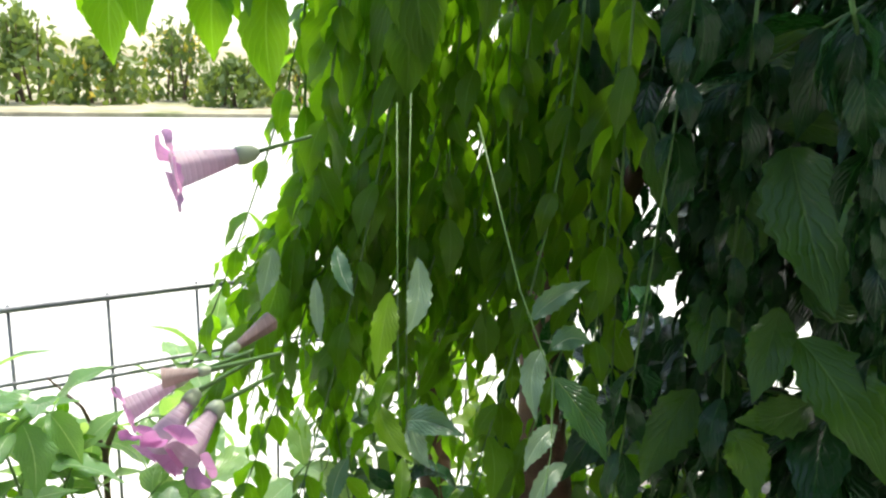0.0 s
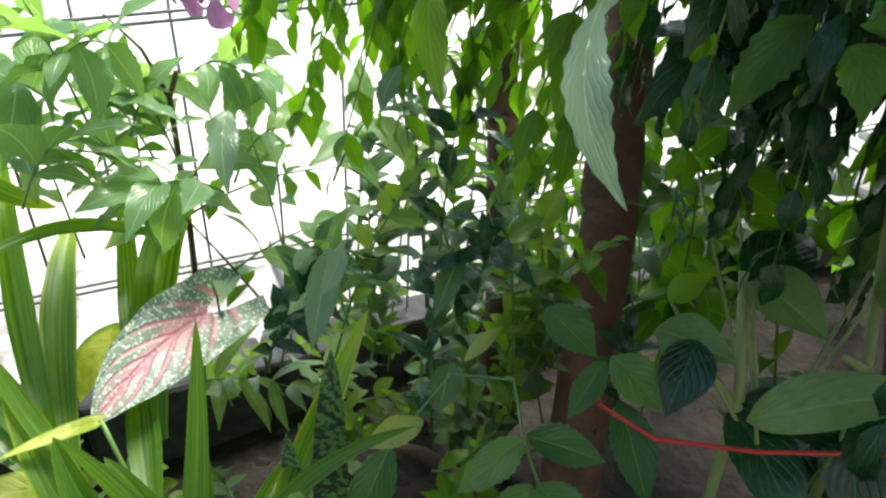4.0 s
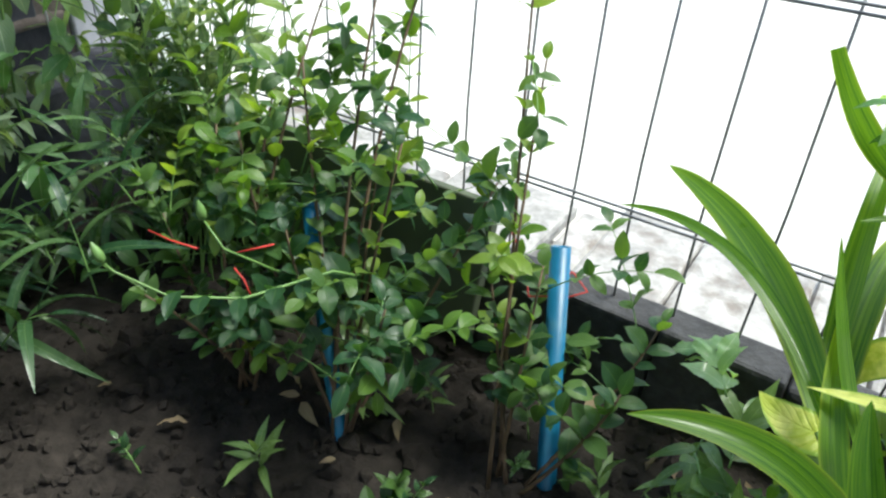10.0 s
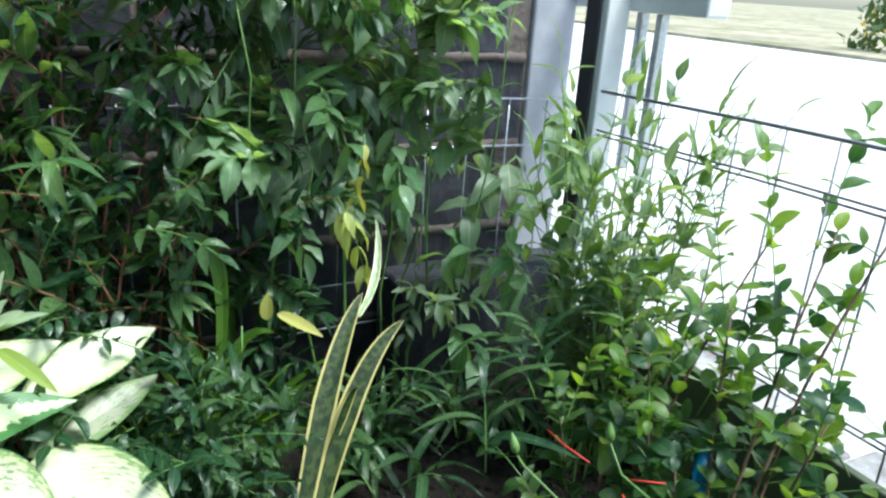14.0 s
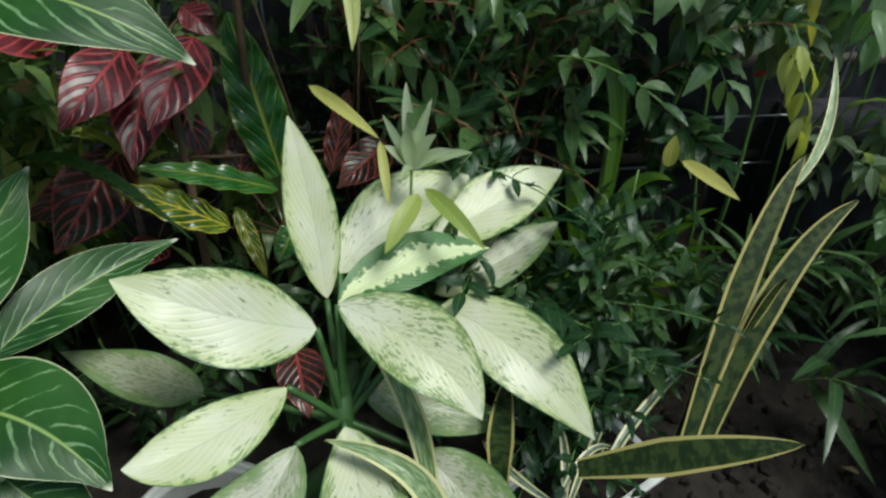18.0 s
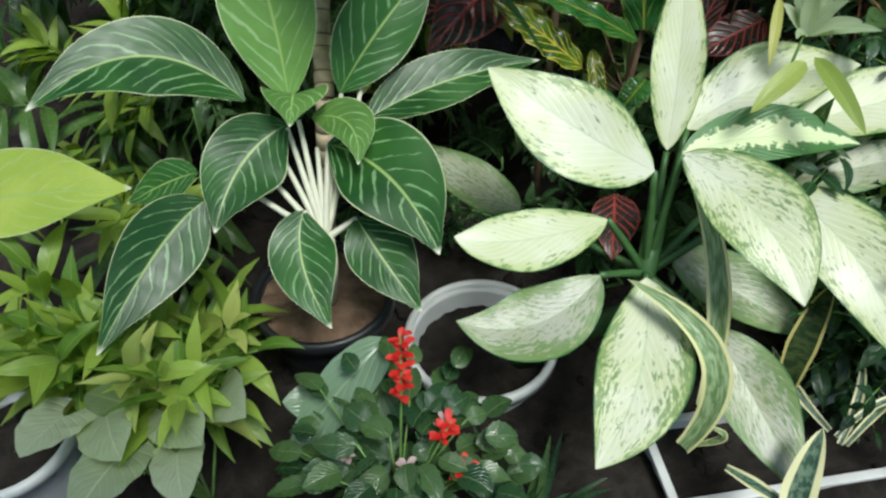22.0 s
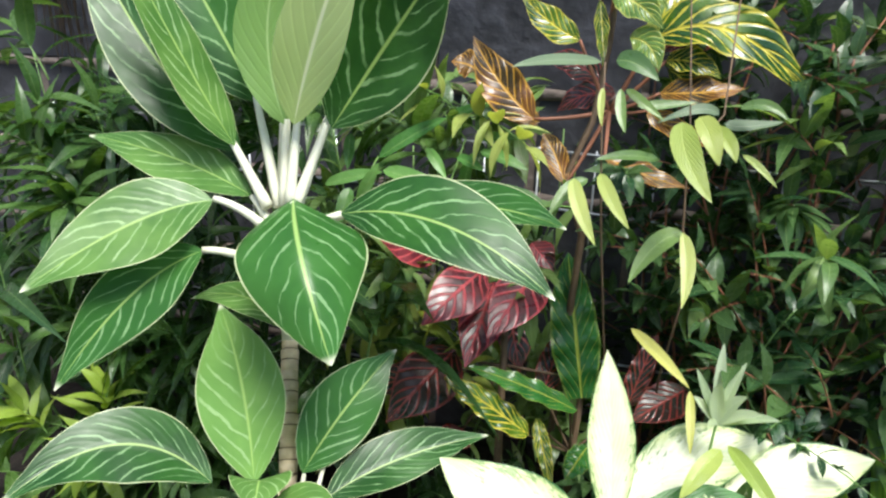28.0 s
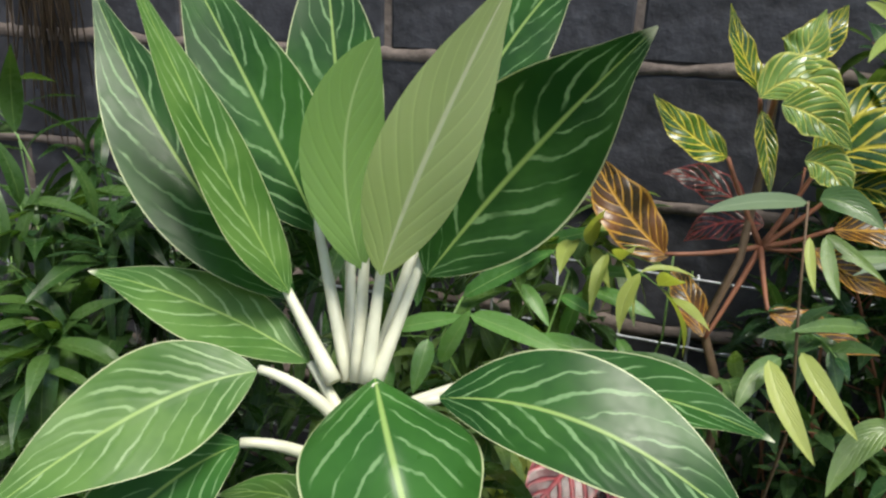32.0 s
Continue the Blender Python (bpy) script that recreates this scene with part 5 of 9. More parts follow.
leaf_to(plant, "croton_red", (0.528, -1.372, 0.613), (0.569, -1.252, 0.551), 0.076, 0.10, (-0.171, 0.742, 0.648), outline="point", nl=16, nw=3, wave=0.08, waves=2.0)
stalk_to(plant, "brown_stem", (0.578, -1.395, 0.603), (0.531, -1.368, 0.607), 0.0025, 0.0015, (0, 0, -0.006), "petiole")
leaf_to(plant, "croton_red", (0.593, -1.371, 0.582), (0.600, -1.253, 0.498), 0.074, 0.10, (-0.192, 0.679, 0.708), outline="point", nl=16, nw=3, wave=0.08, waves=2.0)
stalk_to(plant, "brown_stem", (0.578, -1.395, 0.603), (0.594, -1.367, 0.574), 0.0025, 0.0015, (0, 0, -0.006), "petiole")
leaf_to(plant, "croton_dark", (0.638, -1.324, 0.482), (0.705, -1.212, 0.407), 0.094, 0.10, (-0.236, 0.615, 0.752), outline="point", nl=16, nw=3, wave=0.08, waves=2.0)
stalk_to(plant, "brown_stem", (0.568, -1.349, 0.456), (0.643, -1.320, 0.474), 0.0025, 0.0015, (0, 0, -0.006), "petiole")
leaf_to(plant, "croton_dark", (0.668, -1.318, 0.439), (0.756, -1.259, 0.424), 0.061, 0.10, (-0.224, 0.533, 0.816), outline="point", nl=16, nw=3, wave=0.08, waves=2.0)
stalk_to(plant, "brown_stem", (0.568, -1.349, 0.456), (0.674, -1.317, 0.435), 0.0025, 0.0015, (0, 0, -0.006), "petiole")
leaf_to(plant, "croton_dark", (0.579, -1.410, 0.529), (0.544, -1.362, 0.440), 0.062, 0.10, (-0.134, 0.594, 0.793), outline="point", nl=16, nw=3, wave=0.08, waves=2.0)
stalk_to(plant, "brown_stem", (0.578, -1.395, 0.603), (0.577, -1.409, 0.520), 0.0025, 0.0015, (0, 0, -0.006), "petiole")
leaf_to(plant, "croton_red", (0.554, -1.437, 0.628), (0.512, -1.415, 0.595), 0.043, 0.10, (-0.124, 0.654, 0.747), outline="point", nl=16, nw=3, wave=0.08, waves=2.0)
stalk_to(plant, "brown_stem", (0.578, -1.395, 0.603), (0.552, -1.438, 0.623), 0.0025, 0.0015, (0, 0, -0.006), "petiole")
leaf_to(plant, "croton_dark", (0.297, -1.421, 0.430), (0.371, -1.357, 0.394), 0.064, 0.10, (0.003, 0.577, 0.817), outline="point", nl=16, nw=3, wave=0.08, waves=2.0)
stalk_to(plant, "brown_stem", (0.568, -1.349, 0.456), (0.301, -1.419, 0.425), 0.0025, 0.0015, (0, 0, -0.006), "petiole")
leaf_to(plant, "croton_red", (0.615, -1.303, 0.358), (0.632, -1.248, 0.350), 0.052, 0.10, (-0.167, 0.511, 0.843), outline="point", nl=16, nw=3, wave=0.08, waves=2.0)
stalk_to(plant, "brown_stem", (0.568, -1.349, 0.456), (0.617, -1.302, 0.354), 0.0025, 0.0015, (0, 0, -0.006), "petiole")

plant = thing("green_croton", (0.439, -1.334, 0.000), "croton with long wavy glossy green leaves and yellow veins", "shrub")
tube_part("stem", [Vector(p) - plant.location for p in ((0.455, -1.363, 0.000), (0.455, -1.363, 0.314), (0.449, -1.385, 0.417))], 0.0080, 0.0050, "brown_stem", plant, 8)
leaf_to(plant, "croton_green", (0.446, -1.363, 0.416), (0.494, -1.423, 0.625), 0.075, 0.06, (-0.093, 0.703, 0.705), outline="strap", nl=26, nw=3, wave=0.22, waves=5.0)
stalk_to(plant, "brown_stem", (0.455, -1.363, 0.314), (0.449, -1.369, 0.426), 0.0025, 0.0015, (0, 0, -0.006), "petiole")
leaf_to(plant, "croton_green", (0.445, -1.311, 0.426), (0.603, -1.262, 0.496), 0.050, 0.12, (-0.099, 0.472, 0.876), outline="lance", nl=26, nw=3, wave=0.22, waves=5.0)
stalk_to(plant, "brown_stem", (0.455, -1.363, 0.314), (0.455, -1.310, 0.427), 0.0025, 0.0015, (0, 0, -0.006), "petiole")
leaf_to(plant, "croton_yellow", (0.507, -1.275, 0.393), (0.629, -1.247, 0.480), 0.064, 0.12, (-0.145, 0.543, 0.827), outline="lance", nl=26, nw=3, wave=0.22, waves=5.0)
stalk_to(plant, "brown_stem", (0.455, -1.363, 0.314), (0.515, -1.275, 0.395), 0.0025, 0.0015, (0, 0, -0.006), "petiole")
leaf_to(plant, "croton_dark", (0.379, -1.382, 0.405), (0.349, -1.436, 0.509), 0.052, 0.08, (-0.014, 0.598, 0.801), outline="lance", nl=26, nw=3, wave=0.22, waves=5.0)
stalk_to(plant, "brown_stem", (0.455, -1.363, 0.314), (0.377, -1.388, 0.408), 0.0025, 0.0015, (0, 0, -0.006), "petiole")
leaf_to(plant, "croton_green", (0.423, -1.290, 0.385), (0.443, -1.229, 0.366), 0.056, 0.10, (-0.057, 0.527, 0.848), outline="lance", nl=26, nw=3, wave=0.22, waves=5.0)
stalk_to(plant, "brown_stem", (0.455, -1.363, 0.314), (0.424, -1.288, 0.380), 0.0025, 0.0015, (0, 0, -0.006), "petiole")
leaf_to(plant, "croton_dark", (0.506, -1.362, 0.408), (0.490, -1.427, 0.497), 0.062, 0.06, (-0.094, 0.589, 0.803), outline="lance", nl=26, nw=3, wave=0.22, waves=5.0)
stalk_to(plant, "brown_stem", (0.455, -1.363, 0.314), (0.505, -1.368, 0.410), 0.0025, 0.0015, (0, 0, -0.006), "petiole")
leaf_to(plant, "croton_yellow", (0.501, -1.296, 0.410), (0.462, -1.234, 0.338), 0.033, 0.06, (-0.087, 0.526, 0.846), outline="lance", nl=26, nw=3, wave=0.22, waves=5.0)
stalk_to(plant, "brown_stem", (0.455, -1.363, 0.314), (0.499, -1.294, 0.402), 0.0025, 0.0015, (0, 0, -0.006), "petiole")
leaf_to(plant, "croton_dark", (0.417, -1.121, 0.322), (0.397, -1.035, 0.293), 0.058, 0.10, (-0.034, 0.483, 0.875), label="fallen dry croton leaf caught in the plant", outline="point", nl=16, nw=3, wave=0.08, waves=2.0)

plant = thing("yellow_croton", (0.489, -1.417, 0.000), "croton with yellow and orange veined leaves beside the wall", "shrub")
leaf_via(plant, "croton_yellow", (0.410, -1.436, 0.936), (0.308, -1.445, 0.951), (0.189, -1.462, 0.858), 0.078, (0.059, 0.787, 0.614), **CR)
leaf_via(plant, "croton_yellow", (0.414, -1.445, 0.937), (0.369, -1.488, 0.990), (0.315, -1.526, 1.019), 0.048, (0.011, 0.897, 0.443), **CR)
leaf_via(plant, "croton_lime", (0.481, -1.415, 0.999), (0.439, -1.425, 1.018), (0.391, -1.417, 0.977), 0.056, (-0.049, 0.816, 0.577), **CR)
leaf_via(plant, "croton_lime", (0.462, -1.400, 0.995), (0.427, -1.397, 0.984), (0.393, -1.389, 0.956), 0.048, (-0.044, 0.891, 0.452), **CR)
leaf_via(plant, "croton_lime", (0.462, -1.434, 1.034), (0.443, -1.444, 1.048), (0.428, -1.463, 1.089), 0.049, (-0.058, 0.915, 0.400), **CR)
leaf_via(plant, "croton_yellow", (0.478, -1.437, 1.003), (0.502, -1.444, 1.043), (0.521, -1.454, 1.091), 0.032, (-0.404, 0.760, 0.509), **CR)
leaf_via(plant, "croton_yellow", (0.502, -1.426, 0.935), (0.546, -1.420, 0.959), (0.586, -1.420, 0.995), 0.043, (-0.144, 0.829, 0.540), **CR)
leaf_via(plant, "croton_orange", (0.552, -1.393, 0.829), (0.604, -1.393, 0.878), (0.645, -1.400, 0.936), 0.063, (-0.208, 0.860, 0.466), **CR)
leaf_via(plant, "croton_orange", (0.548, -1.412, 0.821), (0.582, -1.424, 0.831), (0.611, -1.441, 0.849), 0.039, (-0.152, 0.722, 0.675), **CR)
leaf_via(plant, "croton_yellow", (0.478, -1.412, 0.987), (0.468, -1.392, 0.948), (0.461, -1.370, 0.908), 0.021, (0.415, 0.862, 0.292), **CR)
leaf_via(plant, "croton_orange", (0.389, -1.421, 0.871), (0.335, -1.420, 0.876), (0.282, -1.439, 0.882), 0.044, (0.034, 0.699, 0.715), **CR)
leaf_via(plant, "croton_orange", (0.446, -1.356, 0.794), (0.393, -1.357, 0.775), (0.335, -1.370, 0.759), 0.036, (-0.009, 0.648, 0.761), **CR)
leaf_via(plant, "croton_yellow", (0.387, -1.436, 0.912), (0.350, -1.428, 0.912), (0.315, -1.423, 0.894), 0.039, (0.025, 0.772, 0.636), **CR)
leaf_via(plant, "croton_yellow", (0.382, -1.443, 0.900), (0.352, -1.435, 0.879), (0.334, -1.431, 0.848), 0.036, (0.023, 0.758, 0.652), **CR)
leaf_via(plant, "croton_orange", (0.499, -1.381, 0.744), (0.525, -1.407, 0.785), (0.544, -1.417, 0.804), 0.035, (-0.123, 0.798, 0.590), **CR)
leaf_via(plant, "croton_dark", (0.451, -1.456, 0.859), (0.496, -1.460, 0.855), (0.533, -1.459, 0.828), 0.047, (-0.087, 0.745, 0.661), **CR)
leaf_via(plant, "croton_dark", (0.400, -1.493, 0.918), (0.344, -1.538, 0.939), (0.292, -1.553, 0.932), 0.070, (0.027, 0.788, 0.615), **CR)
leaf_via(plant, "croton_orange", (0.404, -1.427, 0.846), (0.359, -1.423, 0.821), (0.308, -1.433, 0.802), 0.036, (0.016, 0.677, 0.736), **CR)
leaf_via(plant, "croton_yellow", (0.448, -1.488, 1.034), (0.417, -1.518, 1.063), (0.396, -1.537, 1.098), 0.045, (-0.031, 0.921, 0.388), **CR)
leaf_via(plant, "croton_dark", (0.469, -1.474, 0.870), (0.519, -1.487, 0.896), (0.566, -1.483, 0.901), 0.044, (-0.103, 0.762, 0.639), **CR)
leaf_via(plant, "croton_lime", (0.433, -1.392, 0.943), (0.408, -1.387, 0.935), (0.391, -1.372, 0.906), 0.041, (-0.026, 0.871, 0.491), **CR)
leaf_via(plant, "croton_orange", (0.653, -1.440, 0.886), (0.668, -1.437, 0.893), (0.688, -1.432, 0.896), 0.047, (-0.219, 0.735, 0.642), **CR)
stalk_to(plant, "red_stem", (0.454, -1.429, 0.841), (0.410, -1.436, 0.936), 0.0034, 0.0022, (0, 0, -0.006), "petiole", 8)
stalk_to(plant, "red_stem", (0.467, -1.462, 0.948), (0.481, -1.415, 0.999), 0.0034, 0.0022, (0, 0, -0.006), "petiole", 8)
stalk_to(plant, "red_stem", (0.454, -1.429, 0.841), (0.502, -1.426, 0.935), 0.0034, 0.0022, (0, 0, -0.006), "petiole", 8)
stalk_to(plant, "red_stem", (0.454, -1.429, 0.841), (0.552, -1.393, 0.829), 0.0034, 0.0022, (0, 0, -0.006), "petiole", 8)
stalk_to(plant, "red_stem", (0.454, -1.429, 0.841), (0.389, -1.421, 0.871), 0.0034, 0.0022, (0, 0, -0.006), "petiole", 8)
stalk_to(plant, "red_stem", (0.454, -1.429, 0.841), (0.446, -1.356, 0.794), 0.0034, 0.0022, (0, 0, -0.006), "petiole", 8)
stalk_to(plant, "red_stem", (0.454, -1.429, 0.841), (0.387, -1.436, 0.912), 0.0034, 0.0022, (0, 0, -0.006), "petiole", 8)
stalk_to(plant, "red_stem", (0.467, -1.462, 0.948), (0.462, -1.434, 1.034), 0.0034, 0.0022, (0, 0, -0.006), "petiole", 8)
stalk_to(plant, "red_stem", (0.454, -1.429, 0.841), (0.499, -1.381, 0.744), 0.0034, 0.0022, (0, 0, -0.006), "petiole", 8)
stalk_to(plant, "red_stem", (0.454, -1.429, 0.841), (0.404, -1.427, 0.846), 0.0034, 0.0022, (0, 0, -0.006), "petiole", 8)
tube_part("stem", [Vector(p) - plant.location for p in ((0.518, -1.430, 0.000), (0.471, -1.385, 0.670), (0.502, -1.393, 0.752), (0.474, -1.418, 0.827), (0.464, -1.448, 0.935), (0.461, -1.464, 1.034))], 0.0060, 0.0036, "brown_stem", plant, 8)

plant = thing("caladium", (-0.463, -0.076, 0.080), "caladium with pink veins and white specks on a broad leaf", "plant")
leaf_via(plant, "caladium", (-0.623, -0.008, 0.483), (-0.570, -0.068, 0.485), (-0.511, -0.118, 0.476), 0.113, (0.567, -0.056, 0.822), outline="heart", lobes=0.55, nl=22, nw=6, wave=0.05, fold=0.12)
stalk_to(plant, "green_stem", (-0.418, -0.056, 0.364), (-0.618, -0.014, 0.477), 0.0035, 0.0026, (0, 0, 0), "petiole", 8)
leaf_via(plant, "caladium_yellow", (-0.681, -0.106, 0.418), (-0.669, -0.132, 0.405), (-0.634, -0.144, 0.392), 0.060, (0.627, 0.009, 0.779), outline="heart", lobes=0.4, nl=14, nw=4)
leaf_via(plant, "caladium_yellow", (-0.509, -0.164, 0.427), (-0.508, -0.190, 0.429), (-0.515, -0.219, 0.440), 0.054, (0.483, 0.066, 0.873), outline="heart", lobes=0.35, nl=14, nw=4, wave=0.06)
leaf_via(plant, "caladium_yellow", (-0.492, -0.107, 0.500), (-0.503, -0.145, 0.485), (-0.497, -0.187, 0.480), 0.019, (0.301, 0.014, 0.954), outline="heart", lobes=0.3, nl=14, nw=4)
stalk_to(plant, "green_stem", (-0.404, -0.072, 0.380), (-0.680, -0.105, 0.417), 0.0026, 0.0020, (0, 0, 0), "petiole", 8)
stalk_to(plant, "green_stem", (-0.404, -0.072, 0.380), (-0.509, -0.164, 0.427), 0.0026, 0.0020, (0, 0, 0), "petiole", 8)
stalk_to(plant, "green_stem", (-0.404, -0.072, 0.380), (-0.492, -0.107, 0.500), 0.0026, 0.0020, (0, 0, 0), "petiole", 8)

plant = thing("strap_lily", (-0.441, -0.083, 0.080), "clump of long bright green strap leaves with pale stripes", "plant")
leaf_via(plant, "strap", (-0.335, -0.091, 0.422), (-0.345, -0.175, 0.526), (-0.307, -0.287, 0.551), 0.034, (0.368, 0.059, 0.928), **ST)
leaf_via(plant, "strap", (-0.341, -0.100, 0.398), (-0.336, -0.190, 0.465), (-0.302, -0.265, 0.477), 0.018, (0.324, 0.069, 0.944), **ST)
leaf_via(plant, "strap", (-0.318, -0.111, 0.402), (-0.305, -0.189, 0.457), (-0.275, -0.259, 0.473), 0.017, (0.296, 0.068, 0.953), **ST)
leaf_via(plant, "strap_cut", (-0.305, -0.051, 0.446), (-0.295, -0.019, 0.531), (-0.290, 0.020, 0.587), 0.028, (0.392, -0.148, 0.908), **CUT)
leaf_via(plant, "strap", (-0.499, -0.142, 0.411), (-0.720, -0.270, 0.451), (-0.882, -0.432, 0.447), 0.050, (0.702, 0.147, 0.697), **ST)
leaf_via(plant, "strap", (-0.467, -0.140, 0.435), (-0.608, -0.275, 0.503), (-0.647, -0.421, 0.500), 0.019, (0.476, 0.122, 0.871), **ST)
leaf_via(plant, "strap", (-0.539, -0.161, 0.401), (-0.729, -0.182, 0.489), (-0.940, -0.186, 0.605), 0.029, (0.771, 0.064, 0.634), **ST)
leaf_via(plant, "strap", (-0.848, -0.279, 0.657), (-0.814, -0.207, 0.571), (-0.772, -0.132, 0.542), 0.031, (0.764, 0.081, 0.640), **ST)
leaf_via(plant, "strap", (-0.540, -0.150, 0.401), (-0.752, -0.154, 0.434), (-0.897, -0.132, 0.459), 0.039, (0.748, 0.031, 0.663), **ST)
leaf_via(plant, "strap", (-0.517, -0.092, 0.399), (-0.719, -0.078, 0.467), (-0.827, -0.068, 0.528), 0.026, (0.755, -0.049, 0.654), **ST)
leaf_via(plant, "strap", (-0.532, -0.075, 0.417), (-0.720, -0.039, 0.498), (-0.790, 0.017, 0.521), 0.045, (0.771, -0.092, 0.630), **ST)
leaf_via(plant, "strap", (-0.696, -0.039, 0.534), (-0.672, -0.117, 0.575), (-0.620, -0.197, 0.579), 0.019, (0.430, -0.004, 0.903), **ST)
leaf_via(plant, "strap", (-0.446, -0.115, 0.439), (-0.533, -0.167, 0.493), (-0.610, -0.206, 0.566), 0.015, (0.464, 0.362, 0.809), **ST)
leaf_via(plant, "strap", (-0.399, -0.111, 0.410), (-0.480, -0.154, 0.454), (-0.576, -0.182, 0.518), 0.026, (0.594, 0.040, 0.803), **ST)
leaf_via(plant, "strap", (-0.370, -0.085, 0.402), (-0.431, -0.121, 0.453), (-0.489, -0.142, 0.498), 0.030, (0.613, -0.245, 0.752), **ST)
leaf_via(plant, "strap", (-0.357, -0.072, 0.400), (-0.422, -0.044, 0.484), (-0.494, -0.022, 0.580), 0.021, (0.629, 0.211, 0.748), **ST)
leaf_via(plant, "strap", (-0.362, -0.012, 0.402), (-0.451, 0.047, 0.433), (-0.571, 0.143, 0.485), 0.035, (0.541, -0.213, 0.814), **ST)
leaf_via(plant, "strap", (-0.321, -0.051, 0.434), (-0.357, 0.012, 0.510), (-0.363, 0.113, 0.543), 0.017, (0.392, -0.157, 0.906), **ST)
leaf_via(plant, "strap", (-0.350, -0.063, 0.390), (-0.412, -0.076, 0.440), (-0.474, -0.110, 0.477), 0.029, (0.562, -0.068, 0.824), **ST)
leaf_via(plant, "strap", (-0.431, -0.085, 0.417), (-0.529, -0.081, 0.447), (-0.626, -0.074, 0.509), 0.031, (0.653, -0.054, 0.756), **ST)
leaf_via(plant, "strap", (-0.390, -0.064, 0.427), (-0.422, -0.096, 0.489), (-0.445, -0.130, 0.539), 0.016, (0.436, 0.162, 0.885), **ST)
leaf_via(plant, "strap", (-0.329, -0.076, 0.413), (-0.360, -0.108, 0.457), (-0.411, -0.186, 0.465), 0.023, (0.469, -0.020, 0.883), **ST)
leaf_via(plant, "strap", (-0.347, -0.062, 0.402), (-0.408, -0.044, 0.449), (-0.471, -0.034, 0.500), 0.019, (0.562, -0.114, 0.819), **ST)
leaf_via(plant, "strap", (-0.366, -0.043, 0.392), (-0.427, -0.004, 0.405), (-0.488, 0.050, 0.415), 0.023, (0.480, -0.140, 0.866), **ST)
leaf_via(plant, "strap", (-0.315, -0.097, 0.430), (-0.324, -0.102, 0.442), (-0.333, -0.109, 0.454), 0.017, (0.478, -0.033, 0.878), **ST)

plant = thing("barred_snake_plant", (-0.399, 0.049, 0.080), "snake plant with dark barred upright leaves", "plant")
leaf_to(plant, "barred", (-0.381, 0.048, 0.385), (-0.431, 0.069, 0.575), 0.031, 0.03, (0.547, -0.145, 0.824), outline="blade", nl=14, nw=2, fold=0.35)
leaf_to(plant, "barred", (-0.342, 0.102, 0.408), (-0.338, 0.142, 0.469), 0.038, 0.03, (0.437, -0.235, 0.868), outline="blade", nl=14, nw=2, fold=0.35)
leaf_to(plant, "barred", (-0.404, 0.031, 0.374), (-0.466, 0.033, 0.456), 0.023, 0.03, (0.527, -0.094, 0.845), outline="blade", nl=14, nw=2, fold=0.35)

plant = thing("tall_snake_plant", (-0.040, -1.090, 0.040), "tall snake plant with twisted yellow-edged leaves", "plant")
leaf_via(plant, "snake", (-0.061, -1.025, 0.210), (-0.157, -1.173, 0.382), (-0.243, -1.272, 0.478), 0.038, (0.210, 0.758, 0.618), **SV)
leaf_via(plant, "snake_pale", (-0.228, -1.252, 0.447), (-0.277, -1.299, 0.499), (-0.303, -1.374, 0.568), 0.015, (0.292, 0.813, 0.504), **SV)
leaf_via(plant, "snake", (-0.079, -1.021, 0.204), (-0.185, -1.143, 0.369), (-0.289, -1.206, 0.452), 0.037, (0.235, 0.739, 0.632), **SV)
leaf_via(plant, "snake", (-0.120, -1.094, 0.292), (-0.167, -1.128, 0.366), (-0.184, -1.130, 0.395), 0.020, (-0.440, 0.819, 0.368), **SV)
leaf_via(plant, "snake", (-0.057, -1.047, 0.194), (-0.109, -1.123, 0.278), (-0.148, -1.185, 0.341), 0.016, (-0.310, 0.784, 0.538), **SV)
leaf_to(plant, "snake", (0.103, -0.946, 0.297), (-0.088, -0.891, 0.400), 0.041, 0.05, (0.339, 0.378, 0.861), **SV)

plant = thing("trough_snake_plant", (0.250, -0.895, 0.060), "variegated snake plant with cream-edged leaves in a white trough", "plant")
leaf_via(plant, "snake_pale", (0.269, -0.885, 0.195), (0.267, -0.932, 0.296), (0.372, -0.975, 0.332), 0.034, (0.037, 0.437, 0.899), **SN)
leaf_via(plant, "snake_pale", (0.259, -0.933, 0.212), (0.281, -1.026, 0.321), (0.353, -1.064, 0.442), 0.028, (0.024, 0.542, 0.840), **SN)
leaf_via(plant, "snake", (0.179, -0.974, 0.207), (0.175, -1.017, 0.277), (0.165, -1.055, 0.325), 0.034, (0.123, 0.508, 0.853), **SN)
leaf_via(plant, "snake_two", (0.155, -0.832, 0.177), (0.153, -0.874, 0.217), (0.149, -0.917, 0.258), 0.036, (0.155, 0.403, 0.902), **SN)
leaf_via(plant, "snake_two", (0.221, -0.884, 0.185), (0.187, -0.869, 0.191), (0.151, -0.853, 0.197), 0.015, (0.104, 0.343, 0.934), **SN)
leaf_via(plant, "snake_two", (0.110, -0.995, 0.158), (0.159, -1.032, 0.175), (0.188, -1.069, 0.189), 0.014, (0.116, 0.439, 0.891), **SN)
leaf_via(plant, "snake_two", (0.090, -1.000, 0.131), (0.078, -1.060, 0.157), (0.082, -1.107, 0.176), 0.013, (0.172, 0.441, 0.881), **SN)
leaf_via(plant, "snake_two", (0.083, -1.002, 0.130), (0.033, -1.085, 0.145), (-0.023, -1.164, 0.154), 0.012, (0.200, 0.445, 0.873), **SN)
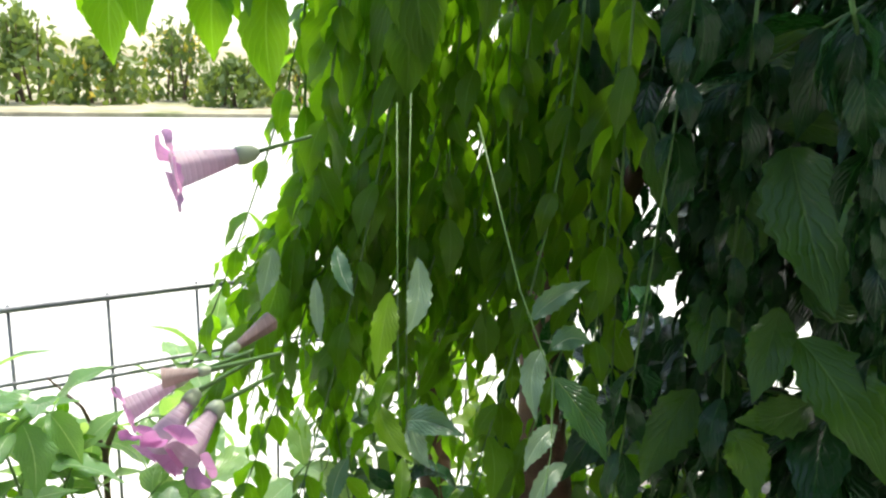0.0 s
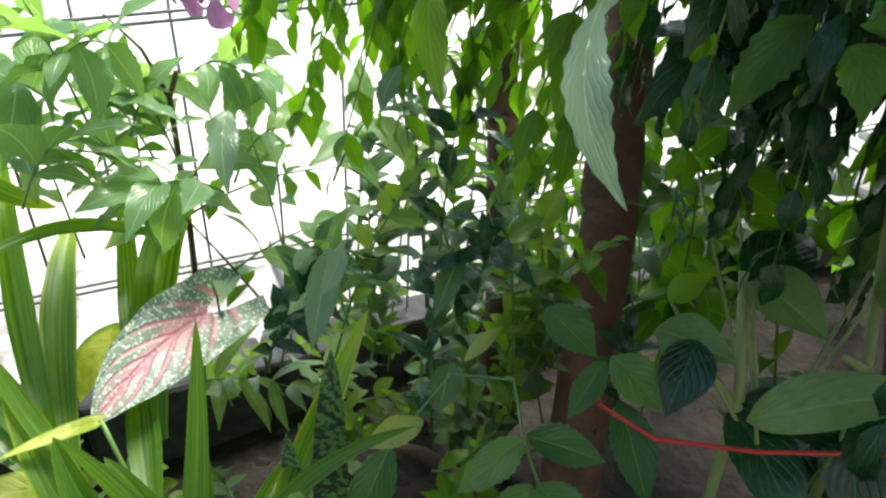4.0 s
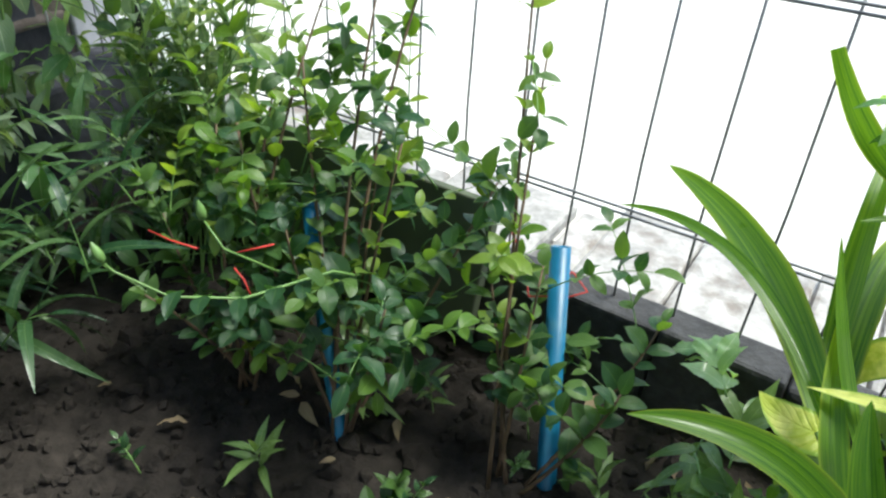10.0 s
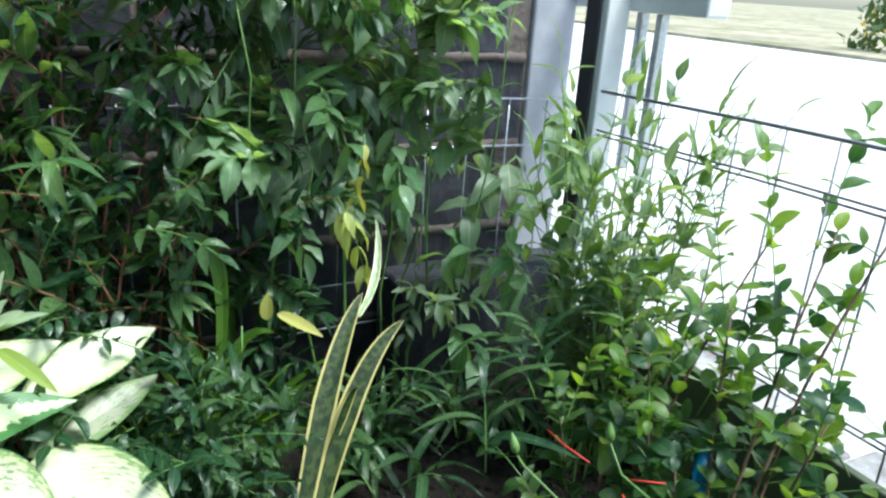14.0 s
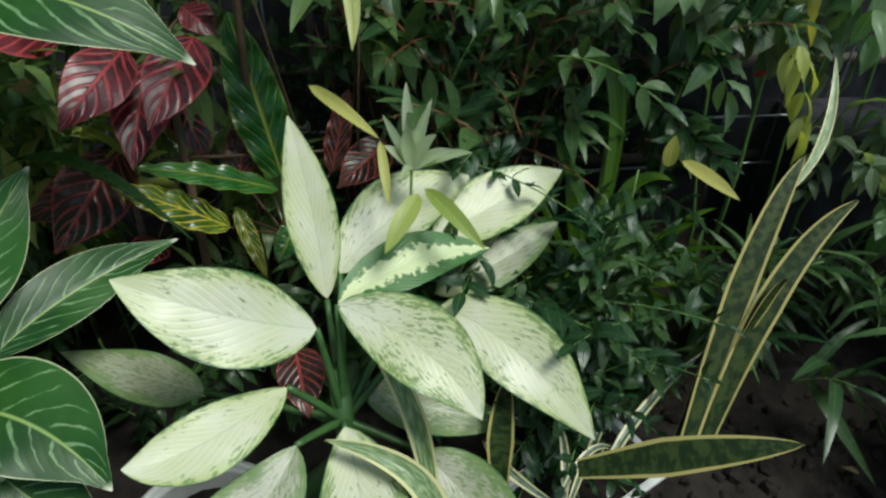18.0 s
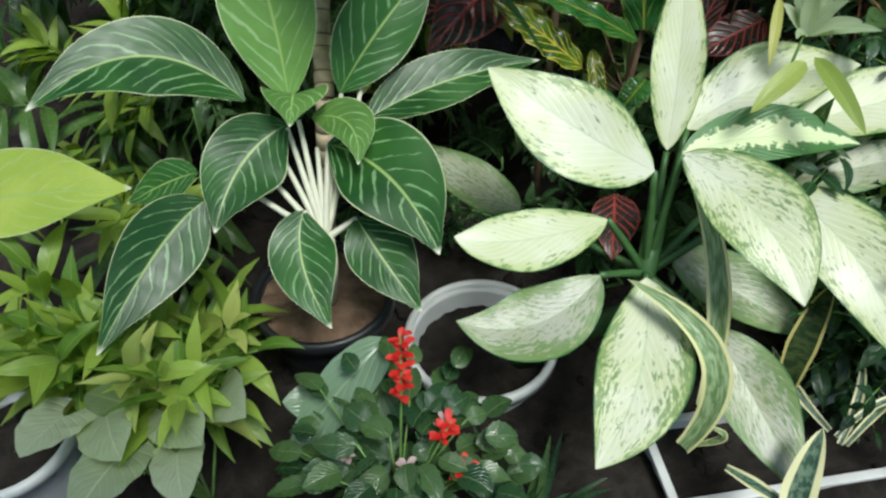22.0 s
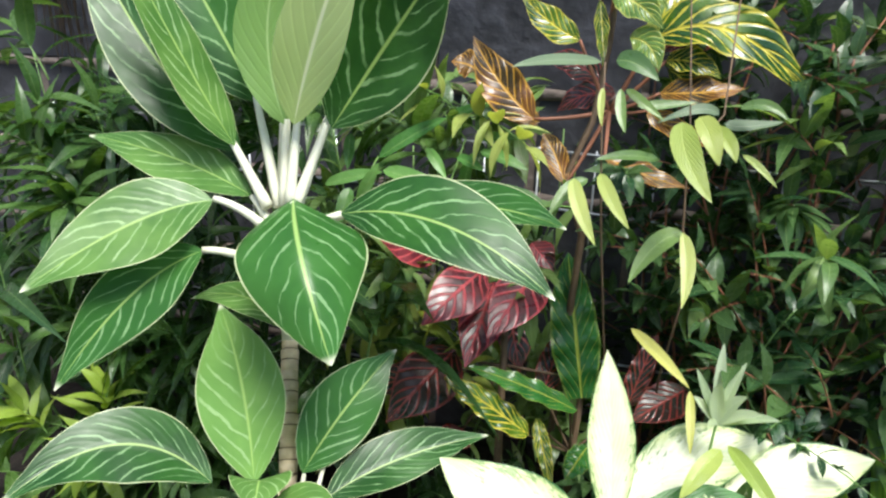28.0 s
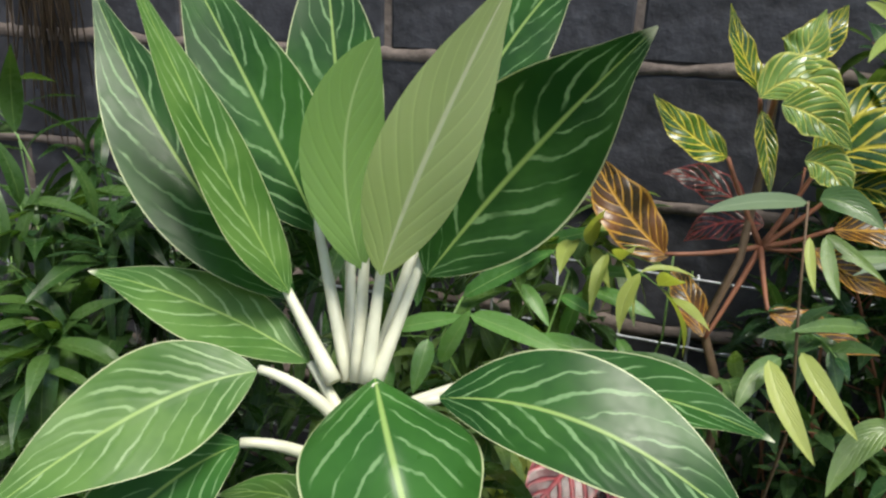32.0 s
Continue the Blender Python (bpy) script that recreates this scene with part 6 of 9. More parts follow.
leaf_via(plant, "snake_two", (0.039, -1.019, 0.166), (-0.026, -1.093, 0.197), (-0.130, -1.171, 0.224), 0.015, (0.216, 0.400, 0.891), **SN)
leaf_via(plant, "snake_two", (0.102, -0.992, 0.153), (0.050, -1.053, 0.174), (0.010, -1.054, 0.166), 0.010, (0.169, 0.381, 0.909), **SN)
leaf_via(plant, "snake_pale", (0.256, -0.902, 0.181), (0.232, -0.905, 0.207), (0.252, -0.902, 0.223), 0.010, (0.056, 0.325, 0.944), **SN)

plant = thing("yellow_green_philodendron", (1.038, -0.648, 0.000), "broad yellow-green leaf on a short plant beside the pot", "plant")
leaf_to(plant, "philodendron", (1.148, -0.774, 0.345), (0.899, -0.845, 0.398), 0.110, 0.10, (-0.472, 0.285, 0.835), outline="point", nl=20, nw=4, wave=0.06, waves=2.0)
stalk_to(plant, "green_stem", (1.063, -0.622, 0.169), (1.135, -0.779, 0.345), 0.0050, 0.0030, (0, 0, -0.006), "petiole")

plant = thing("trumpet_vine_runner", (-0.343, 0.253, 0.100), "low runners of a vine with toothed wet leaves", "vine")
leaf_to(plant, "vine_mid", (-0.313, 0.175, 0.558), (-0.298, 0.118, 0.543), 0.027, 0.10, (0.363, -0.254, 0.896), outline="drip", nl=20, nw=3, teeth=0.05, wave=0.16, waves=1.6, fold=0.22)
leaf_to(plant, "vine_mid", (-0.314, 0.177, 0.560), (-0.286, 0.230, 0.540), 0.029, 0.10, (0.342, -0.320, 0.883), outline="drip", nl=20, nw=3, teeth=0.05, wave=0.16, waves=1.6, fold=0.22)
leaf_to(plant, "vine_mid", (-0.295, 0.176, 0.529), (-0.271, 0.131, 0.513), 0.030, 0.10, (0.319, -0.254, 0.913), outline="drip", nl=20, nw=3, teeth=0.05, wave=0.16, waves=1.6, fold=0.22)
leaf_to(plant, "vine_mid", (-0.294, 0.179, 0.529), (-0.257, 0.202, 0.507), 0.032, 0.10, (0.302, -0.295, 0.906), outline="drip", nl=20, nw=3, teeth=0.05, wave=0.16, waves=1.6, fold=0.22)
leaf_to(plant, "vine_mid", (-0.374, 0.292, 0.546), (-0.324, 0.313, 0.523), 0.039, 0.10, (0.352, -0.390, 0.851), outline="drip", nl=20, nw=3, teeth=0.05, wave=0.16, waves=1.6, fold=0.22)
leaf_to(plant, "vine_mid", (-0.352, 0.292, 0.516), (-0.276, 0.275, 0.478), 0.036, 0.10, (0.355, -0.420, 0.835), outline="drip", nl=20, nw=3, teeth=0.05, wave=0.16, waves=1.6, fold=0.22)
leaf_to(plant, "vine_mid", (-0.374, 0.287, 0.543), (-0.352, 0.242, 0.512), 0.025, 0.10, (0.372, -0.350, 0.860), outline="drip", nl=20, nw=3, teeth=0.05, wave=0.16, waves=1.6, fold=0.22)
leaf_to(plant, "vine_mid", (-0.428, 0.257, 0.567), (-0.378, 0.280, 0.546), 0.038, 0.10, (0.419, -0.356, 0.835), outline="drip", nl=20, nw=3, teeth=0.05, wave=0.16, waves=1.6, fold=0.22)
leaf_to(plant, "vine_mid", (-0.368, 0.096, 0.524), (-0.335, 0.049, 0.461), 0.033, 0.15, (0.382, -0.137, 0.914), outline="drip", nl=20, nw=3, teeth=0.05, wave=0.16, waves=1.6, fold=0.22)
leaf_to(plant, "lime", (-0.383, 0.128, 0.523), (-0.373, 0.075, 0.522), 0.024, 0.15, (0.351, -0.146, 0.925), outline="drip", nl=20, nw=3, teeth=0.05, wave=0.16, waves=1.6, fold=0.22)
leaf_to(plant, "lance", (-0.454, 0.183, 0.503), (-0.420, 0.158, 0.482), 0.028, 0.10, (0.433, -0.229, 0.872), outline="drip", nl=20, nw=3, teeth=0.05, wave=0.16, waves=1.6, fold=0.22)
leaf_to(plant, "lime", (-0.464, 0.202, 0.489), (-0.471, 0.244, 0.515), 0.014, 0.10, (0.375, -0.230, 0.898), outline="drip", nl=20, nw=3, teeth=0.05, wave=0.16, waves=1.6, fold=0.22)
leaf_to(plant, "vine_dusty", (-0.546, 0.101, 0.588), (-0.485, 0.065, 0.527), 0.029, 0.10, (0.541, -0.138, 0.830), outline="drip", nl=20, nw=3, teeth=0.05, wave=0.16, waves=1.6, fold=0.22)
leaf_to(plant, "lance", (-0.507, 0.212, 0.584), (-0.467, 0.170, 0.548), 0.023, 0.10, (0.507, -0.261, 0.822), outline="drip", nl=20, nw=3, teeth=0.05, wave=0.16, waves=1.6, fold=0.22)
tube_part("stem", [Vector(p) - plant.location for p in ((-0.276, 0.189, 0.493), (-0.313, 0.175, 0.558), (-0.365, 0.194, 0.561), (-0.435, 0.175, 0.509), (-0.368, 0.096, 0.524))], 0.0012, 0.0009, "green_stem", plant, 8)

plant = thing("near_vine", (-0.240, 0.120, 0.900), "near hanging shoots of the trumpet vine with long leaves", "vine")
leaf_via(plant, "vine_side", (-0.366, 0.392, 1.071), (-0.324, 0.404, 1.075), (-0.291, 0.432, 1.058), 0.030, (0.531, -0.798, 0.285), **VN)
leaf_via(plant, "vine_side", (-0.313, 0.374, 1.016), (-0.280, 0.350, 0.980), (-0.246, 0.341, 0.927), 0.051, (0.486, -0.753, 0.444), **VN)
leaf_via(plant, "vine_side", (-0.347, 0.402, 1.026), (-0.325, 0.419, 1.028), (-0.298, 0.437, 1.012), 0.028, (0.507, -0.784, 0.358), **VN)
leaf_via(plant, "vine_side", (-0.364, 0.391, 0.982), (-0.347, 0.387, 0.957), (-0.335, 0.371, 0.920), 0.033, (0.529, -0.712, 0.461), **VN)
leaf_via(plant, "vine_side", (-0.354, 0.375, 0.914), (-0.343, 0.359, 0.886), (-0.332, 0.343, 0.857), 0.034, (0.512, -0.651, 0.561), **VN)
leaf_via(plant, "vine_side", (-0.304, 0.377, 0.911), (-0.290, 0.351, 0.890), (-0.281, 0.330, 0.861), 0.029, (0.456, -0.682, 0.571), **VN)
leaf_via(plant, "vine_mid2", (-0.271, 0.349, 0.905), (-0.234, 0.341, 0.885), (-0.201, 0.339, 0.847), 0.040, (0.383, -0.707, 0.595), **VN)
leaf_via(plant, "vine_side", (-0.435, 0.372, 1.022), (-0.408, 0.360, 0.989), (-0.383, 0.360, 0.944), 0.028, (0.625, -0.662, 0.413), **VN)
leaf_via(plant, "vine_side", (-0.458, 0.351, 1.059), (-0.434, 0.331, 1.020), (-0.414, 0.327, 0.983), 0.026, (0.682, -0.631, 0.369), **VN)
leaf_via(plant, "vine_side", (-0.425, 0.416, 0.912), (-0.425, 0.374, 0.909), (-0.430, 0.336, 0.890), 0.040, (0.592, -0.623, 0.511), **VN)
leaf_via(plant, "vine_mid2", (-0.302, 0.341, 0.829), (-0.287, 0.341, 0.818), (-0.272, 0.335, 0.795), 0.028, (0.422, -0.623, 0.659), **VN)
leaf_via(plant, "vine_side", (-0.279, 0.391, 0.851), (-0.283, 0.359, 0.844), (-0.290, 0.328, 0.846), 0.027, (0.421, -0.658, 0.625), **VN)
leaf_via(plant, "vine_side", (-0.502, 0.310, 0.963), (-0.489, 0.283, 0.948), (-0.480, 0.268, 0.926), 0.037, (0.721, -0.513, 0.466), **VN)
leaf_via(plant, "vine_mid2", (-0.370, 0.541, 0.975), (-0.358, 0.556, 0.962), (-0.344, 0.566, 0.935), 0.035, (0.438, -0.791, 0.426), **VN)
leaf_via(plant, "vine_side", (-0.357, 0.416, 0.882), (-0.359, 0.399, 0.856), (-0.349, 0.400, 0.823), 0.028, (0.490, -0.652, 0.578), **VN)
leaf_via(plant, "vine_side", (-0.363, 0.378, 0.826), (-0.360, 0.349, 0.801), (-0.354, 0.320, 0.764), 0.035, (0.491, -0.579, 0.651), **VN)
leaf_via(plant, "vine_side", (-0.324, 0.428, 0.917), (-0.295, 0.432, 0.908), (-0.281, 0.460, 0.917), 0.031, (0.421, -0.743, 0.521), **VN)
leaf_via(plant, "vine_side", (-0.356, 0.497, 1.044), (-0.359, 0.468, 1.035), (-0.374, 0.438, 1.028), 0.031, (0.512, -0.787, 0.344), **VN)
leaf_via(plant, "vine_light", (-0.258, 0.066, 0.972), (-0.249, 0.059, 0.960), (-0.239, 0.052, 0.947), 0.010, (0.859, -0.338, 0.385), **VN)
leaf_via(plant, "vine_light", (-0.245, 0.063, 0.945), (-0.241, 0.056, 0.942), (-0.234, 0.051, 0.936), 0.007, (0.831, -0.330, 0.448), **VN)
leaf_via(plant, "vine_light", (-0.243, 0.056, 0.934), (-0.234, 0.055, 0.928), (-0.221, 0.059, 0.921), 0.009, (0.806, -0.325, 0.495), **VN)
leaf_via(plant, "vine_light", (-0.232, 0.060, 0.917), (-0.224, 0.056, 0.912), (-0.216, 0.051, 0.904), 0.006, (0.768, -0.328, 0.550), **VN)
leaf_via(plant, "vine_light", (-0.225, 0.056, 0.901), (-0.214, 0.051, 0.888), (-0.200, 0.050, 0.873), 0.010, (0.717, -0.305, 0.627), **VN)
leaf_via(plant, "vine_dusty", (-0.276, 0.087, 0.979), (-0.265, 0.082, 0.965), (-0.257, 0.073, 0.954), 0.010, (0.848, -0.390, 0.359), **VN)
leaf_via(plant, "vine_dusty", (-0.283, 0.088, 0.901), (-0.271, 0.092, 0.906), (-0.257, 0.103, 0.903), 0.013, (0.772, -0.378, 0.511), **VN)
leaf_via(plant, "vine_dusty", (-0.283, 0.091, 0.904), (-0.273, 0.088, 0.895), (-0.263, 0.090, 0.888), 0.009, (0.763, -0.360, 0.538), **VN)
leaf_via(plant, "vine_dusty", (-0.185, 0.087, 0.903), (-0.168, 0.075, 0.884), (-0.145, 0.076, 0.865), 0.012, (0.604, -0.424, 0.675), **VN)
leaf_via(plant, "vine_dusty", (-0.238, 0.137, 0.910), (-0.235, 0.125, 0.906), (-0.230, 0.115, 0.898), 0.009, (0.693, -0.496, 0.523), **VN)
leaf_via(plant, "vine_dusty", (-0.223, 0.131, 0.901), (-0.221, 0.118, 0.897), (-0.215, 0.106, 0.884), 0.008, (0.669, -0.489, 0.560), **VN)
leaf_via(plant, "vine_mid", (-0.246, 0.140, 0.928), (-0.231, 0.144, 0.917), (-0.216, 0.146, 0.902), 0.015, (0.675, -0.553, 0.489), **VN)
leaf_via(plant, "vine_dusty", (-0.267, 0.142, 0.947), (-0.266, 0.153, 0.956), (-0.262, 0.170, 0.964), 0.010, (0.747, -0.552, 0.370), **VN)
leaf_via(plant, "vine_dusty", (-0.258, 0.147, 0.935), (-0.256, 0.156, 0.940), (-0.251, 0.164, 0.938), 0.011, (0.716, -0.562, 0.413), **VN)
leaf_via(plant, "vine_dusty", (-0.260, 0.144, 0.935), (-0.254, 0.134, 0.926), (-0.242, 0.129, 0.911), 0.011, (0.728, -0.510, 0.459), **VN)
leaf_via(plant, "vine_dusty", (-0.358, 0.084, 0.965), (-0.346, 0.082, 0.954), (-0.334, 0.084, 0.945), 0.009, (0.880, -0.307, 0.362), **VN)
leaf_via(plant, "vine_dusty", (-0.430, 0.072, 0.948), (-0.420, 0.066, 0.935), (-0.410, 0.059, 0.922), 0.013, (0.898, -0.220, 0.381), **VN)
leaf_via(plant, "vine_dusty", (-0.411, 0.092, 0.932), (-0.398, 0.088, 0.917), (-0.385, 0.086, 0.902), 0.008, (0.864, -0.275, 0.422), **VN)
leaf_via(plant, "vine_dusty", (-0.594, 0.034, 0.706), (-0.566, 0.023, 0.690), (-0.539, 0.020, 0.660), 0.025, (0.759, -0.078, 0.647), **VN)
leaf_via(plant, "vine_dusty", (-0.441, 0.126, 0.790), (-0.430, 0.113, 0.780), (-0.416, 0.105, 0.771), 0.013, (0.742, -0.263, 0.616), **VN)
leaf_via(plant, "vine_dusty", (-0.509, 0.102, 0.614), (-0.494, 0.090, 0.599), (-0.482, 0.073, 0.584), 0.016, (0.641, -0.165, 0.750), **VN)
tube_part("stem", [Vector(p) - plant.location for p in ((-0.306, 0.097, 1.044), (-0.273, 0.081, 0.968), (-0.273, 0.083, 0.901))], 0.00028, 0.00020, "green_stem", plant, 6)
tube_part("stem", [Vector(p) - plant.location for p in ((-0.287, 0.081, 1.041), (-0.248, 0.065, 0.952), (-0.224, 0.057, 0.900))], 0.00025, 0.00017, "green_stem", plant, 6)
tube_part("stem", [Vector(p) - plant.location for p in ((-0.324, 0.144, 1.030), (-0.275, 0.140, 0.959), (-0.246, 0.139, 0.927), (-0.231, 0.129, 0.902), (-0.192, 0.091, 0.897))], 0.00045, 0.00031, "green_stem", plant, 6)

plant = thing("grey_sprig", (0.216, -1.319, 0.337), "upright sprig with narrow grey-green leaves among the crotons", "plant")
leaf_via(plant, "arrow", (0.268, -1.180, 0.534), (0.271, -1.206, 0.580), (0.272, -1.226, 0.617), 0.020, (0.067, 0.649, 0.758), **LN)
leaf_via(plant, "arrow", (0.268, -1.180, 0.534), (0.285, -1.194, 0.566), (0.299, -1.203, 0.590), 0.015, (0.056, 0.640, 0.767), **LN)
leaf_via(plant, "arrow", (0.268, -1.180, 0.534), (0.257, -1.204, 0.570), (0.244, -1.222, 0.598), 0.019, (0.078, 0.642, 0.762), **LN)
leaf_via(plant, "arrow", (0.268, -1.180, 0.534), (0.235, -1.187, 0.545), (0.201, -1.188, 0.548), 0.020, (0.095, 0.624, 0.776), **LN)
leaf_via(plant, "arrow", (0.268, -1.180, 0.534), (0.285, -1.187, 0.551), (0.299, -1.188, 0.560), 0.016, (0.055, 0.630, 0.775), **LN)
leaf_via(plant, "arrow", (0.268, -1.180, 0.534), (0.256, -1.184, 0.559), (0.241, -1.183, 0.575), 0.023, (0.079, 0.632, 0.771), **LN)
leaf_via(plant, "arrow", (0.268, -1.180, 0.534), (0.246, -1.178, 0.552), (0.224, -1.169, 0.563), 0.020, (0.087, 0.626, 0.775), **LN)
leaf_via(plant, "arrow", (0.268, -1.180, 0.534), (0.272, -1.183, 0.565), (0.273, -1.180, 0.588), 0.024, (0.067, 0.636, 0.769), **LN)
leaf_via(plant, "arrow", (0.268, -1.180, 0.534), (0.275, -1.164, 0.544), (0.279, -1.143, 0.547), 0.015, (0.064, 0.620, 0.782), **LN)
stalk_to(plant, "green_stem", (0.290, -1.215, 0.060), (0.269, -1.182, 0.537), 0.0022, 0.0016)

plant = thing("lime_sprig", (0.382, -1.220, 0.000), "slender shrub with pale lime young leaves", "shrub")
leaf_via(plant, "grey", (0.447, -1.247, 0.929), (0.491, -1.201, 0.934), (0.530, -1.165, 0.929), 0.022, (-0.121, 0.806, 0.579), **LN)
leaf_via(plant, "lime", (0.442, -1.239, 0.902), (0.441, -1.223, 0.884), (0.436, -1.207, 0.865), 0.012, (-0.062, 0.786, 0.615), **LN)
leaf_via(plant, "lance", (0.425, -1.266, 0.898), (0.421, -1.248, 0.874), (0.412, -1.233, 0.854), 0.018, (-0.040, 0.785, 0.618), **LN)
leaf_via(plant, "lance", (0.434, -1.273, 0.928), (0.411, -1.269, 0.926), (0.384, -1.261, 0.910), 0.036, (-0.030, 0.816, 0.577), **LN)
leaf_via(plant, "lime", (0.353, -1.277, 0.863), (0.343, -1.237, 0.833), (0.311, -1.200, 0.793), 0.046, (0.038, 0.761, 0.648), **LN)
leaf_via(plant, "lime", (0.320, -1.306, 0.853), (0.301, -1.287, 0.842), (0.289, -1.273, 0.822), 0.028, (0.076, 0.771, 0.632), **LN)
leaf_via(plant, "lime", (0.335, -1.306, 0.865), (0.321, -1.282, 0.848), (0.307, -1.266, 0.818), 0.038, (0.058, 0.775, 0.630), **LN)
leaf_via(plant, "lime", (0.461, -1.200, 0.805), (0.448, -1.173, 0.779), (0.424, -1.148, 0.747), 0.027, (-0.067, 0.714, 0.696), **LN)
leaf_via(plant, "lime", (0.434, -1.221, 0.808), (0.418, -1.197, 0.787), (0.392, -1.174, 0.761), 0.025, (-0.037, 0.726, 0.686), **LN)
leaf_via(plant, "lance", (0.448, -1.224, 0.799), (0.469, -1.202, 0.787), (0.482, -1.179, 0.764), 0.025, (-0.087, 0.725, 0.684), **LN)
leaf_via(plant, "lance", (0.373, -1.277, 0.816), (0.408, -1.256, 0.823), (0.443, -1.233, 0.820), 0.021, (-0.026, 0.759, 0.651), **LN)
leaf_via(plant, "lime", (0.336, -1.261, 0.735), (0.325, -1.231, 0.702), (0.326, -1.196, 0.666), 0.026, (0.051, 0.685, 0.726), **LN)
leaf_via(plant, "lance", (0.335, -1.280, 0.727), (0.366, -1.265, 0.711), (0.390, -1.232, 0.672), 0.039, (0.013, 0.700, 0.714), **LN)
leaf_via(plant, "lance", (0.289, -1.366, 0.867), (0.260, -1.366, 0.873), (0.233, -1.359, 0.858), 0.021, (0.108, 0.792, 0.601), **LN)
leaf_via(plant, "lime", (0.279, -1.350, 0.814), (0.257, -1.342, 0.801), (0.235, -1.331, 0.781), 0.014, (0.108, 0.755, 0.647), **LN)
leaf_via(plant, "grey", (0.313, -1.355, 0.860), (0.339, -1.349, 0.866), (0.384, -1.329, 0.849), 0.021, (0.038, 0.793, 0.608), **LN)
leaf_via(plant, "lime", (0.369, -1.386, 1.065), (0.390, -1.366, 1.059), (0.405, -1.343, 1.040), 0.018, (-0.008, 0.882, 0.471), **LN)
leaf_via(plant, "lime", (0.372, -1.384, 1.062), (0.367, -1.368, 1.044), (0.369, -1.350, 1.025), 0.016, (0.014, 0.876, 0.482), **LN)
leaf_via(plant, "lime", (0.361, -1.390, 1.069), (0.339, -1.395, 1.063), (0.318, -1.395, 1.045), 0.017, (0.041, 0.883, 0.468), **LN)
leaf_via(plant, "lime", (0.306, -1.428, 1.064), (0.315, -1.410, 1.054), (0.323, -1.393, 1.044), 0.016, (0.062, 0.878, 0.475), **LN)
leaf_via(plant, "lance", (0.306, -1.428, 1.064), (0.274, -1.436, 1.058), (0.247, -1.439, 1.040), 0.020, (0.097, 0.876, 0.472), **LN)
leaf_via(plant, "lime", (0.377, -1.386, 1.074), (0.393, -1.385, 1.086), (0.409, -1.382, 1.092), 0.017, (-0.012, 0.893, 0.451), **LN)
leaf_via(plant, "lance", (0.421, -1.288, 0.894), (0.401, -1.279, 0.882), (0.372, -1.271, 0.863), 0.017, (-0.019, 0.794, 0.608), **LN)
leaf_via(plant, "grey", (0.304, -1.376, 0.846), (0.278, -1.383, 0.843), (0.231, -1.401, 0.850), 0.023, (0.089, 0.782, 0.617), **LN)
leaf_via(plant, "lance", (0.407, -1.286, 0.876), (0.377, -1.296, 0.877), (0.339, -1.310, 0.881), 0.018, (0.004, 0.794, 0.608), **LN)
leaf_to(plant, "yellow", (0.381, -1.256, 0.601), (0.304, -1.191, 0.568), 0.023, 0.06, (-0.022, 0.632, 0.775), **LN)
leaf_to(plant, "yellow", (0.303, -1.189, 0.566), (0.295, -1.130, 0.519), 0.016, 0.04, (0.021, 0.584, 0.811), **LN)
leaf_to(plant, "lime", (0.263, -1.146, 0.524), (0.301, -1.089, 0.489), 0.033, 0.10, (0.038, 0.543, 0.839), **LN)
leaf_to(plant, "lime", (0.256, -1.150, 0.528), (0.196, -1.084, 0.493), 0.027, 0.12, (0.093, 0.542, 0.835), **LN)
leaf_to(plant, "yellow", (-0.109, -1.376, 0.401), (-0.114, -1.384, 0.449), 0.033, 0.05, (0.141, 0.722, 0.677), **LN)
leaf_to(plant, "yellow", (-0.126, -1.370, 0.414), (-0.181, -1.285, 0.401), 0.031, 0.08, (0.150, 0.615, 0.774), **LN)
tube_part("stem", [Vector(p) - plant.location for p in ((0.420, -1.420, 0.000), (0.420, -1.400, 0.450), (0.429, -1.232, 0.739), (0.440, -1.245, 0.851), (0.445, -1.258, 0.928))], 0.0018, 0.0010, "brown_stem", plant, 8)
tube_part("stem", [Vector(p) - plant.location for p in ((0.340, -1.420, 0.000), (0.340, -1.400, 0.450), (0.319, -1.275, 0.696), (0.336, -1.271, 0.734), (0.345, -1.301, 0.860), (0.373, -1.386, 1.068))], 0.0018, 0.0009, "brown_stem", plant, 8)
tube_part("stem", [Vector(p) - plant.location for p in ((0.341, -1.290, 0.824), (0.307, -1.357, 0.860), (0.307, -1.429, 1.067))], 0.0016, 0.0010, "brown_stem", plant, 8)

plant = thing("broad_leaf_plant", (-0.289, 0.421, 0.120), "low plant with broad smooth green leaves by the tree foot", "plant")
leaf_to(plant, "lance", (-0.292, 0.371, 0.523), (-0.208, 0.443, 0.611), 0.048, 0.12, (0.199, -0.369, 0.908), outline="point", nl=16, nw=3, wave=0.06, waves=1.5, fold=0.2)
stalk_to(plant, "pale_green_stem", (-0.299, 0.420, 0.450), (-0.288, 0.377, 0.525), 0.0024, 0.0014, (0, 0, -0.006), "petiole")
leaf_to(plant, "lance", (-0.382, 0.430, 0.594), (-0.296, 0.438, 0.583), 0.054, 0.10, (0.263, -0.376, 0.888), outline="point", nl=16, nw=3, wave=0.06, waves=1.5, fold=0.2)
stalk_to(plant, "pale_green_stem", (-0.299, 0.420, 0.450), (-0.378, 0.432, 0.590), 0.0024, 0.0014, (0, 0, -0.006), "petiole")
leaf_to(plant, "vine", (-0.350, 0.357, 0.565), (-0.319, 0.312, 0.521), 0.045, 0.12, (0.316, -0.361, 0.877), outline="point", nl=16, nw=3, wave=0.06, waves=1.5, fold=0.2)
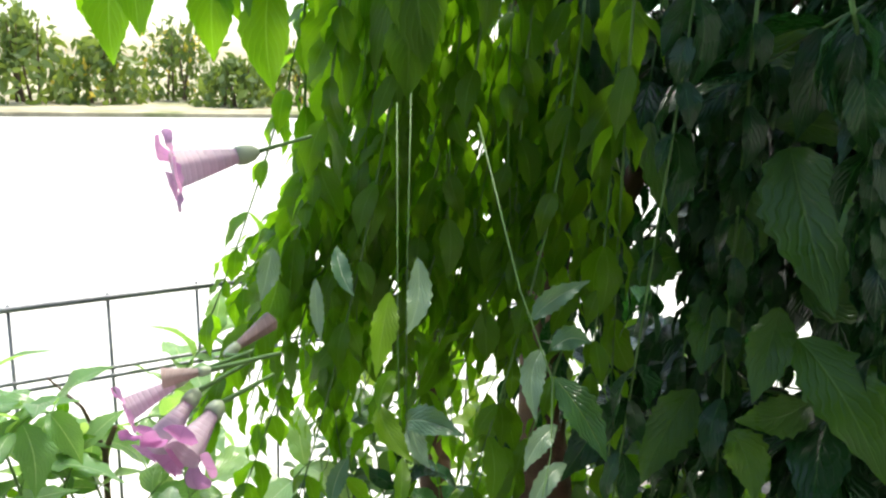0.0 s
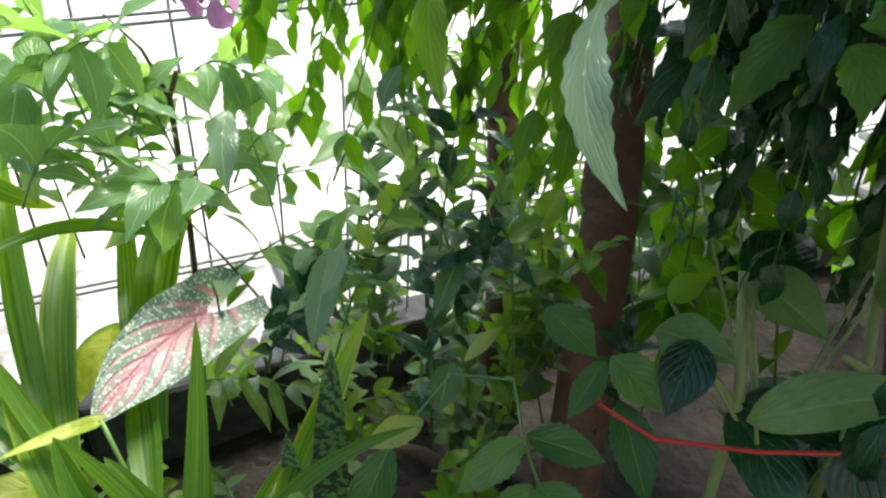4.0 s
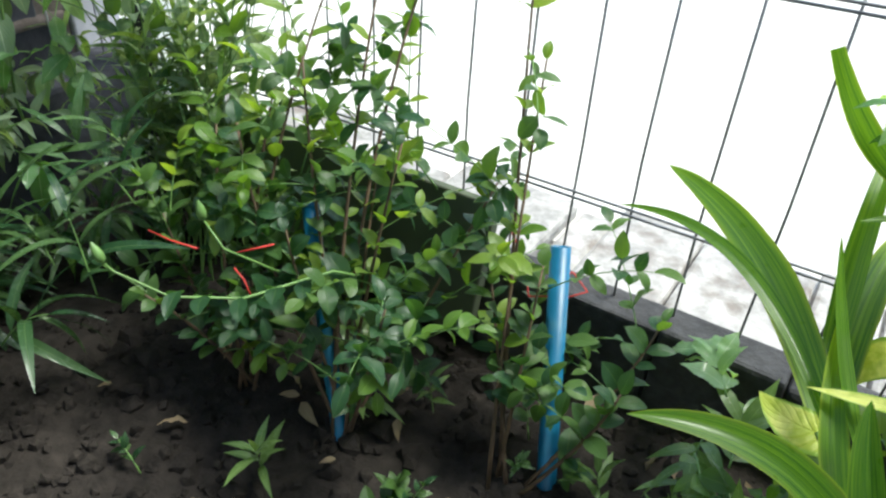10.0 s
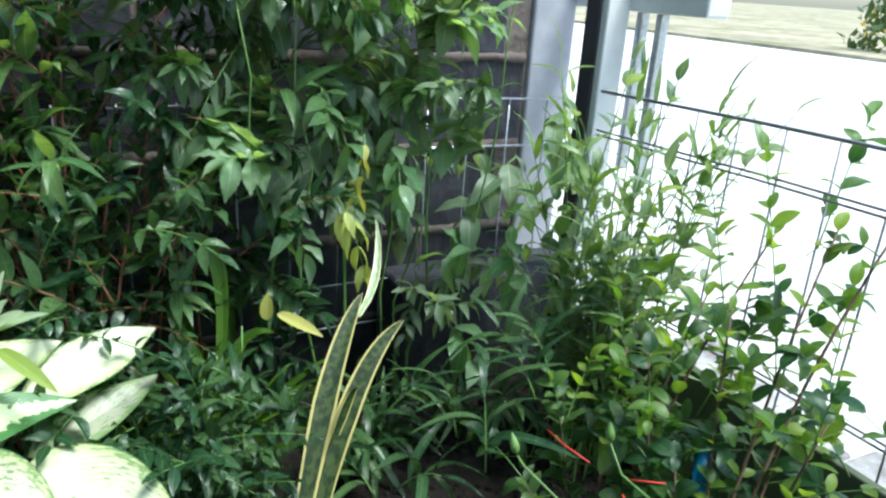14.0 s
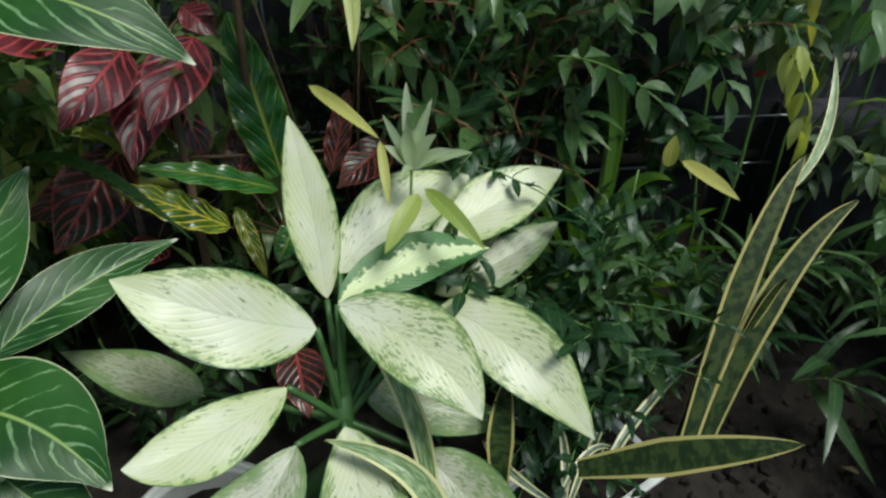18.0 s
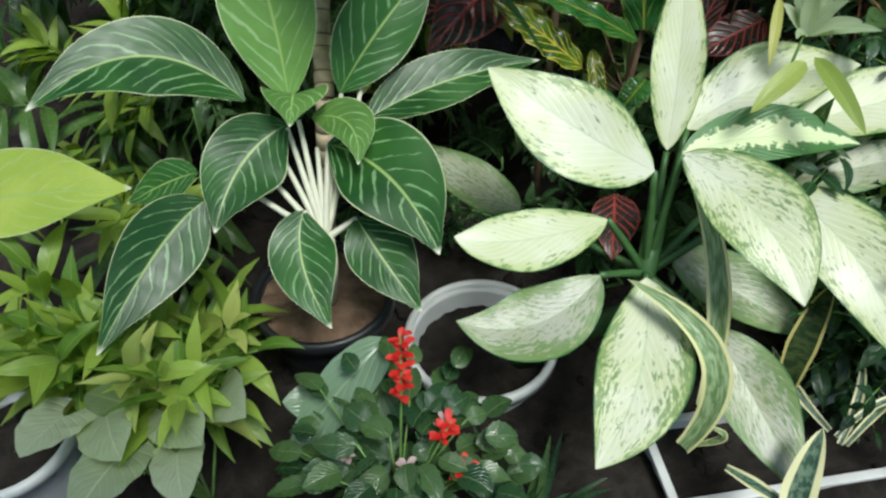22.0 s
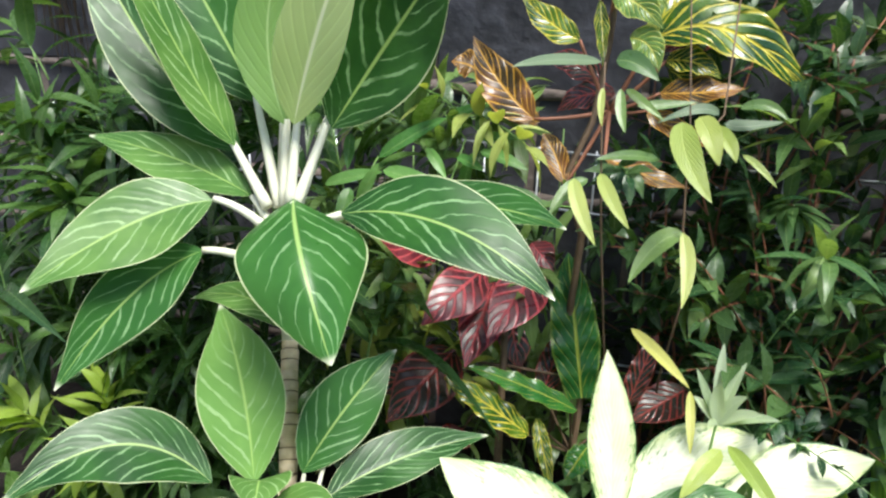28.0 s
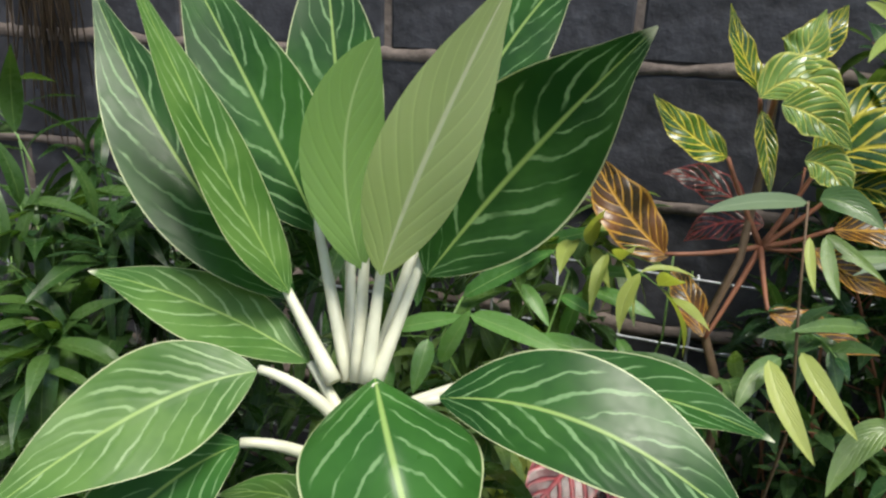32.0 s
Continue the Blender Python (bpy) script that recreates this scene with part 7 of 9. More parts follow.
stalk_to(plant, "pale_green_stem", (-0.299, 0.420, 0.450), (-0.349, 0.356, 0.559), 0.0024, 0.0014, (0, 0, -0.006), "petiole")
leaf_to(plant, "lance", (-0.392, 0.351, 0.545), (-0.327, 0.384, 0.550), 0.045, 0.10, (0.330, -0.381, 0.863), outline="point", nl=16, nw=3, wave=0.06, waves=1.5, fold=0.2)
stalk_to(plant, "pale_green_stem", (-0.299, 0.420, 0.450), (-0.389, 0.355, 0.542), 0.0024, 0.0014, (0, 0, -0.006), "petiole")
leaf_to(plant, "vine_light", (-0.464, 0.472, 0.636), (-0.416, 0.497, 0.619), 0.050, 0.10, (0.388, -0.470, 0.793), outline="point", nl=16, nw=3, wave=0.06, waves=1.5, fold=0.2)
stalk_to(plant, "pale_green_stem", (-0.299, 0.420, 0.450), (-0.463, 0.475, 0.632), 0.0024, 0.0014, (0, 0, -0.006), "petiole")
leaf_to(plant, "lance", (-0.315, 0.498, 0.622), (-0.252, 0.496, 0.600), 0.042, 0.10, (0.260, -0.510, 0.820), outline="point", nl=16, nw=3, wave=0.06, waves=1.5, fold=0.2)
stalk_to(plant, "pale_green_stem", (-0.299, 0.420, 0.450), (-0.312, 0.500, 0.617), 0.0024, 0.0014, (0, 0, -0.006), "petiole")
leaf_to(plant, "vine_light", (-0.422, 0.388, 0.543), (-0.419, 0.428, 0.568), 0.027, 0.10, (0.368, -0.398, 0.841), outline="point", nl=16, nw=3, wave=0.06, waves=1.5, fold=0.2)
stalk_to(plant, "pale_green_stem", (-0.299, 0.420, 0.450), (-0.423, 0.392, 0.541), 0.0024, 0.0014, (0, 0, -0.006), "petiole")
leaf_to(plant, "lance", (-0.369, 0.584, 0.614), (-0.343, 0.514, 0.598), 0.032, 0.10, (0.304, -0.515, 0.801), outline="point", nl=16, nw=3, wave=0.06, waves=1.5, fold=0.2)
stalk_to(plant, "pale_green_stem", (-0.299, 0.420, 0.450), (-0.369, 0.582, 0.610), 0.0024, 0.0014, (0, 0, -0.006), "petiole")
leaf_to(plant, "vine_light", (-0.511, 0.459, 0.640), (-0.509, 0.493, 0.665), 0.035, 0.10, (0.444, -0.454, 0.772), outline="point", nl=16, nw=3, wave=0.06, waves=1.5, fold=0.2)
stalk_to(plant, "pale_green_stem", (-0.299, 0.420, 0.450), (-0.513, 0.463, 0.638), 0.0024, 0.0014, (0, 0, -0.006), "petiole")

plant = thing("lance_sprig", (0.734, -1.375, 0.000), "slender plant with feathered pale green lance leaves", "shrub")
leaf_to(plant, "bright_lance", (0.757, -1.321, 0.771), (0.663, -1.347, 0.831), 0.034, 0.10, (-0.177, 0.680, 0.711), outline="lance", nl=12, nw=2, wave=0.06, waves=1.2, fold=0.3)
leaf_to(plant, "bright_lance", (0.827, -1.287, 0.733), (0.742, -1.299, 0.757), 0.030, 0.10, (-0.236, 0.627, 0.742), outline="lance", nl=12, nw=2, wave=0.06, waves=1.2, fold=0.3)
leaf_to(plant, "bright_lance", (0.742, -1.300, 0.760), (0.633, -1.283, 0.740), 0.036, 0.10, (-0.158, 0.647, 0.746), outline="lance", nl=12, nw=2, wave=0.06, waves=1.2, fold=0.3)
leaf_to(plant, "bright_lance", (0.775, -1.262, 0.741), (0.777, -1.225, 0.696), 0.031, 0.10, (-0.235, 0.600, 0.765), outline="lance", nl=12, nw=2, wave=0.06, waves=1.2, fold=0.3)
leaf_to(plant, "bright_lance", (0.760, -1.259, 0.718), (0.732, -1.266, 0.780), 0.028, 0.10, (-0.212, 0.628, 0.749), outline="lance", nl=12, nw=2, wave=0.06, waves=1.2, fold=0.3)
leaf_to(plant, "bright_lance", (0.700, -1.363, 0.781), (0.662, -1.341, 0.744), 0.024, 0.10, (-0.145, 0.669, 0.729), outline="lance", nl=12, nw=2, wave=0.06, waves=1.2, fold=0.3)
leaf_to(plant, "bright_lance", (0.657, -1.373, 0.770), (0.613, -1.360, 0.756), 0.024, 0.10, (-0.105, 0.678, 0.728), outline="lance", nl=12, nw=2, wave=0.06, waves=1.2, fold=0.3)
leaf_to(plant, "bright_lance", (0.626, -1.385, 0.778), (0.553, -1.379, 0.759), 0.029, 0.10, (-0.066, 0.687, 0.723), outline="lance", nl=12, nw=2, wave=0.06, waves=1.2, fold=0.3)
leaf_to(plant, "bright_lance", (0.641, -1.406, 0.791), (0.567, -1.409, 0.796), 0.023, 0.10, (-0.078, 0.703, 0.707), outline="lance", nl=12, nw=2, wave=0.06, waves=1.2, fold=0.3)
leaf_to(plant, "bright_lance", (0.679, -1.351, 0.723), (0.584, -1.354, 0.710), 0.035, 0.10, (-0.100, 0.651, 0.752), outline="lance", nl=12, nw=2, wave=0.06, waves=1.2, fold=0.3)
leaf_to(plant, "bright_lance", (0.651, -1.380, 0.717), (0.635, -1.382, 0.777), 0.027, 0.10, (-0.109, 0.672, 0.733), outline="lance", nl=12, nw=2, wave=0.06, waves=1.2, fold=0.3)
leaf_to(plant, "bright_lance", (0.590, -1.380, 0.727), (0.564, -1.357, 0.698), 0.023, 0.10, (-0.054, 0.657, 0.752), outline="lance", nl=12, nw=2, wave=0.06, waves=1.2, fold=0.3)
leaf_to(plant, "bright_lance", (0.826, -1.371, 0.790), (0.816, -1.338, 0.743), 0.025, 0.10, (-0.254, 0.646, 0.720), outline="lance", nl=12, nw=2, wave=0.06, waves=1.2, fold=0.3)
leaf_to(plant, "bright_lance", (0.837, -1.312, 0.682), (0.835, -1.274, 0.632), 0.027, 0.10, (-0.257, 0.574, 0.778), outline="lance", nl=12, nw=2, wave=0.06, waves=1.2, fold=0.3)
leaf_to(plant, "bright_lance", (0.688, -1.422, 0.816), (0.621, -1.428, 0.838), 0.024, 0.10, (-0.120, 0.717, 0.686), outline="lance", nl=12, nw=2, wave=0.06, waves=1.2, fold=0.3)
tube_part("stem", [Vector(p) - plant.location for p in ((0.734, -1.375, 0.000), (0.728, -1.344, 0.611), (0.769, -1.283, 0.734), (0.754, -1.312, 0.775))], 0.0022, 0.0012, "green_stem", plant, 8)
tube_part("stem", [Vector(p) - plant.location for p in ((0.728, -1.344, 0.611), (0.668, -1.364, 0.720), (0.654, -1.402, 0.790), (0.696, -1.422, 0.823))], 0.0020, 0.0010, "green_stem", plant, 8)
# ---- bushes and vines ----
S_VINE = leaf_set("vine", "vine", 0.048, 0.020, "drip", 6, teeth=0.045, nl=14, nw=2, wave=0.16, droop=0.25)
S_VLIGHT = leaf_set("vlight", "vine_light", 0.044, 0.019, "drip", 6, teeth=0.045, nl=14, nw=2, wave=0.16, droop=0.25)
S_DUSTY = leaf_set("dusty", "vine_dusty", 0.050, 0.021, "drip", 4, teeth=0.045, nl=14, nw=2, wave=0.16, droop=0.25)
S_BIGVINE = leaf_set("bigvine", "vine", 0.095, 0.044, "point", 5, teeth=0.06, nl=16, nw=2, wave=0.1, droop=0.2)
S_ROSE = leaf_set("rose", "rose", 0.043, 0.025, "oval", 6, nl=8, nw=2, wave=0.05)
S_BACKLIT = leaf_set("young", "rose_light", 0.040, 0.023, "oval", 4, nl=8, nw=2, wave=0.05)
S_DARKSPEAR = leaf_set("darkspear", "shrub", 0.105, 0.022, "lance", 4, nl=10, wave=0.05, droop=0.35)
S_SHRUB = leaf_set("shrub", "shrub", 0.052, 0.020, "point", 5, nl=8, wave=0.04)
S_LANCE = leaf_set("lance", "lance", 0.080, 0.021, "point", 6, nl=9, wave=0.05, droop=0.3)
S_LIME = leaf_set("lime", "lime", 0.078, 0.024, "point", 5, nl=9, nw=2, wave=0.06)
S_HANG = leaf_set("hang", "hanging", 0.125, 0.026, "point", 6, nl=11, nw=2, wave=0.06, droop=0.4)
S_FRESH = leaf_set("fresh", "fresh", 0.075, 0.022, "point", 5, nl=9, nw=2, wave=0.08)
S_GREY = leaf_set("grey", "grey", 0.065, 0.024, "point", 5, nl=9, nw=2, wave=0.08, droop=0.2)
S_HEART = leaf_set("heart", "grey", 0.075, 0.042, "egg", 4, nl=10, nw=2, wave=0.08, droop=0.25)
S_YELLOW = leaf_set("yellow", "yellow", 0.045, 0.017, "point", 3, nl=8, wave=0.06)
S_FINE = leaf_set("fine", "shrub", 0.034, 0.013, "point", 4, nl=6, wave=0.03)
S_SPEAR = leaf_set("spear", "lance", 0.10, 0.020, "lance", 5, nl=10, wave=0.05, droop=0.35)
S_GLOSS = leaf_set("gloss", "gloss", 0.070, 0.032, "drip", 6, teeth=0.05, nl=18, nw=2, wave=0.16, droop=0.25)
S_DRY = leaf_set("dry", "dry", 0.05, 0.02, "point", 4, nl=8, nw=2, wave=0.2)

# the tree under the vine
tree = thing("tree", (-0.37, 0.29, 0.08), "leaning reddish brown tree trunk wrapped in vine", "tree")


def limb(points, r0, r1, name="trunk", mat="bark", sides=14):
    o = tree.location
    pts = [Vector(p) - o for p in points]
    fine = []
    for i in range(len(pts) - 1):
        for k in range(6):
            fine.append(pts[i].lerp(pts[i + 1], k / 6))
    fine.append(pts[-1])
    vs, fs = tube(fine, r0, r1, sides)
    vs = [v + Vector((noise.noise(v * 22), noise.noise(v * 22 + Vector((3, 0, 0))), noise.noise(v * 16))) * r0 * 0.22 for v in vs]
    piece(name, mesh_of(name, vs, fs, mat), tree)


limb([(-0.33, 0.27, 0.02), (-0.40, 0.31, 0.20), (-0.456, 0.347, 0.337), (-0.566, 0.418, 0.54), (-0.648, 0.460, 0.70), (-0.71, 0.50, 0.95), (-0.74, 0.55, 1.4), (-0.80, 0.65, 2.1)], 0.035, 0.023)
limb([(-0.60, 0.33, 0.05), (-0.70, 0.37, 0.40), (-0.80, 0.397, 0.62), (-0.86, 0.40, 1.1), (-0.9, 0.45, 1.9)], 0.024, 0.016, "second_trunk")
limb([(-0.27, 0.60, 0.05), (-0.315, 0.617, 0.444), (-0.408, 0.653, 0.61), (-0.50, 0.7, 1.2), (-0.6, 0.8, 2.0)], 0.017, 0.012, "thin_trunk")
limb([(-0.42, 0.31, 0.22), (-0.47, 0.24, 0.27), (-0.52, 0.19, 0.30), (-0.60, 0.17, 0.24)], 0.012, 0.006, "root")
limb([(-0.42, 0.30, 0.18), (-0.50, 0.22, 0.22), (-0.56, 0.14, 0.16)], 0.010, 0.005, "root")
limb([(-0.66, 0.47, 0.75), (-0.50, 0.45, 1.0), (-0.30, 0.50, 1.25)], 0.014, 0.008, "branch")
limb([(-0.72, 0.5, 1.0), (-0.6, 0.3, 1.25), (-0.45, 0.1, 1.45)], 0.014, 0.007, "branch")

# view-free frame for the vine's curtain: a across it, d away from the path, z up
A_DIR, D_DIR = Vector((0.5, 0.866, 0)), Vector((-0.866, 0.5, 0))


def curtain(a, d, z):
    return A_DIR * a + D_DIR * d + Vector((0, 0, z))


vine = Plant("trumpet_vine", (0, 0, 0), "dense hanging trumpet vine with toothed green leaves", "vine", seed=5, cap=300)
rng = random.Random(21)
for k in range(104):
    a = rng.uniform(-0.16, 0.62)
    d = rng.uniform(0.36, 0.80) if a > 0.02 else rng.uniform(0.5, 0.72)
    top = rng.uniform(1.08, 1.34)
    low = rng.uniform(0.66, 0.98) if a < 0.20 else rng.uniform(0.50, 0.95)
    p, q = curtain(a, d, top), curtain(a + rng.uniform(-.06, .06), d + rng.uniform(-.05, .05), low)
    # brighter leaf copies towards the street, darker ones further in, as light would fall
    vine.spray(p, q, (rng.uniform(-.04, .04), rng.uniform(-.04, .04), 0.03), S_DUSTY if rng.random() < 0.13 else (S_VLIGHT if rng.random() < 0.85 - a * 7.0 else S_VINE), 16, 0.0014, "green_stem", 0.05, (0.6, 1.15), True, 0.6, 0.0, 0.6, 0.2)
for k in range(125):
    a, d = rng.uniform(0.16, 0.85), rng.uniform(0.40, 1.0)
    p = curtain(a, d, rng.uniform(0.72, 1.4))
    q = p + Vector((rng.uniform(-.16, .16), rng.uniform(-.16, .16), rng.uniform(-.22, .02)))
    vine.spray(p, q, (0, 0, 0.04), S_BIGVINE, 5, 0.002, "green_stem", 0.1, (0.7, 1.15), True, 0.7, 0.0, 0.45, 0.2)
for k in range(44):
    a, d = rng.uniform(-0.22, 0.02), rng.uniform(0.48, 0.66)
    p = curtain(a + 0.05, d, rng.uniform(0.95, 1.22))
    q = curtain(a - rng.uniform(0, .05), d + rng.uniform(-.05, .05), rng.uniform(0.68, 0.88))
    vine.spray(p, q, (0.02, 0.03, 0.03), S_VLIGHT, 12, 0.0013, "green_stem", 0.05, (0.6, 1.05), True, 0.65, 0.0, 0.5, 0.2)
# the roof of leaves above, mostly out of view, added to shade the curtain
for k in range(150):
    a, d = rng.uniform(0.12, 1.1), rng.uniform(-0.45, 1.2)
    p = curtain(a, d, rng.uniform(1.42, 1.95))
    q = p + Vector((rng.uniform(-.25, .25), rng.uniform(-.25, .25), rng.uniform(-.12, .1)))
    vine.spray(p, q, (0, 0, 0.04), S_BIGVINE, 6, 0.002, "green_stem", 0.1, (1.0, 1.7), True, 0.7, 0.0, 0.3, 0.2)
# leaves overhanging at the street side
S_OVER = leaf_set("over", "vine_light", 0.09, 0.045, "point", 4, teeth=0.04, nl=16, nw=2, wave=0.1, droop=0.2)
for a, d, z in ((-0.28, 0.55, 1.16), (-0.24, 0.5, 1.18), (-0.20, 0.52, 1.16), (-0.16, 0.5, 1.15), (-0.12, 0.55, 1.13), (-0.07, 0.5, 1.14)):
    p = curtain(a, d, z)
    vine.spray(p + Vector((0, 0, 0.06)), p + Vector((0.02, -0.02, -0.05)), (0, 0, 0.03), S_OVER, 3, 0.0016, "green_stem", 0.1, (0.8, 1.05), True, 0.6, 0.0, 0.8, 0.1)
vine.done()

# finer bush below the curtain, against the fence
under = Plant("fence_bush", (0, 0, 0), "loose leafy bush growing through the wire fence", "shrub", seed=9, cap=300)
for k in range(46):
    a, d = rng.uniform(-0.22, 0.26), rng.uniform(0.58, 0.92)
    p = curtain(a + rng.uniform(-.1, .1), d, rng.uniform(0.15, 0.35))
    q = curtain(a, d + rng.uniform(-.12, .05), rng.uniform(0.45, 0.72))
    under.spray(p, q, (rng.uniform(-.05, .05), rng.uniform(-.05, .05), 0.05), rng.choice((S_BACKLIT, S_VLIGHT, S_VINE, S_ROSE)), 9, 0.0018, "green_stem", 0.2, (0.7, 1.25), True, 0.8, 0.1, 0.1, 0.2)
under.stem([(-0.80, -0.02, 0.2), (-0.82, -0.005, 0.45), (-0.822, -0.001, 0.628), (-0.815, 0.01, 0.66)], 0.005, 0.003, "brown_stem", "branch")
under.stem([(-0.822, -0.001, 0.628), (-0.835, -0.02, 0.68), (-0.835, -0.05, 0.72)], 0.003, 0.001, "brown_stem", "branch")
for k in range(9):
    p = Vector((-0.80 + rng.uniform(-.05, .1), -0.04 + rng.uniform(-.14, .12), rng.uniform(0.55, 0.68)))
    q = p + Vector((rng.uniform(-.08, .14), rng.uniform(-.12, .08), rng.uniform(0.0, 0.12)))
    under.spray(p, q, (0, 0, 0.03), S_GLOSS, 4, 0.0015, "green_stem", 0.2, (0.8, 1.3), True, 0.8, 0.0, 0.3, 0.1)
under.done()

# pale-stemmed dumb cane at the tree's foot
pale = thing("pale_stem_plant", (-0.30, 0.42, 0.1), "plant with thick pale jointed stems and drooping green leaves", "plant")
for pts, r in (([(-0.29, 0.39, 0.12), (-0.328, 0.404, 0.501), (-0.382, 0.423, 0.597)], 0.006), ([(-0.26, 0.49, 0.12), (-0.293, 0.505, 0.523), (-0.354, 0.534, 0.66)], 0.006), ([(-0.328, 0.404, 0.49), (-0.37, 0.37, 0.54)], 0.005), ([(-0.293, 0.505, 0.53), (-0.28, 0.44, 0.58)], 0.005)):
    tube_part("stem", [Vector(p) - pale.location for p in pts], r, r * 0.7, "pale_green_stem", pale, 8)
for b, t, w in (((-0.328, 0.404, 0.50), (-0.23, 0.47, 0.50), 0.05), ((-0.33, 0.40, 0.49), (-0.22, 0.40, 0.43), 0.06), ((-0.293, 0.505, 0.52), (-0.20, 0.56, 0.47), 0.07), ((-0.30, 0.50, 0.50), (-0.21, 0.46, 0.40), 0.07), ((-0.37, 0.42, 0.59), (-0.40, 0.52, 0.60), 0.06), ((-0.354, 0.534, 0.64), (-0.36, 0.65, 0.62), 0.07)):
    leaf_to(pale, "vine", b, t, w, 0.2, (0.2, -0.2, 1), outline="point", nl=14, nw=3, wave=0.05)

# ---- roses ----
def rose(at, stems, seed, label, leaves=10):
    p = Plant("rose_bush", at, label, "rose bush", "rose bushes", seed=seed, cap=220)
    o = Vector(at)
    for tip, bow, side in stems:
        # upper shoots take the backlit leaf colour, lower ones the darker leaf
        young = S_BACKLIT if tip[2] > 0.45 else S_ROSE
        pts = p.spray((p.rng.uniform(-.02, .02), p.rng.uniform(-.02, .02), 0), Vector(tip) - o, bow, young, int(leaves * 0.7), 0.0035, "brown_stem" if side else "green_stem", 0.35, (0.7, 1.25), True, 0.85, 0.1, 0.05, 0.2)
        for _ in range(side):
            a = pts[p.rng.randint(3, 8)]
            b = a + Vector((p.rng.uniform(-.16, .16), p.rng.uniform(-.16, .16), p.rng.uniform(-.05, .12)))
            p.spray(a, b, (0, 0, 0.03), S_BACKLIT if p.rng.random() < 0.3 else S_ROSE, 4, 0.0012, "green_stem", 0.25, (0.6, 1.1), True, 0.85, 0.1, 0.1, 0.2)
    return p


r1 = rose((-0.567, -0.475, 0.03), [((-0.891, -0.678, 0.735), (0.06, 0.02, 0.02), 3), ((-0.80, -0.60, 0.58), (0.03, 0, 0), 4), ((-0.62, -0.36, 0.26), (0, 0.04, 0.05), 1), ((-0.76, -0.36, 0.28), (0, 0.04, 0.05), 2), ((-0.70, -0.52, 0.34), (0.05, 0.02, 0.02), 4), ((-0.70, -0.60, 0.30), (0, 0, 0.04), 2)], 31, "tall rose bush tied to a blue pipe", 9)
r1.done()
r2 = rose((-0.51, -0.729, 0.03), [((-0.944, -0.821, 0.799), (0.10, -0.02, 0.05), 4), ((-0.80, -0.867, 0.666), (0.04, 0, 0.05), 5), ((-0.66, -0.90, 0.55), (0.03, 0, 0.04), 5), ((-0.62, -0.70, 0.50), (0.04, 0.02, 0.04), 6), ((-0.74, -0.62, 0.42), (0.02, 0.03, 0.05), 6), ((-0.60, -0.98, 0.45), (0.04, -0.02, 0.05), 6), ((-0.48, -0.62, 0.36), (0.03, 0.03, 0.05), 5), ((-0.70, -0.80, 0.40), (0, 0, 0.06), 6), ((-0.55, -0.85, 0.36), (0.03, 0, 0.06), 5)], 32, "sprawling rose bush with oval leaves tied with red string", 10)
o = Vector((-0.51, -0.729, 0.03))
bud_path = [Vector(q) - o for q in ((-0.52, -0.70, 0.35), (-0.496, -0.713, 0.365), (-0.394, -0.764, 0.362), (-0.332, -0.814, 0.38), (-0.301, -0.861, 0.413), (-0.299, -0.872, 0.42))]
r2.stem(bud_path, 0.0022, 0.0014)
r2.stem([Vector(q) - o for q in ((-0.45, -0.76, 0.37), (-0.407, -0.803, 0.41), (-0.405, -0.828, 0.440))], 0.0016, 0.0014)
for at, way in (((-0.299, -0.874, 0.421), (0.05, -0.5, 0.9)), ((-0.405, -0.829, 0.441), (0, -0.2, 1)), ((-0.955, -0.835, 0.81), (-0.3, 0, 1)), ((-0.90, -0.80, 0.74), (0, 0, 1))):
    prof = [(0.0015, 0), (0.005, 0.003), (0.0062, 0.010), (0.0045, 0.018), (0.0012, 0.026)]
    piece("bud", mesh_of("bud", *lathe(prof, 10), "green_stem"), r2.ob, aim(Vector(at) - o, way) @ pose(0, 0, 0, 0, 90, 0), "closed green rose bud")
for i, q in enumerate(((-0.36, -0.79, 0.375), (-0.39, -0.765, 0.365), (-0.34, -0.81, 0.385), (-0.43, -0.745, 0.365), (-0.46, -0.73, 0.365))):
    for sgn in (-1, 1):
        r2.leaf(S_ROSE, Vector(q) - o, (0.5 * sgn + 0.2, 0.5 * sgn, -0.2 + 0.3 * sgn), (0, 0, 1), 0.95, 10)
r2.done()
r3 = rose((-0.50, -0.92, 0.03), [((-0.62, -1.05, 0.42), (0.03, 0, 0.05), 6), ((-0.48, -1.02, 0.34), (0.03, 0, 0.05), 5), ((-0.40, -0.98, 0.26), (0, 0, 0.04), 4), ((-0.72, -1.0, 0.52), (0.04, 0, 0.04), 6), ((-0.58, -0.86, 0.30), (0, 0, 0.04), 5), ((-0.82, -0.98, 0.62), (0.05, 0, 0.06), 5)], 33, "dense low rose bush in the corner of the bed", 10)
r3.done()
weed = Plant("ground_weeds", (-0.48, -0.55, 0.03), "small green weeds sprouting from the soil", "weeds", seed=41, cap=200)
for k in range(26):
    p = Vector((rng.uniform(-.25, .22), rng.uniform(-.40, .34), 0.02))
    weed.spray(p, p + Vector((rng.uniform(-.05, .05), rng.uniform(-.05, .05), rng.uniform(.03, .09))), (0, 0, 0.01), rng.choice((S_ROSE, S_FINE, S_LANCE)), 4, 0.0012, "green_stem", 0.3, (0.5, 0.9), True, 0.8, 0.1, 0.1, 0.1)
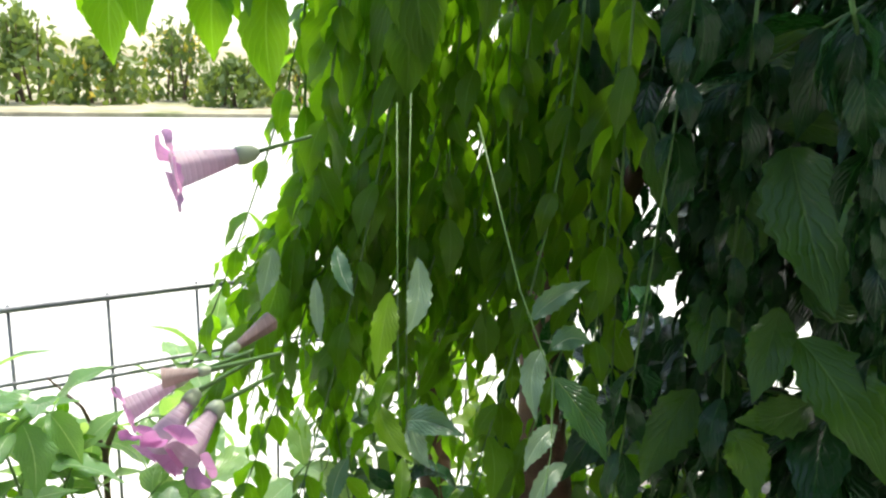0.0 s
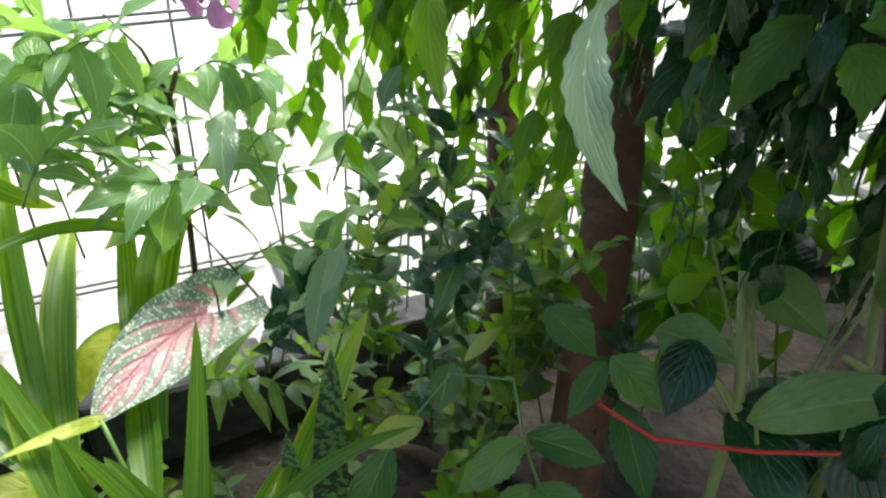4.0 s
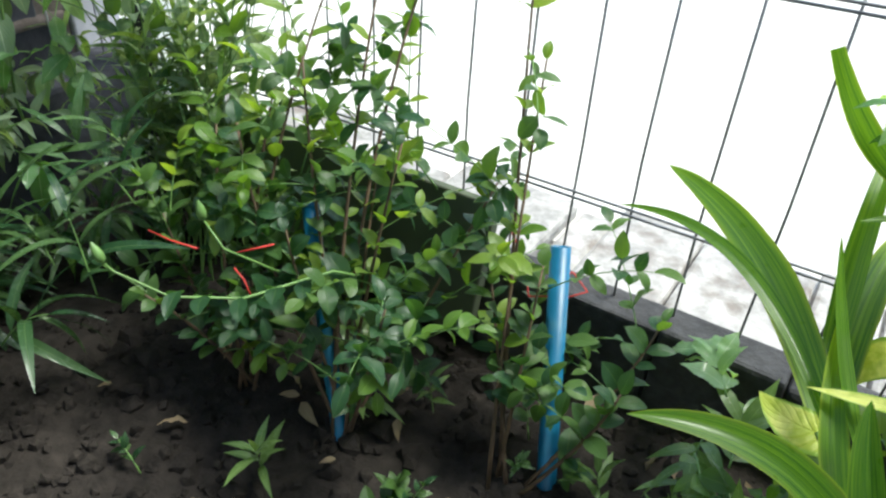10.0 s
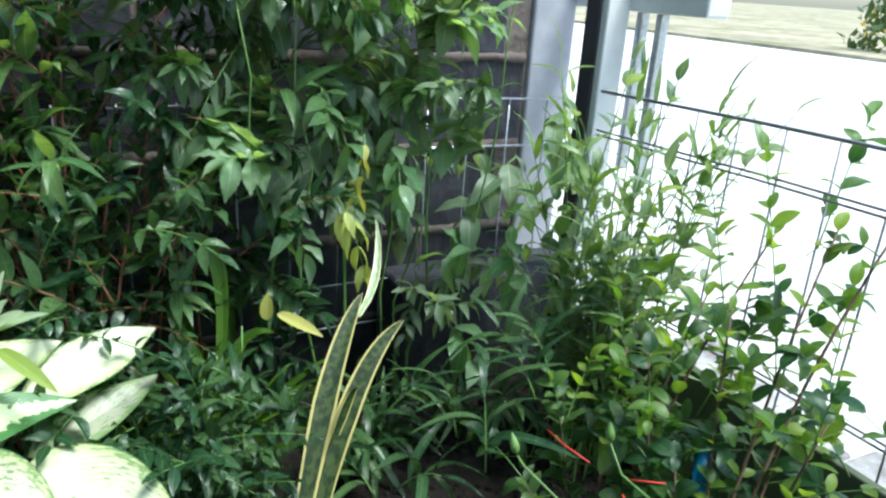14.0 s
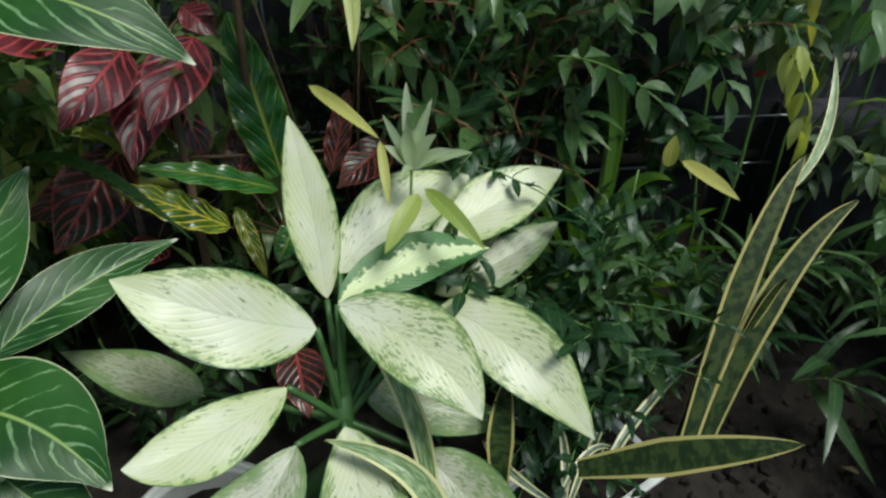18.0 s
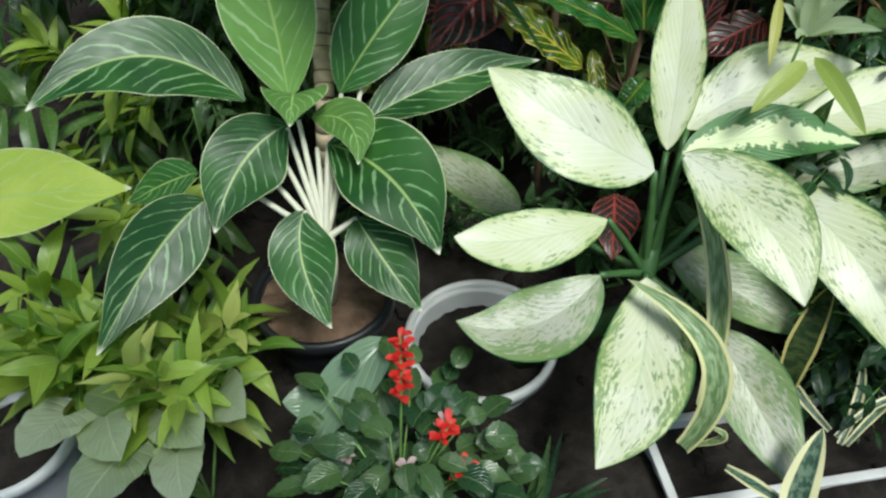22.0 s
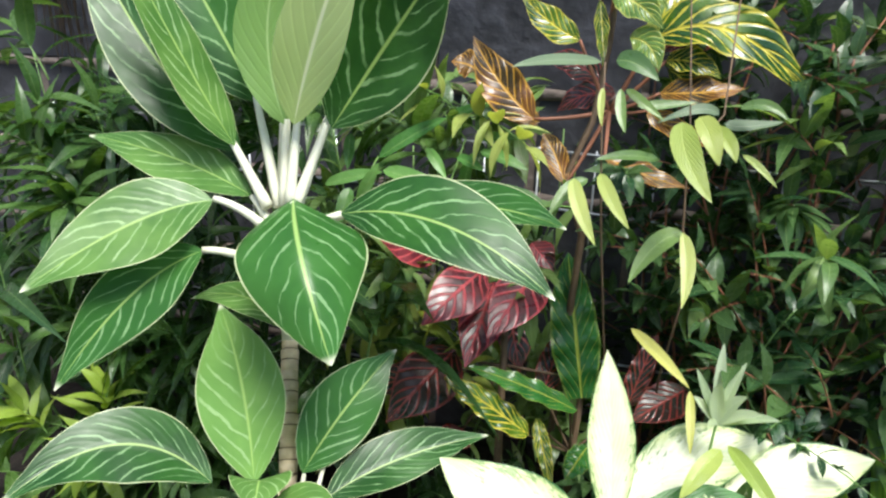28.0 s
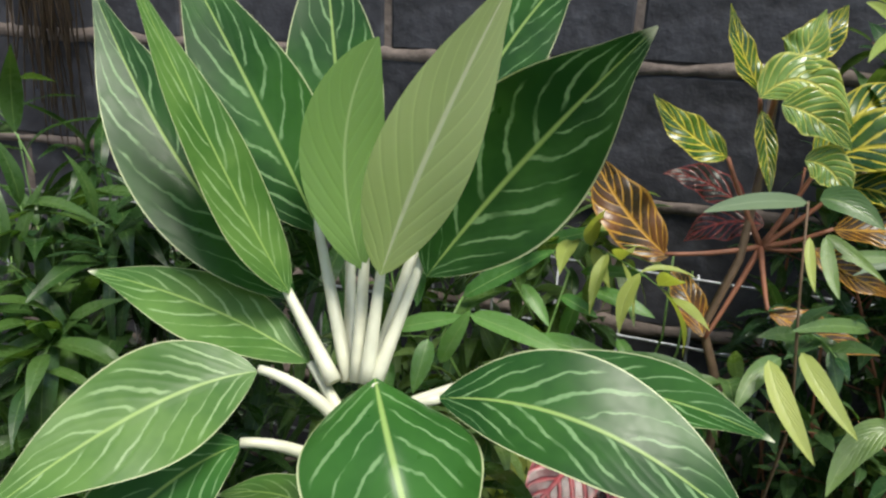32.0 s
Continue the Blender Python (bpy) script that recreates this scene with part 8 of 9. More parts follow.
for k in range(30):
    weed.leaf(S_DRY, (rng.uniform(-.3, .25), rng.uniform(-.6, .4), 0.035), (rng.uniform(-1, 1), rng.uniform(-1, 1), rng.uniform(-.2, .2)), (0, 0, 1), rng.uniform(.5, 1.1), rng.uniform(-40, 40), "dry_leaf")
weed.done()

# ---- the corner by the post and the vine on the wall mesh ----
corner = Plant("corner_bush", (-0.72, -1.27, 0.0), "upright bush with narrow grey-green leaves beside the post", "shrub", seed=51, cap=300)
for k in range(56):
    p = Vector((rng.uniform(-.10, .10), rng.uniform(-.10, .10), 0))
    q = Vector((rng.uniform(-.20, .10), rng.uniform(-.24, .26), rng.uniform(0.30, 0.86)))
    corner.spray(p, q, (q.x * -0.3, q.y * -0.3, 0.03), S_SPEAR if rng.random() < 0.45 else S_GREY, 8, 0.002, "green_stem", 0.3, (0.65, 1.05), True, 0.75, 0.25, 0.1, 0.2)
corner.done()
wallvine = Plant("wall_vine", (-0.40, -1.60, 0.3), "climbing vine with soft grey-green leaves on the wall mesh", "vine", seed=52, cap=300)
for k in range(24):
    p = Vector((rng.uniform(-.10, .30), rng.uniform(-.08, .02), rng.uniform(.30, .75)))
    q = p + Vector((rng.uniform(-.30, .12), rng.uniform(-.02, .12), rng.uniform(-.22, .06)))
    wallvine.spray(p, q, (0, 0.03, 0.04), S_HEART if rng.random() < 0.5 else S_GREY, 6, 0.0018, "green_stem", 0.1, (0.6, 1.1), True, 0.75, 0.0, 0.35, 0.2)
for k in range(14):
    p = Vector((rng.uniform(-.35, -.05), rng.uniform(0.0, .16), rng.uniform(-.2, .12)))
    q = p + Vector((rng.uniform(-.12, .1), rng.uniform(-.02, .1), rng.uniform(-.10, .10)))
    wallvine.spray(p, q, (0, 0.03, 0.03), S_GREY, 5, 0.0018, "green_stem", 0.1, (0.6, 1.0), True, 0.75, 0.0, 0.25, 0.2)
wallvine.stem([(0.12, 0.10, -0.22), (0.10, 0.08, 0.0), (0.10, 0.07, 0.17), (0.06, 0.05, 0.40)], 0.005, 0.003, "green_stem")
for k in range(2):
    p = Vector((rng.uniform(0.05, .3), rng.uniform(0.05, .22), rng.uniform(.3, .5)))
    wallvine.spray(p, p + Vector((rng.uniform(-.05, .05), rng.uniform(0, .06), -.14)), (0, 0.02, 0.02), S_YELLOW if k == 1 else S_LIME, 4, 0.0014, "green_stem", 0.1, (0.7, 1.1), True, 0.6, 0.0, 0.7, 0.2)
wallvine.done()

# ---- dark small-leaved shrubs along the wall ----
def dark_shrub(at, tips, seed, label, sets, n=12, side=4, red=True):
    p = Plant("small_leaf_shrub", at, label, "shrub", "shrubs along the wall", seed=seed, cap=150)
    for tip in tips:
        q = Vector(tip) - Vector(at)
        pts = p.spray((p.rng.uniform(-.03, .03), p.rng.uniform(-.03, .03), 0), q, (-q.x * .3, -q.y * .3, 0.05), sets[0], n, 0.0032, "red_stem" if red else "green_stem", 0.2, (0.7, 1.15), True, 0.8, 0.15, 0.05, 0.2)
        for _ in range(side):
            a = pts[p.rng.randint(2, 9)]
            b = a + Vector((p.rng.uniform(-.15, .15), p.rng.uniform(-.06, .16), p.rng.uniform(-.04, .12)))
            p.spray(a, b, (0, 0, 0.02), p.rng.choice(sets), 6, 0.0013, "red_stem" if red else "green_stem", 0.15, (0.65, 1.1), True, 0.8, 0.1, 0.15, 0.2)
    return p.done()


dark_shrub((0.180, -1.440, 0.040), [(0.180, -1.450, 0.550), (0.250, -1.510, 0.800), (0.100, -1.510, 0.700), (0.330, -1.430, 0.620), (0.150, -1.520, 0.920), (0.370, -1.490, 0.860), (0.010, -1.470, 0.820), (-0.050, -1.490, 0.620)], 61, "dense glossy dark green shrub with reddish stems before the wall", (S_SHRUB, S_SHRUB, S_FINE), 13, 6)
dark_shrub((0.350, -1.570, 0.040), [(0.250, -1.590, 1.000), (0.100, -1.610, 0.980), (-0.050, -1.590, 0.950), (0.400, -1.590, 0.700)], 62, "tall shrub with glossy leaves reaching over the wall mesh", (S_SHRUB, S_LANCE), 13, 6)
dark_shrub((0.075, -1.180, 0.040), [(0.095, -1.165, 0.323), (0.019, -1.214, 0.402), (0.171, -1.305, 0.480), (0.008, -1.086, 0.245), (0.233, -1.337, 0.506), (0.115, -1.080, 0.260), (-0.025, -1.180, 0.280)], 63, "low dark shrub with small glossy leaves", (S_FINE, S_SHRUB), 12, 7, False)
dark_shrub((1.145, -1.290, 0.040), [(1.095, -1.240, 0.510), (1.265, -1.260, 0.740), (1.245, -1.190, 0.500), (0.995, -1.310, 0.590), (1.395, -1.360, 0.760), (1.145, -1.390, 0.840), (1.025, -1.190, 0.380), (1.445, -1.310, 0.540)], 64, "leafy shrub with hanging narrow leaves", (S_HANG, S_HANG, S_SHRUB), 9, 4, False)
dark_shrub((0.835, -1.445, 0.040), [(0.821, -1.398, 0.680), (0.755, -1.385, 0.600), (0.675, -1.445, 0.820), (0.905, -1.465, 0.770), (0.735, -1.365, 0.470), (0.605, -1.495, 0.620)], 65, "shrub with bright narrow leaves before the wall", (S_LANCE, S_LIME), 11, 5, False)
dark_shrub((-0.30, -1.40, 0.0), [(-0.30, -1.38, 0.20), (-0.40, -1.36, 0.22), (-0.22, -1.30, 0.2)], 66, "low plant with spreading dark lance leaves on the soil", (S_DARKSPEAR, S_SHRUB), 6, 2, False)
lime = Plant("lime_bush", (0.15, -1.39, 0.0), "young shrub shoots with pale lime leaves", "shrub", seed=67, cap=200)
for k in range(7):
    p = Vector((rng.uniform(-.15, .32), rng.uniform(-.12, .1), rng.uniform(.55, .85)))
    lime.spray(p, p + Vector((rng.uniform(-.12, .12), rng.uniform(.02, .14), rng.uniform(-.05, .1))), (0, 0, 0.03), S_LANCE if k % 2 else S_SHRUB, 5, 0.0016, "green_stem", 0.1, (0.7, 1.1), True, 0.7, 0.1, 0.3, 0.2)
lime.done()



def thicket(name, label, lo, hi, n, sets, seed, size=(0.7, 1.15), reach=0.13, mat="green_stem", cap=85, leaves=6, hang=0.15):
    """Leafy twigs all through a block of space, on a few tall stems from the soil."""
    lo, hi = Vector(lo), Vector(hi)
    foot = Vector(((lo.x + hi.x) / 2, (lo.y + hi.y) / 2, 0.03))
    p = Plant(name, foot, label, "shrub", "shrubs along the wall", seed=seed, cap=cap)
    r = p.rng
    for k in range(max(3, n // 10)):
        q = Vector((r.uniform(lo.x, hi.x), r.uniform(lo.y, hi.y), r.uniform((lo.z + hi.z) / 2, hi.z))) - foot
        a = Vector((q.x * 0.7 + r.uniform(-.03, .03), q.y * 0.7, 0))
        p.stem([bez(a, (a + q) / 2 + Vector((r.uniform(-.05, .05), 0, 0.02)), q, i / 6) for i in range(7)], 0.0035, 0.0015, mat)
    for k in range(n):
        a = Vector((r.uniform(lo.x, hi.x), r.uniform(lo.y, hi.y), lo.z + (hi.z - lo.z) * r.random() ** 0.8)) - foot
        b = a + Vector((r.uniform(-1, 1) * reach, r.uniform(-0.5, 1) * reach, r.uniform(-0.5, 0.8) * reach))
        p.spray(a, b, (0, 0, 0.02), r.choice(sets), leaves, 0.0014, mat, 0.1, size, True, 0.75, 0.1, hang, 0.2)
    return p.done()


thicket("wall_shrub", "dense dark leafy shrub covering the block wall", (-0.22, -1.66, 0.10), (0.42, -1.46, 1.0), 120, (S_SHRUB, S_SHRUB, S_SHRUB, S_LANCE), 161, mat="red_stem")
thicket("wall_shrub", "leafy shrub with narrow hanging leaves behind the pots", (0.86, -1.66, 0.08), (1.75, -1.28, 0.86), 80, (S_HANG, S_HANG, S_DARKSPEAR, S_SHRUB), 162, (0.75, 1.15), hang=0.5)
thicket("wall_shrub", "low glossy shrub among the pots", (-0.10, -1.42, 0.08), (0.36, -1.16, 0.40), 60, (S_FINE, S_SHRUB, S_FINE), 163, (0.8, 1.2), 0.09)
thicket("wall_shrub", "shrub with bright narrow leaves between wall and crotons", (0.50, -1.64, 0.08), (0.92, -1.42, 0.80), 50, (S_LANCE, S_SHRUB, S_LANCE), 164)
thicket("mesh_vine", "soft-leaved climber spreading over the wall mesh", (-0.62, -1.67, 0.50), (0.02, -1.46, 1.02), 62, (S_HEART, S_GLOSS, S_GREY, S_SHRUB), 165, (0.75, 1.25), 0.13, hang=0.35)
thicket("corner_ground_plants", "dark lance-leaved plants on the soil in the corner", (-0.62, -1.58, 0.05), (-0.22, -1.28, 0.20), 7, (S_DARKSPEAR, S_SHRUB), 166, (0.7, 1.1), 0.10)
thicket("pot_side_plants", "mixed small green plants beside the pots", (0.98, -1.18, 0.06), (1.40, -0.92, 0.36), 24, (S_SHRUB, S_HANG, S_FRESH), 167, (0.7, 1.1), 0.10)
thicket("under_shrub", "dark small-leaved undergrowth below the crotons", (0.28, -1.46, 0.04), (0.90, -1.14, 0.24), 40, (S_SHRUB, S_FINE), 168, (0.8, 1.1), 0.09)
thicket("under_shrub", "undergrowth of small leaves round the strap lily", (-0.74, -0.30, 0.08), (-0.36, 0.30, 0.32), 55, (S_ROSE, S_VLIGHT, S_LANCE, S_GLOSS, S_BACKLIT), 169, (0.6, 1.0), 0.10)
thicket("far_thicket", "sunlit green thicket beyond the tree", (-0.85, 1.0, 0.12), (0.10, 1.9, 1.25), 70, (S_OVER, S_BIGVINE, S_VLIGHT), 171, (0.8, 1.2), 0.18)
thicket("under_shrub", "shaded leafy growth behind the tree", (-0.50, 0.42, 0.12), (0.05, 1.1, 0.75), 46, (S_BIGVINE, S_VINE), 170, (0.7, 1.1), 0.14)

# spider-like grassy plant
spider = Plant("spider_plant", (-0.03, -1.40, 0.05), "grassy plant with long arching green blades", "plant", seed=71)
for k in range(24):
    a = rng.uniform(0, 6.3)
    l, h = rng.uniform(.14, .26), rng.uniform(.1, .34)
    leaf_to(spider.ob, "strap", (-0.03 + rng.uniform(-.02, .02), -1.40 + rng.uniform(-.02, .02), 0.08), (-0.03 + math.cos(a) * l, -1.40 + math.sin(a) * l, 0.05 + h), rng.uniform(.016, .026), 0.28, (0, 0, 1), outline="blade", nl=14, nw=1, fold=0.4)

leaf_via(spider.ob, "strap", (-0.025, -1.378, 0.295), (-0.041, -1.488, 0.497), (0.081, -1.458, 0.496), 0.029, (0.201, 0.614, 0.763), **ST)
leaf_via(spider.ob, "strap", (-0.026, -1.304, 0.298), (-0.054, -1.246, 0.260), (-0.087, -1.190, 0.209), 0.041, (0.205, 0.454, 0.867), **ST)
leaf_via(spider.ob, "strap", (-0.022, -1.368, 0.281), (0.022, -1.420, 0.373), (0.042, -1.448, 0.407), 0.022, (0.158, 0.558, 0.814), **ST)
leaf_via(spider.ob, "strap", (-0.022, -1.362, 0.274), (-0.071, -1.397, 0.354), (-0.124, -1.382, 0.372), 0.022, (0.211, 0.535, 0.818), **ST)

# ---- in front of the pots ----
bam = Plant("lime_ground_bush", (0.905, -0.775, 0.05), "low bush with pointed yellow-green leaves beside the black pot", "shrub", seed=81, cap=300)
for k in range(30):
    q = Vector((rng.uniform(-.16, .16), rng.uniform(-.08, .14), rng.uniform(.10, .27)))
    bam.spray((rng.uniform(-.05, .05), rng.uniform(-.05, .05), 0), q, (0, 0, 0.03), S_FRESH if k % 6 else S_LIME, 5, 0.0018, "green_stem", 0.35, (0.75, 1.25), True, 0.75, 0.15, 0.15, 0.2)
bam.done()
syn = thing("arrowhead_plant", (0.779, -0.666, 0.050), "creeping plant with broad pale grey-green leaves", "plant")
for b, t, w in (((0.764, -0.742, 0.223), (0.684, -0.698, 0.285), 0.05), ((0.790, -0.700, 0.237), (0.716, -0.664, 0.268), 0.06), ((0.847, -0.666, 0.240), (0.783, -0.622, 0.262), 0.06), ((0.839, -0.686, 0.238), (0.830, -0.652, 0.311), 0.04), ((0.896, -0.651, 0.232), (0.891, -0.592, 0.246), 0.06), ((0.757, -0.662, 0.229), (0.713, -0.616, 0.232), 0.05), ((0.815, -0.637, 0.221), (0.809, -0.567, 0.226), 0.06)):
    leaf_to(syn, "arrow", b, t, w * 1.6, 0.12, (0, 0.4, 1), outline="heart", lobes=0.3, nl=14, nw=3, wave=0.06)
    stalk_to(syn, "green_stem", (0.780, -0.686, 0.050), b, 0.0022, 0.0018)
fern = thing("dark_leaf_plant", (0.629, -0.798, 0.050), "plant with broad dull green leaves between the pots", "plant")
for b, t, w in (((0.613, -0.871, 0.240), (0.679, -0.729, 0.153), 0.055), ((0.612, -0.842, 0.184), (0.575, -0.741, 0.130), 0.05), ((0.641, -0.819, 0.166), (0.707, -0.775, 0.190), 0.05)):
    leaf_to(fern, "vine_dusty", b, t, w * 1.7, 0.15, (0, 0.4, 1), outline="lance", nl=14, nw=3, wave=0.04)

sage = Plant("red_sage", (0.5385, -0.727, 0.140), "scarlet sage in flower with small green leaves", "flower", seed=91)
so = Vector((0.5385, -0.727, 0.140))
S_SAGE = leaf_set("sage", "shrub", 0.040, 0.028, "egg", 4, nl=12, nw=2, teeth=0.05, wave=0.05)
petal = leaf_mesh("petal", "red_petal", (0, 0, 0), (0.008, 0, 0.003), (0.016, 0, 0.0), (0, 0, 1), 0.008, "petal", nl=6, nw=1, fold=0.4)
petal2 = leaf_mesh("petal", "pink_dry", (0, 0, 0), (0.006, 0, 0.003), (0.012, 0, 0.0), (0, 0, 1), 0.007, "petal", nl=6, nw=1, fold=0.4)
for tip, low, kind, n in (((0.570, -0.820, 0.327), (0.555, -0.783, 0.272), petal, 26), ((0.500, -0.782, 0.262), (0.504, -0.766, 0.248), petal, 12), ((0.471, -0.753, 0.238), (0.475, -0.751, 0.218), petal, 14), ((0.527, -0.733, 0.238), (0.530, -0.731, 0.220), petal2, 9), ((0.591, -0.718, 0.244), (0.591, -0.722, 0.227), petal2, 9), ((0.508, -0.786, 0.256), (0.510, -0.780, 0.247), petal2, 6)):
    tip, low = Vector(tip) - so, Vector(low) - so
    sage.stem([Vector((0, 0, 0)), low * 0.6, low, tip], 0.0016, 0.0010, "green_stem", "flower_stem")
    for k in range(n):
        a = k * 2.4
        p = low.lerp(tip, k / n)
        sage.leaf([kind], p, (math.cos(a), math.sin(a), 0.5), (0, 0, 1), rng.uniform(.8, 1.2), 0, "petal")
for k in range(190):
    a, l = rng.uniform(0, 6.3), rng.uniform(.01, .12)
    p = Vector((math.cos(a) * l, math.sin(a) * l - 0.02, rng.uniform(.0, .115)))
    sage.leaf(S_SAGE, p, (math.cos(a), math.sin(a), rng.uniform(-.2, .2)), (0, 0, 1), rng.uniform(.7, 1.15), rng.uniform(-35, 35))
    if k % 4 == 0:
        sage.stem([Vector((0, 0, 0)), p * 0.5 + Vector((0, 0, 0.01)), p], 0.0015, 0.001)
sage.done()
tuft = Plant("grass_tuft", (0.409, -0.794, 0.04), "tuft of narrow dark green blades", "grass", seed=95)
for k in range(22):
    a, l = rng.uniform(0, 6.3), rng.uniform(.05, .11)
    leaf_to(tuft.ob, "shrub", (0.409 + rng.uniform(-.02, .02), -0.794 + rng.uniform(-.02, .02), 0.04), (0.409 + math.cos(a) * l, -0.794 + math.sin(a) * l, rng.uniform(.08, .18)), 0.010, 0.2, (0, 0, 1), outline="blade", nl=8, nw=1, fold=0.3)

# ---- trumpet flowers ----
def trumpet(at, mouth, size, faded=False, label="pink trumpet flower with a pale ribbed tube"):
    a, b = Vector(at), Vector(mouth)
    ob = thing("trumpet_flower", a, label, "flower", "trumpet flowers")
    d = (b - a).normalized()
    l = (b - a).length
    turn = d.to_track_quat('Z', 'Y').to_matrix().to_4x4()
    r = size
    prof = [(r * .12, 0), (r * .18, l * .08), (r * .24, l * .22), (r * .34, l * .45), (r * .45, l * .7), (r * .52, l * .88), (r * .56, l)]
    vs, fs = lathe(prof, 20)
    vs = [(x * (1 + 0.06 * math.sin(5 * math.atan2(y, x))), y * (1 + 0.06 * math.sin(5 * math.atan2(y, x))), z) for x, y, z in vs]
    uv = [(i // 20 / 6, (i % 20) / 20) for i in range(len(vs))]
    throat = piece("flower_tube", mesh_of("flower_tube", vs, fs, "pink_dry" if faded else "petal_tube", uv), ob, turn)
    piece("calyx", mesh_of("calyx", *lathe([(r * .10, -l * .14), (r * .24, -l * .06), (r * .30, l * .06), (r * .28, l * .18), (r * .2, l * .16)], 14), "calyx"), ob, turn, "pale green calyx")
    if not faded:
        for k in range(5):
            m = pose(0, 0, l * 0.97, 0, 0, 72 * k)
            me = leaf_mesh("petal", "petal", (r * .56, 0, 0), (r * .92, 0, r * .42), (r * 1.25, 0, r * (.25 - .3 * (k % 2))), (-0.3, 0, 1), r * 1.15, "petal", nl=12, nw=4, wave=0.12, waves=1.2, fold=-0.15, seed=k)
            piece("petal", me, throat, m)
    stalk_to(ob, "green_stem", a - d * l * 0.1, a - d * 0.016 + A_DIR * 0.022 + Vector((0, 0, 0.008)), 0.0014, 0.0010, name="flower_stalk")


trumpet((-0.369, 0.024, 0.882), (-0.349, 0.003, 0.871), 0.0165)
trumpet((-0.381, 0.015, 0.885), (-0.365, -0.007, 0.869), 0.0150)
trumpet((-0.383, 0.011, 0.895), (-0.380, -0.017, 0.885), 0.0110)
trumpet((-0.372, 0.020, 0.902), (-0.374, -0.001, 0.901), 0.0090, True, "faded folded trumpet flower")
trumpet((-0.397, 0.038, 0.900), (-0.412, 0.065, 0.909), 0.0100, True, "faded trumpet flower turning brown")
trumpet((-0.443, 0.063, 1.002), (-0.441, 0.021, 0.994), 0.0190)
# roots hanging on the wall
hang = thing("hanging_roots", (1.70, -1.715, 1.5), "mat of fine brown hanging roots on the wall", "roots")
for k in range(60):
    x = rng.uniform(-.07, .07)
    tube_part("root", [(x, rng.uniform(-.01, .03), 0.3), (x + rng.uniform(-.03, .03), rng.uniform(-.01, .03), -.25), (x + rng.uniform(-.05, .05), rng.uniform(-.01, .03), -rng.uniform(.4, .72))], 0.003, 0.001, "brown_stem", hang, 4)
# ---- loose branches before the fence and by the wall ----
loose = Plant("loose_branches", (0, 0, 0), "arching branches with pale glossy toothed leaves before the fence", "shrub", seed=201, cap=200)
loose.spray((-0.778, -0.044, 0.463), (-0.840, -0.130, 0.599), (0, 0, 0.03), S_GLOSS, 3, 0.0016, "green_stem", 0.15, (0.65, 1.10), True, 0.75, 0.05, 0.35, 0.2)
loose.spray((-0.796, -0.048, 0.468), (-0.837, -0.038, 0.668), (0, 0, 0.03), S_VLIGHT, 4, 0.0016, "brown_stem", 0.15, (0.65, 1.10), True, 0.75, 0.05, 0.35, 0.2)
loose.spray((-0.772, -0.036, 0.481), (-0.761, 0.067, 0.630), (0, 0, 0.03), S_GLOSS, 3, 0.0016, "green_stem", 0.15, (0.65, 1.10), True, 0.75, 0.05, 0.35, 0.2)
loose.spray((-0.762, -0.119, 0.480), (-0.809, -0.141, 0.643), (0, 0, 0.03), S_GLOSS, 3, 0.0016, "green_stem", 0.15, (0.65, 1.10), True, 0.75, 0.05, 0.35, 0.2)
loose.spray((-0.791, -0.007, 0.494), (-0.711, 0.153, 0.574), (0, 0, 0.03), S_VLIGHT, 4, 0.0016, "brown_stem", 0.15, (0.65, 1.10), True, 0.75, 0.05, 0.35, 0.2)
loose.spray((-0.706, -0.006, 0.439), (-0.652, 0.135, 0.547), (0, 0, 0.03), S_GLOSS, 3, 0.0016, "green_stem", 0.15, (0.65, 1.10), True, 0.75, 0.05, 0.35, 0.2)
loose.spray((-0.823, -0.136, 0.566), (-0.812, -0.196, 0.625), (0, 0, 0.03), S_GLOSS, 2, 0.0016, "green_stem", 0.15, (0.65, 1.10), True, 0.75, 0.05, 0.35, 0.2)
loose.spray((-0.836, -0.029, 0.552), (-0.854, -0.084, 0.656), (0, 0, 0.03), S_GLOSS, 2, 0.0016, "green_stem", 0.15, (0.65, 1.10), True, 0.75, 0.05, 0.35, 0.2)
loose.spray((-0.798, -0.003, 0.553), (-0.827, -0.036, 0.657), (0, 0, 0.03), S_GLOSS, 2, 0.0016, "green_stem", 0.15, (0.65, 1.10), True, 0.75, 0.05, 0.35, 0.2)
loose.spray((-0.745, 0.047, 0.555), (-0.718, 0.093, 0.626), (0, 0, 0.03), S_GLOSS, 2, 0.0016, "green_stem", 0.15, (0.65, 1.10), True, 0.75, 0.05, 0.35, 0.2)
loose.spray((-0.711, 0.149, 0.558), (-0.688, 0.195, 0.642), (0, 0, 0.03), S_GLOSS, 3, 0.0016, "green_stem", 0.15, (0.65, 1.10), True, 0.75, 0.05, 0.35, 0.2)
loose.spray((-0.670, 0.064, 0.419), (-0.771, -0.084, 0.622), (0, 0, 0.03), S_VLIGHT, 4, 0.0016, "brown_stem", 0.15, (0.65, 1.10), True, 0.75, 0.05, 0.35, 0.2)
loose.spray((-0.683, 0.086, 0.475), (-0.735, 0.063, 0.641), (0, 0, 0.03), S_GLOSS, 2, 0.0016, "green_stem", 0.15, (0.65, 1.10), True, 0.75, 0.05, 0.35, 0.2)
loose.spray((-0.586, 0.126, 0.456), (-0.627, 0.108, 0.539), (0, 0, 0.03), S_GLOSS, 2, 0.0016, "green_stem", 0.15, (0.65, 1.10), True, 0.75, 0.05, 0.35, 0.2)
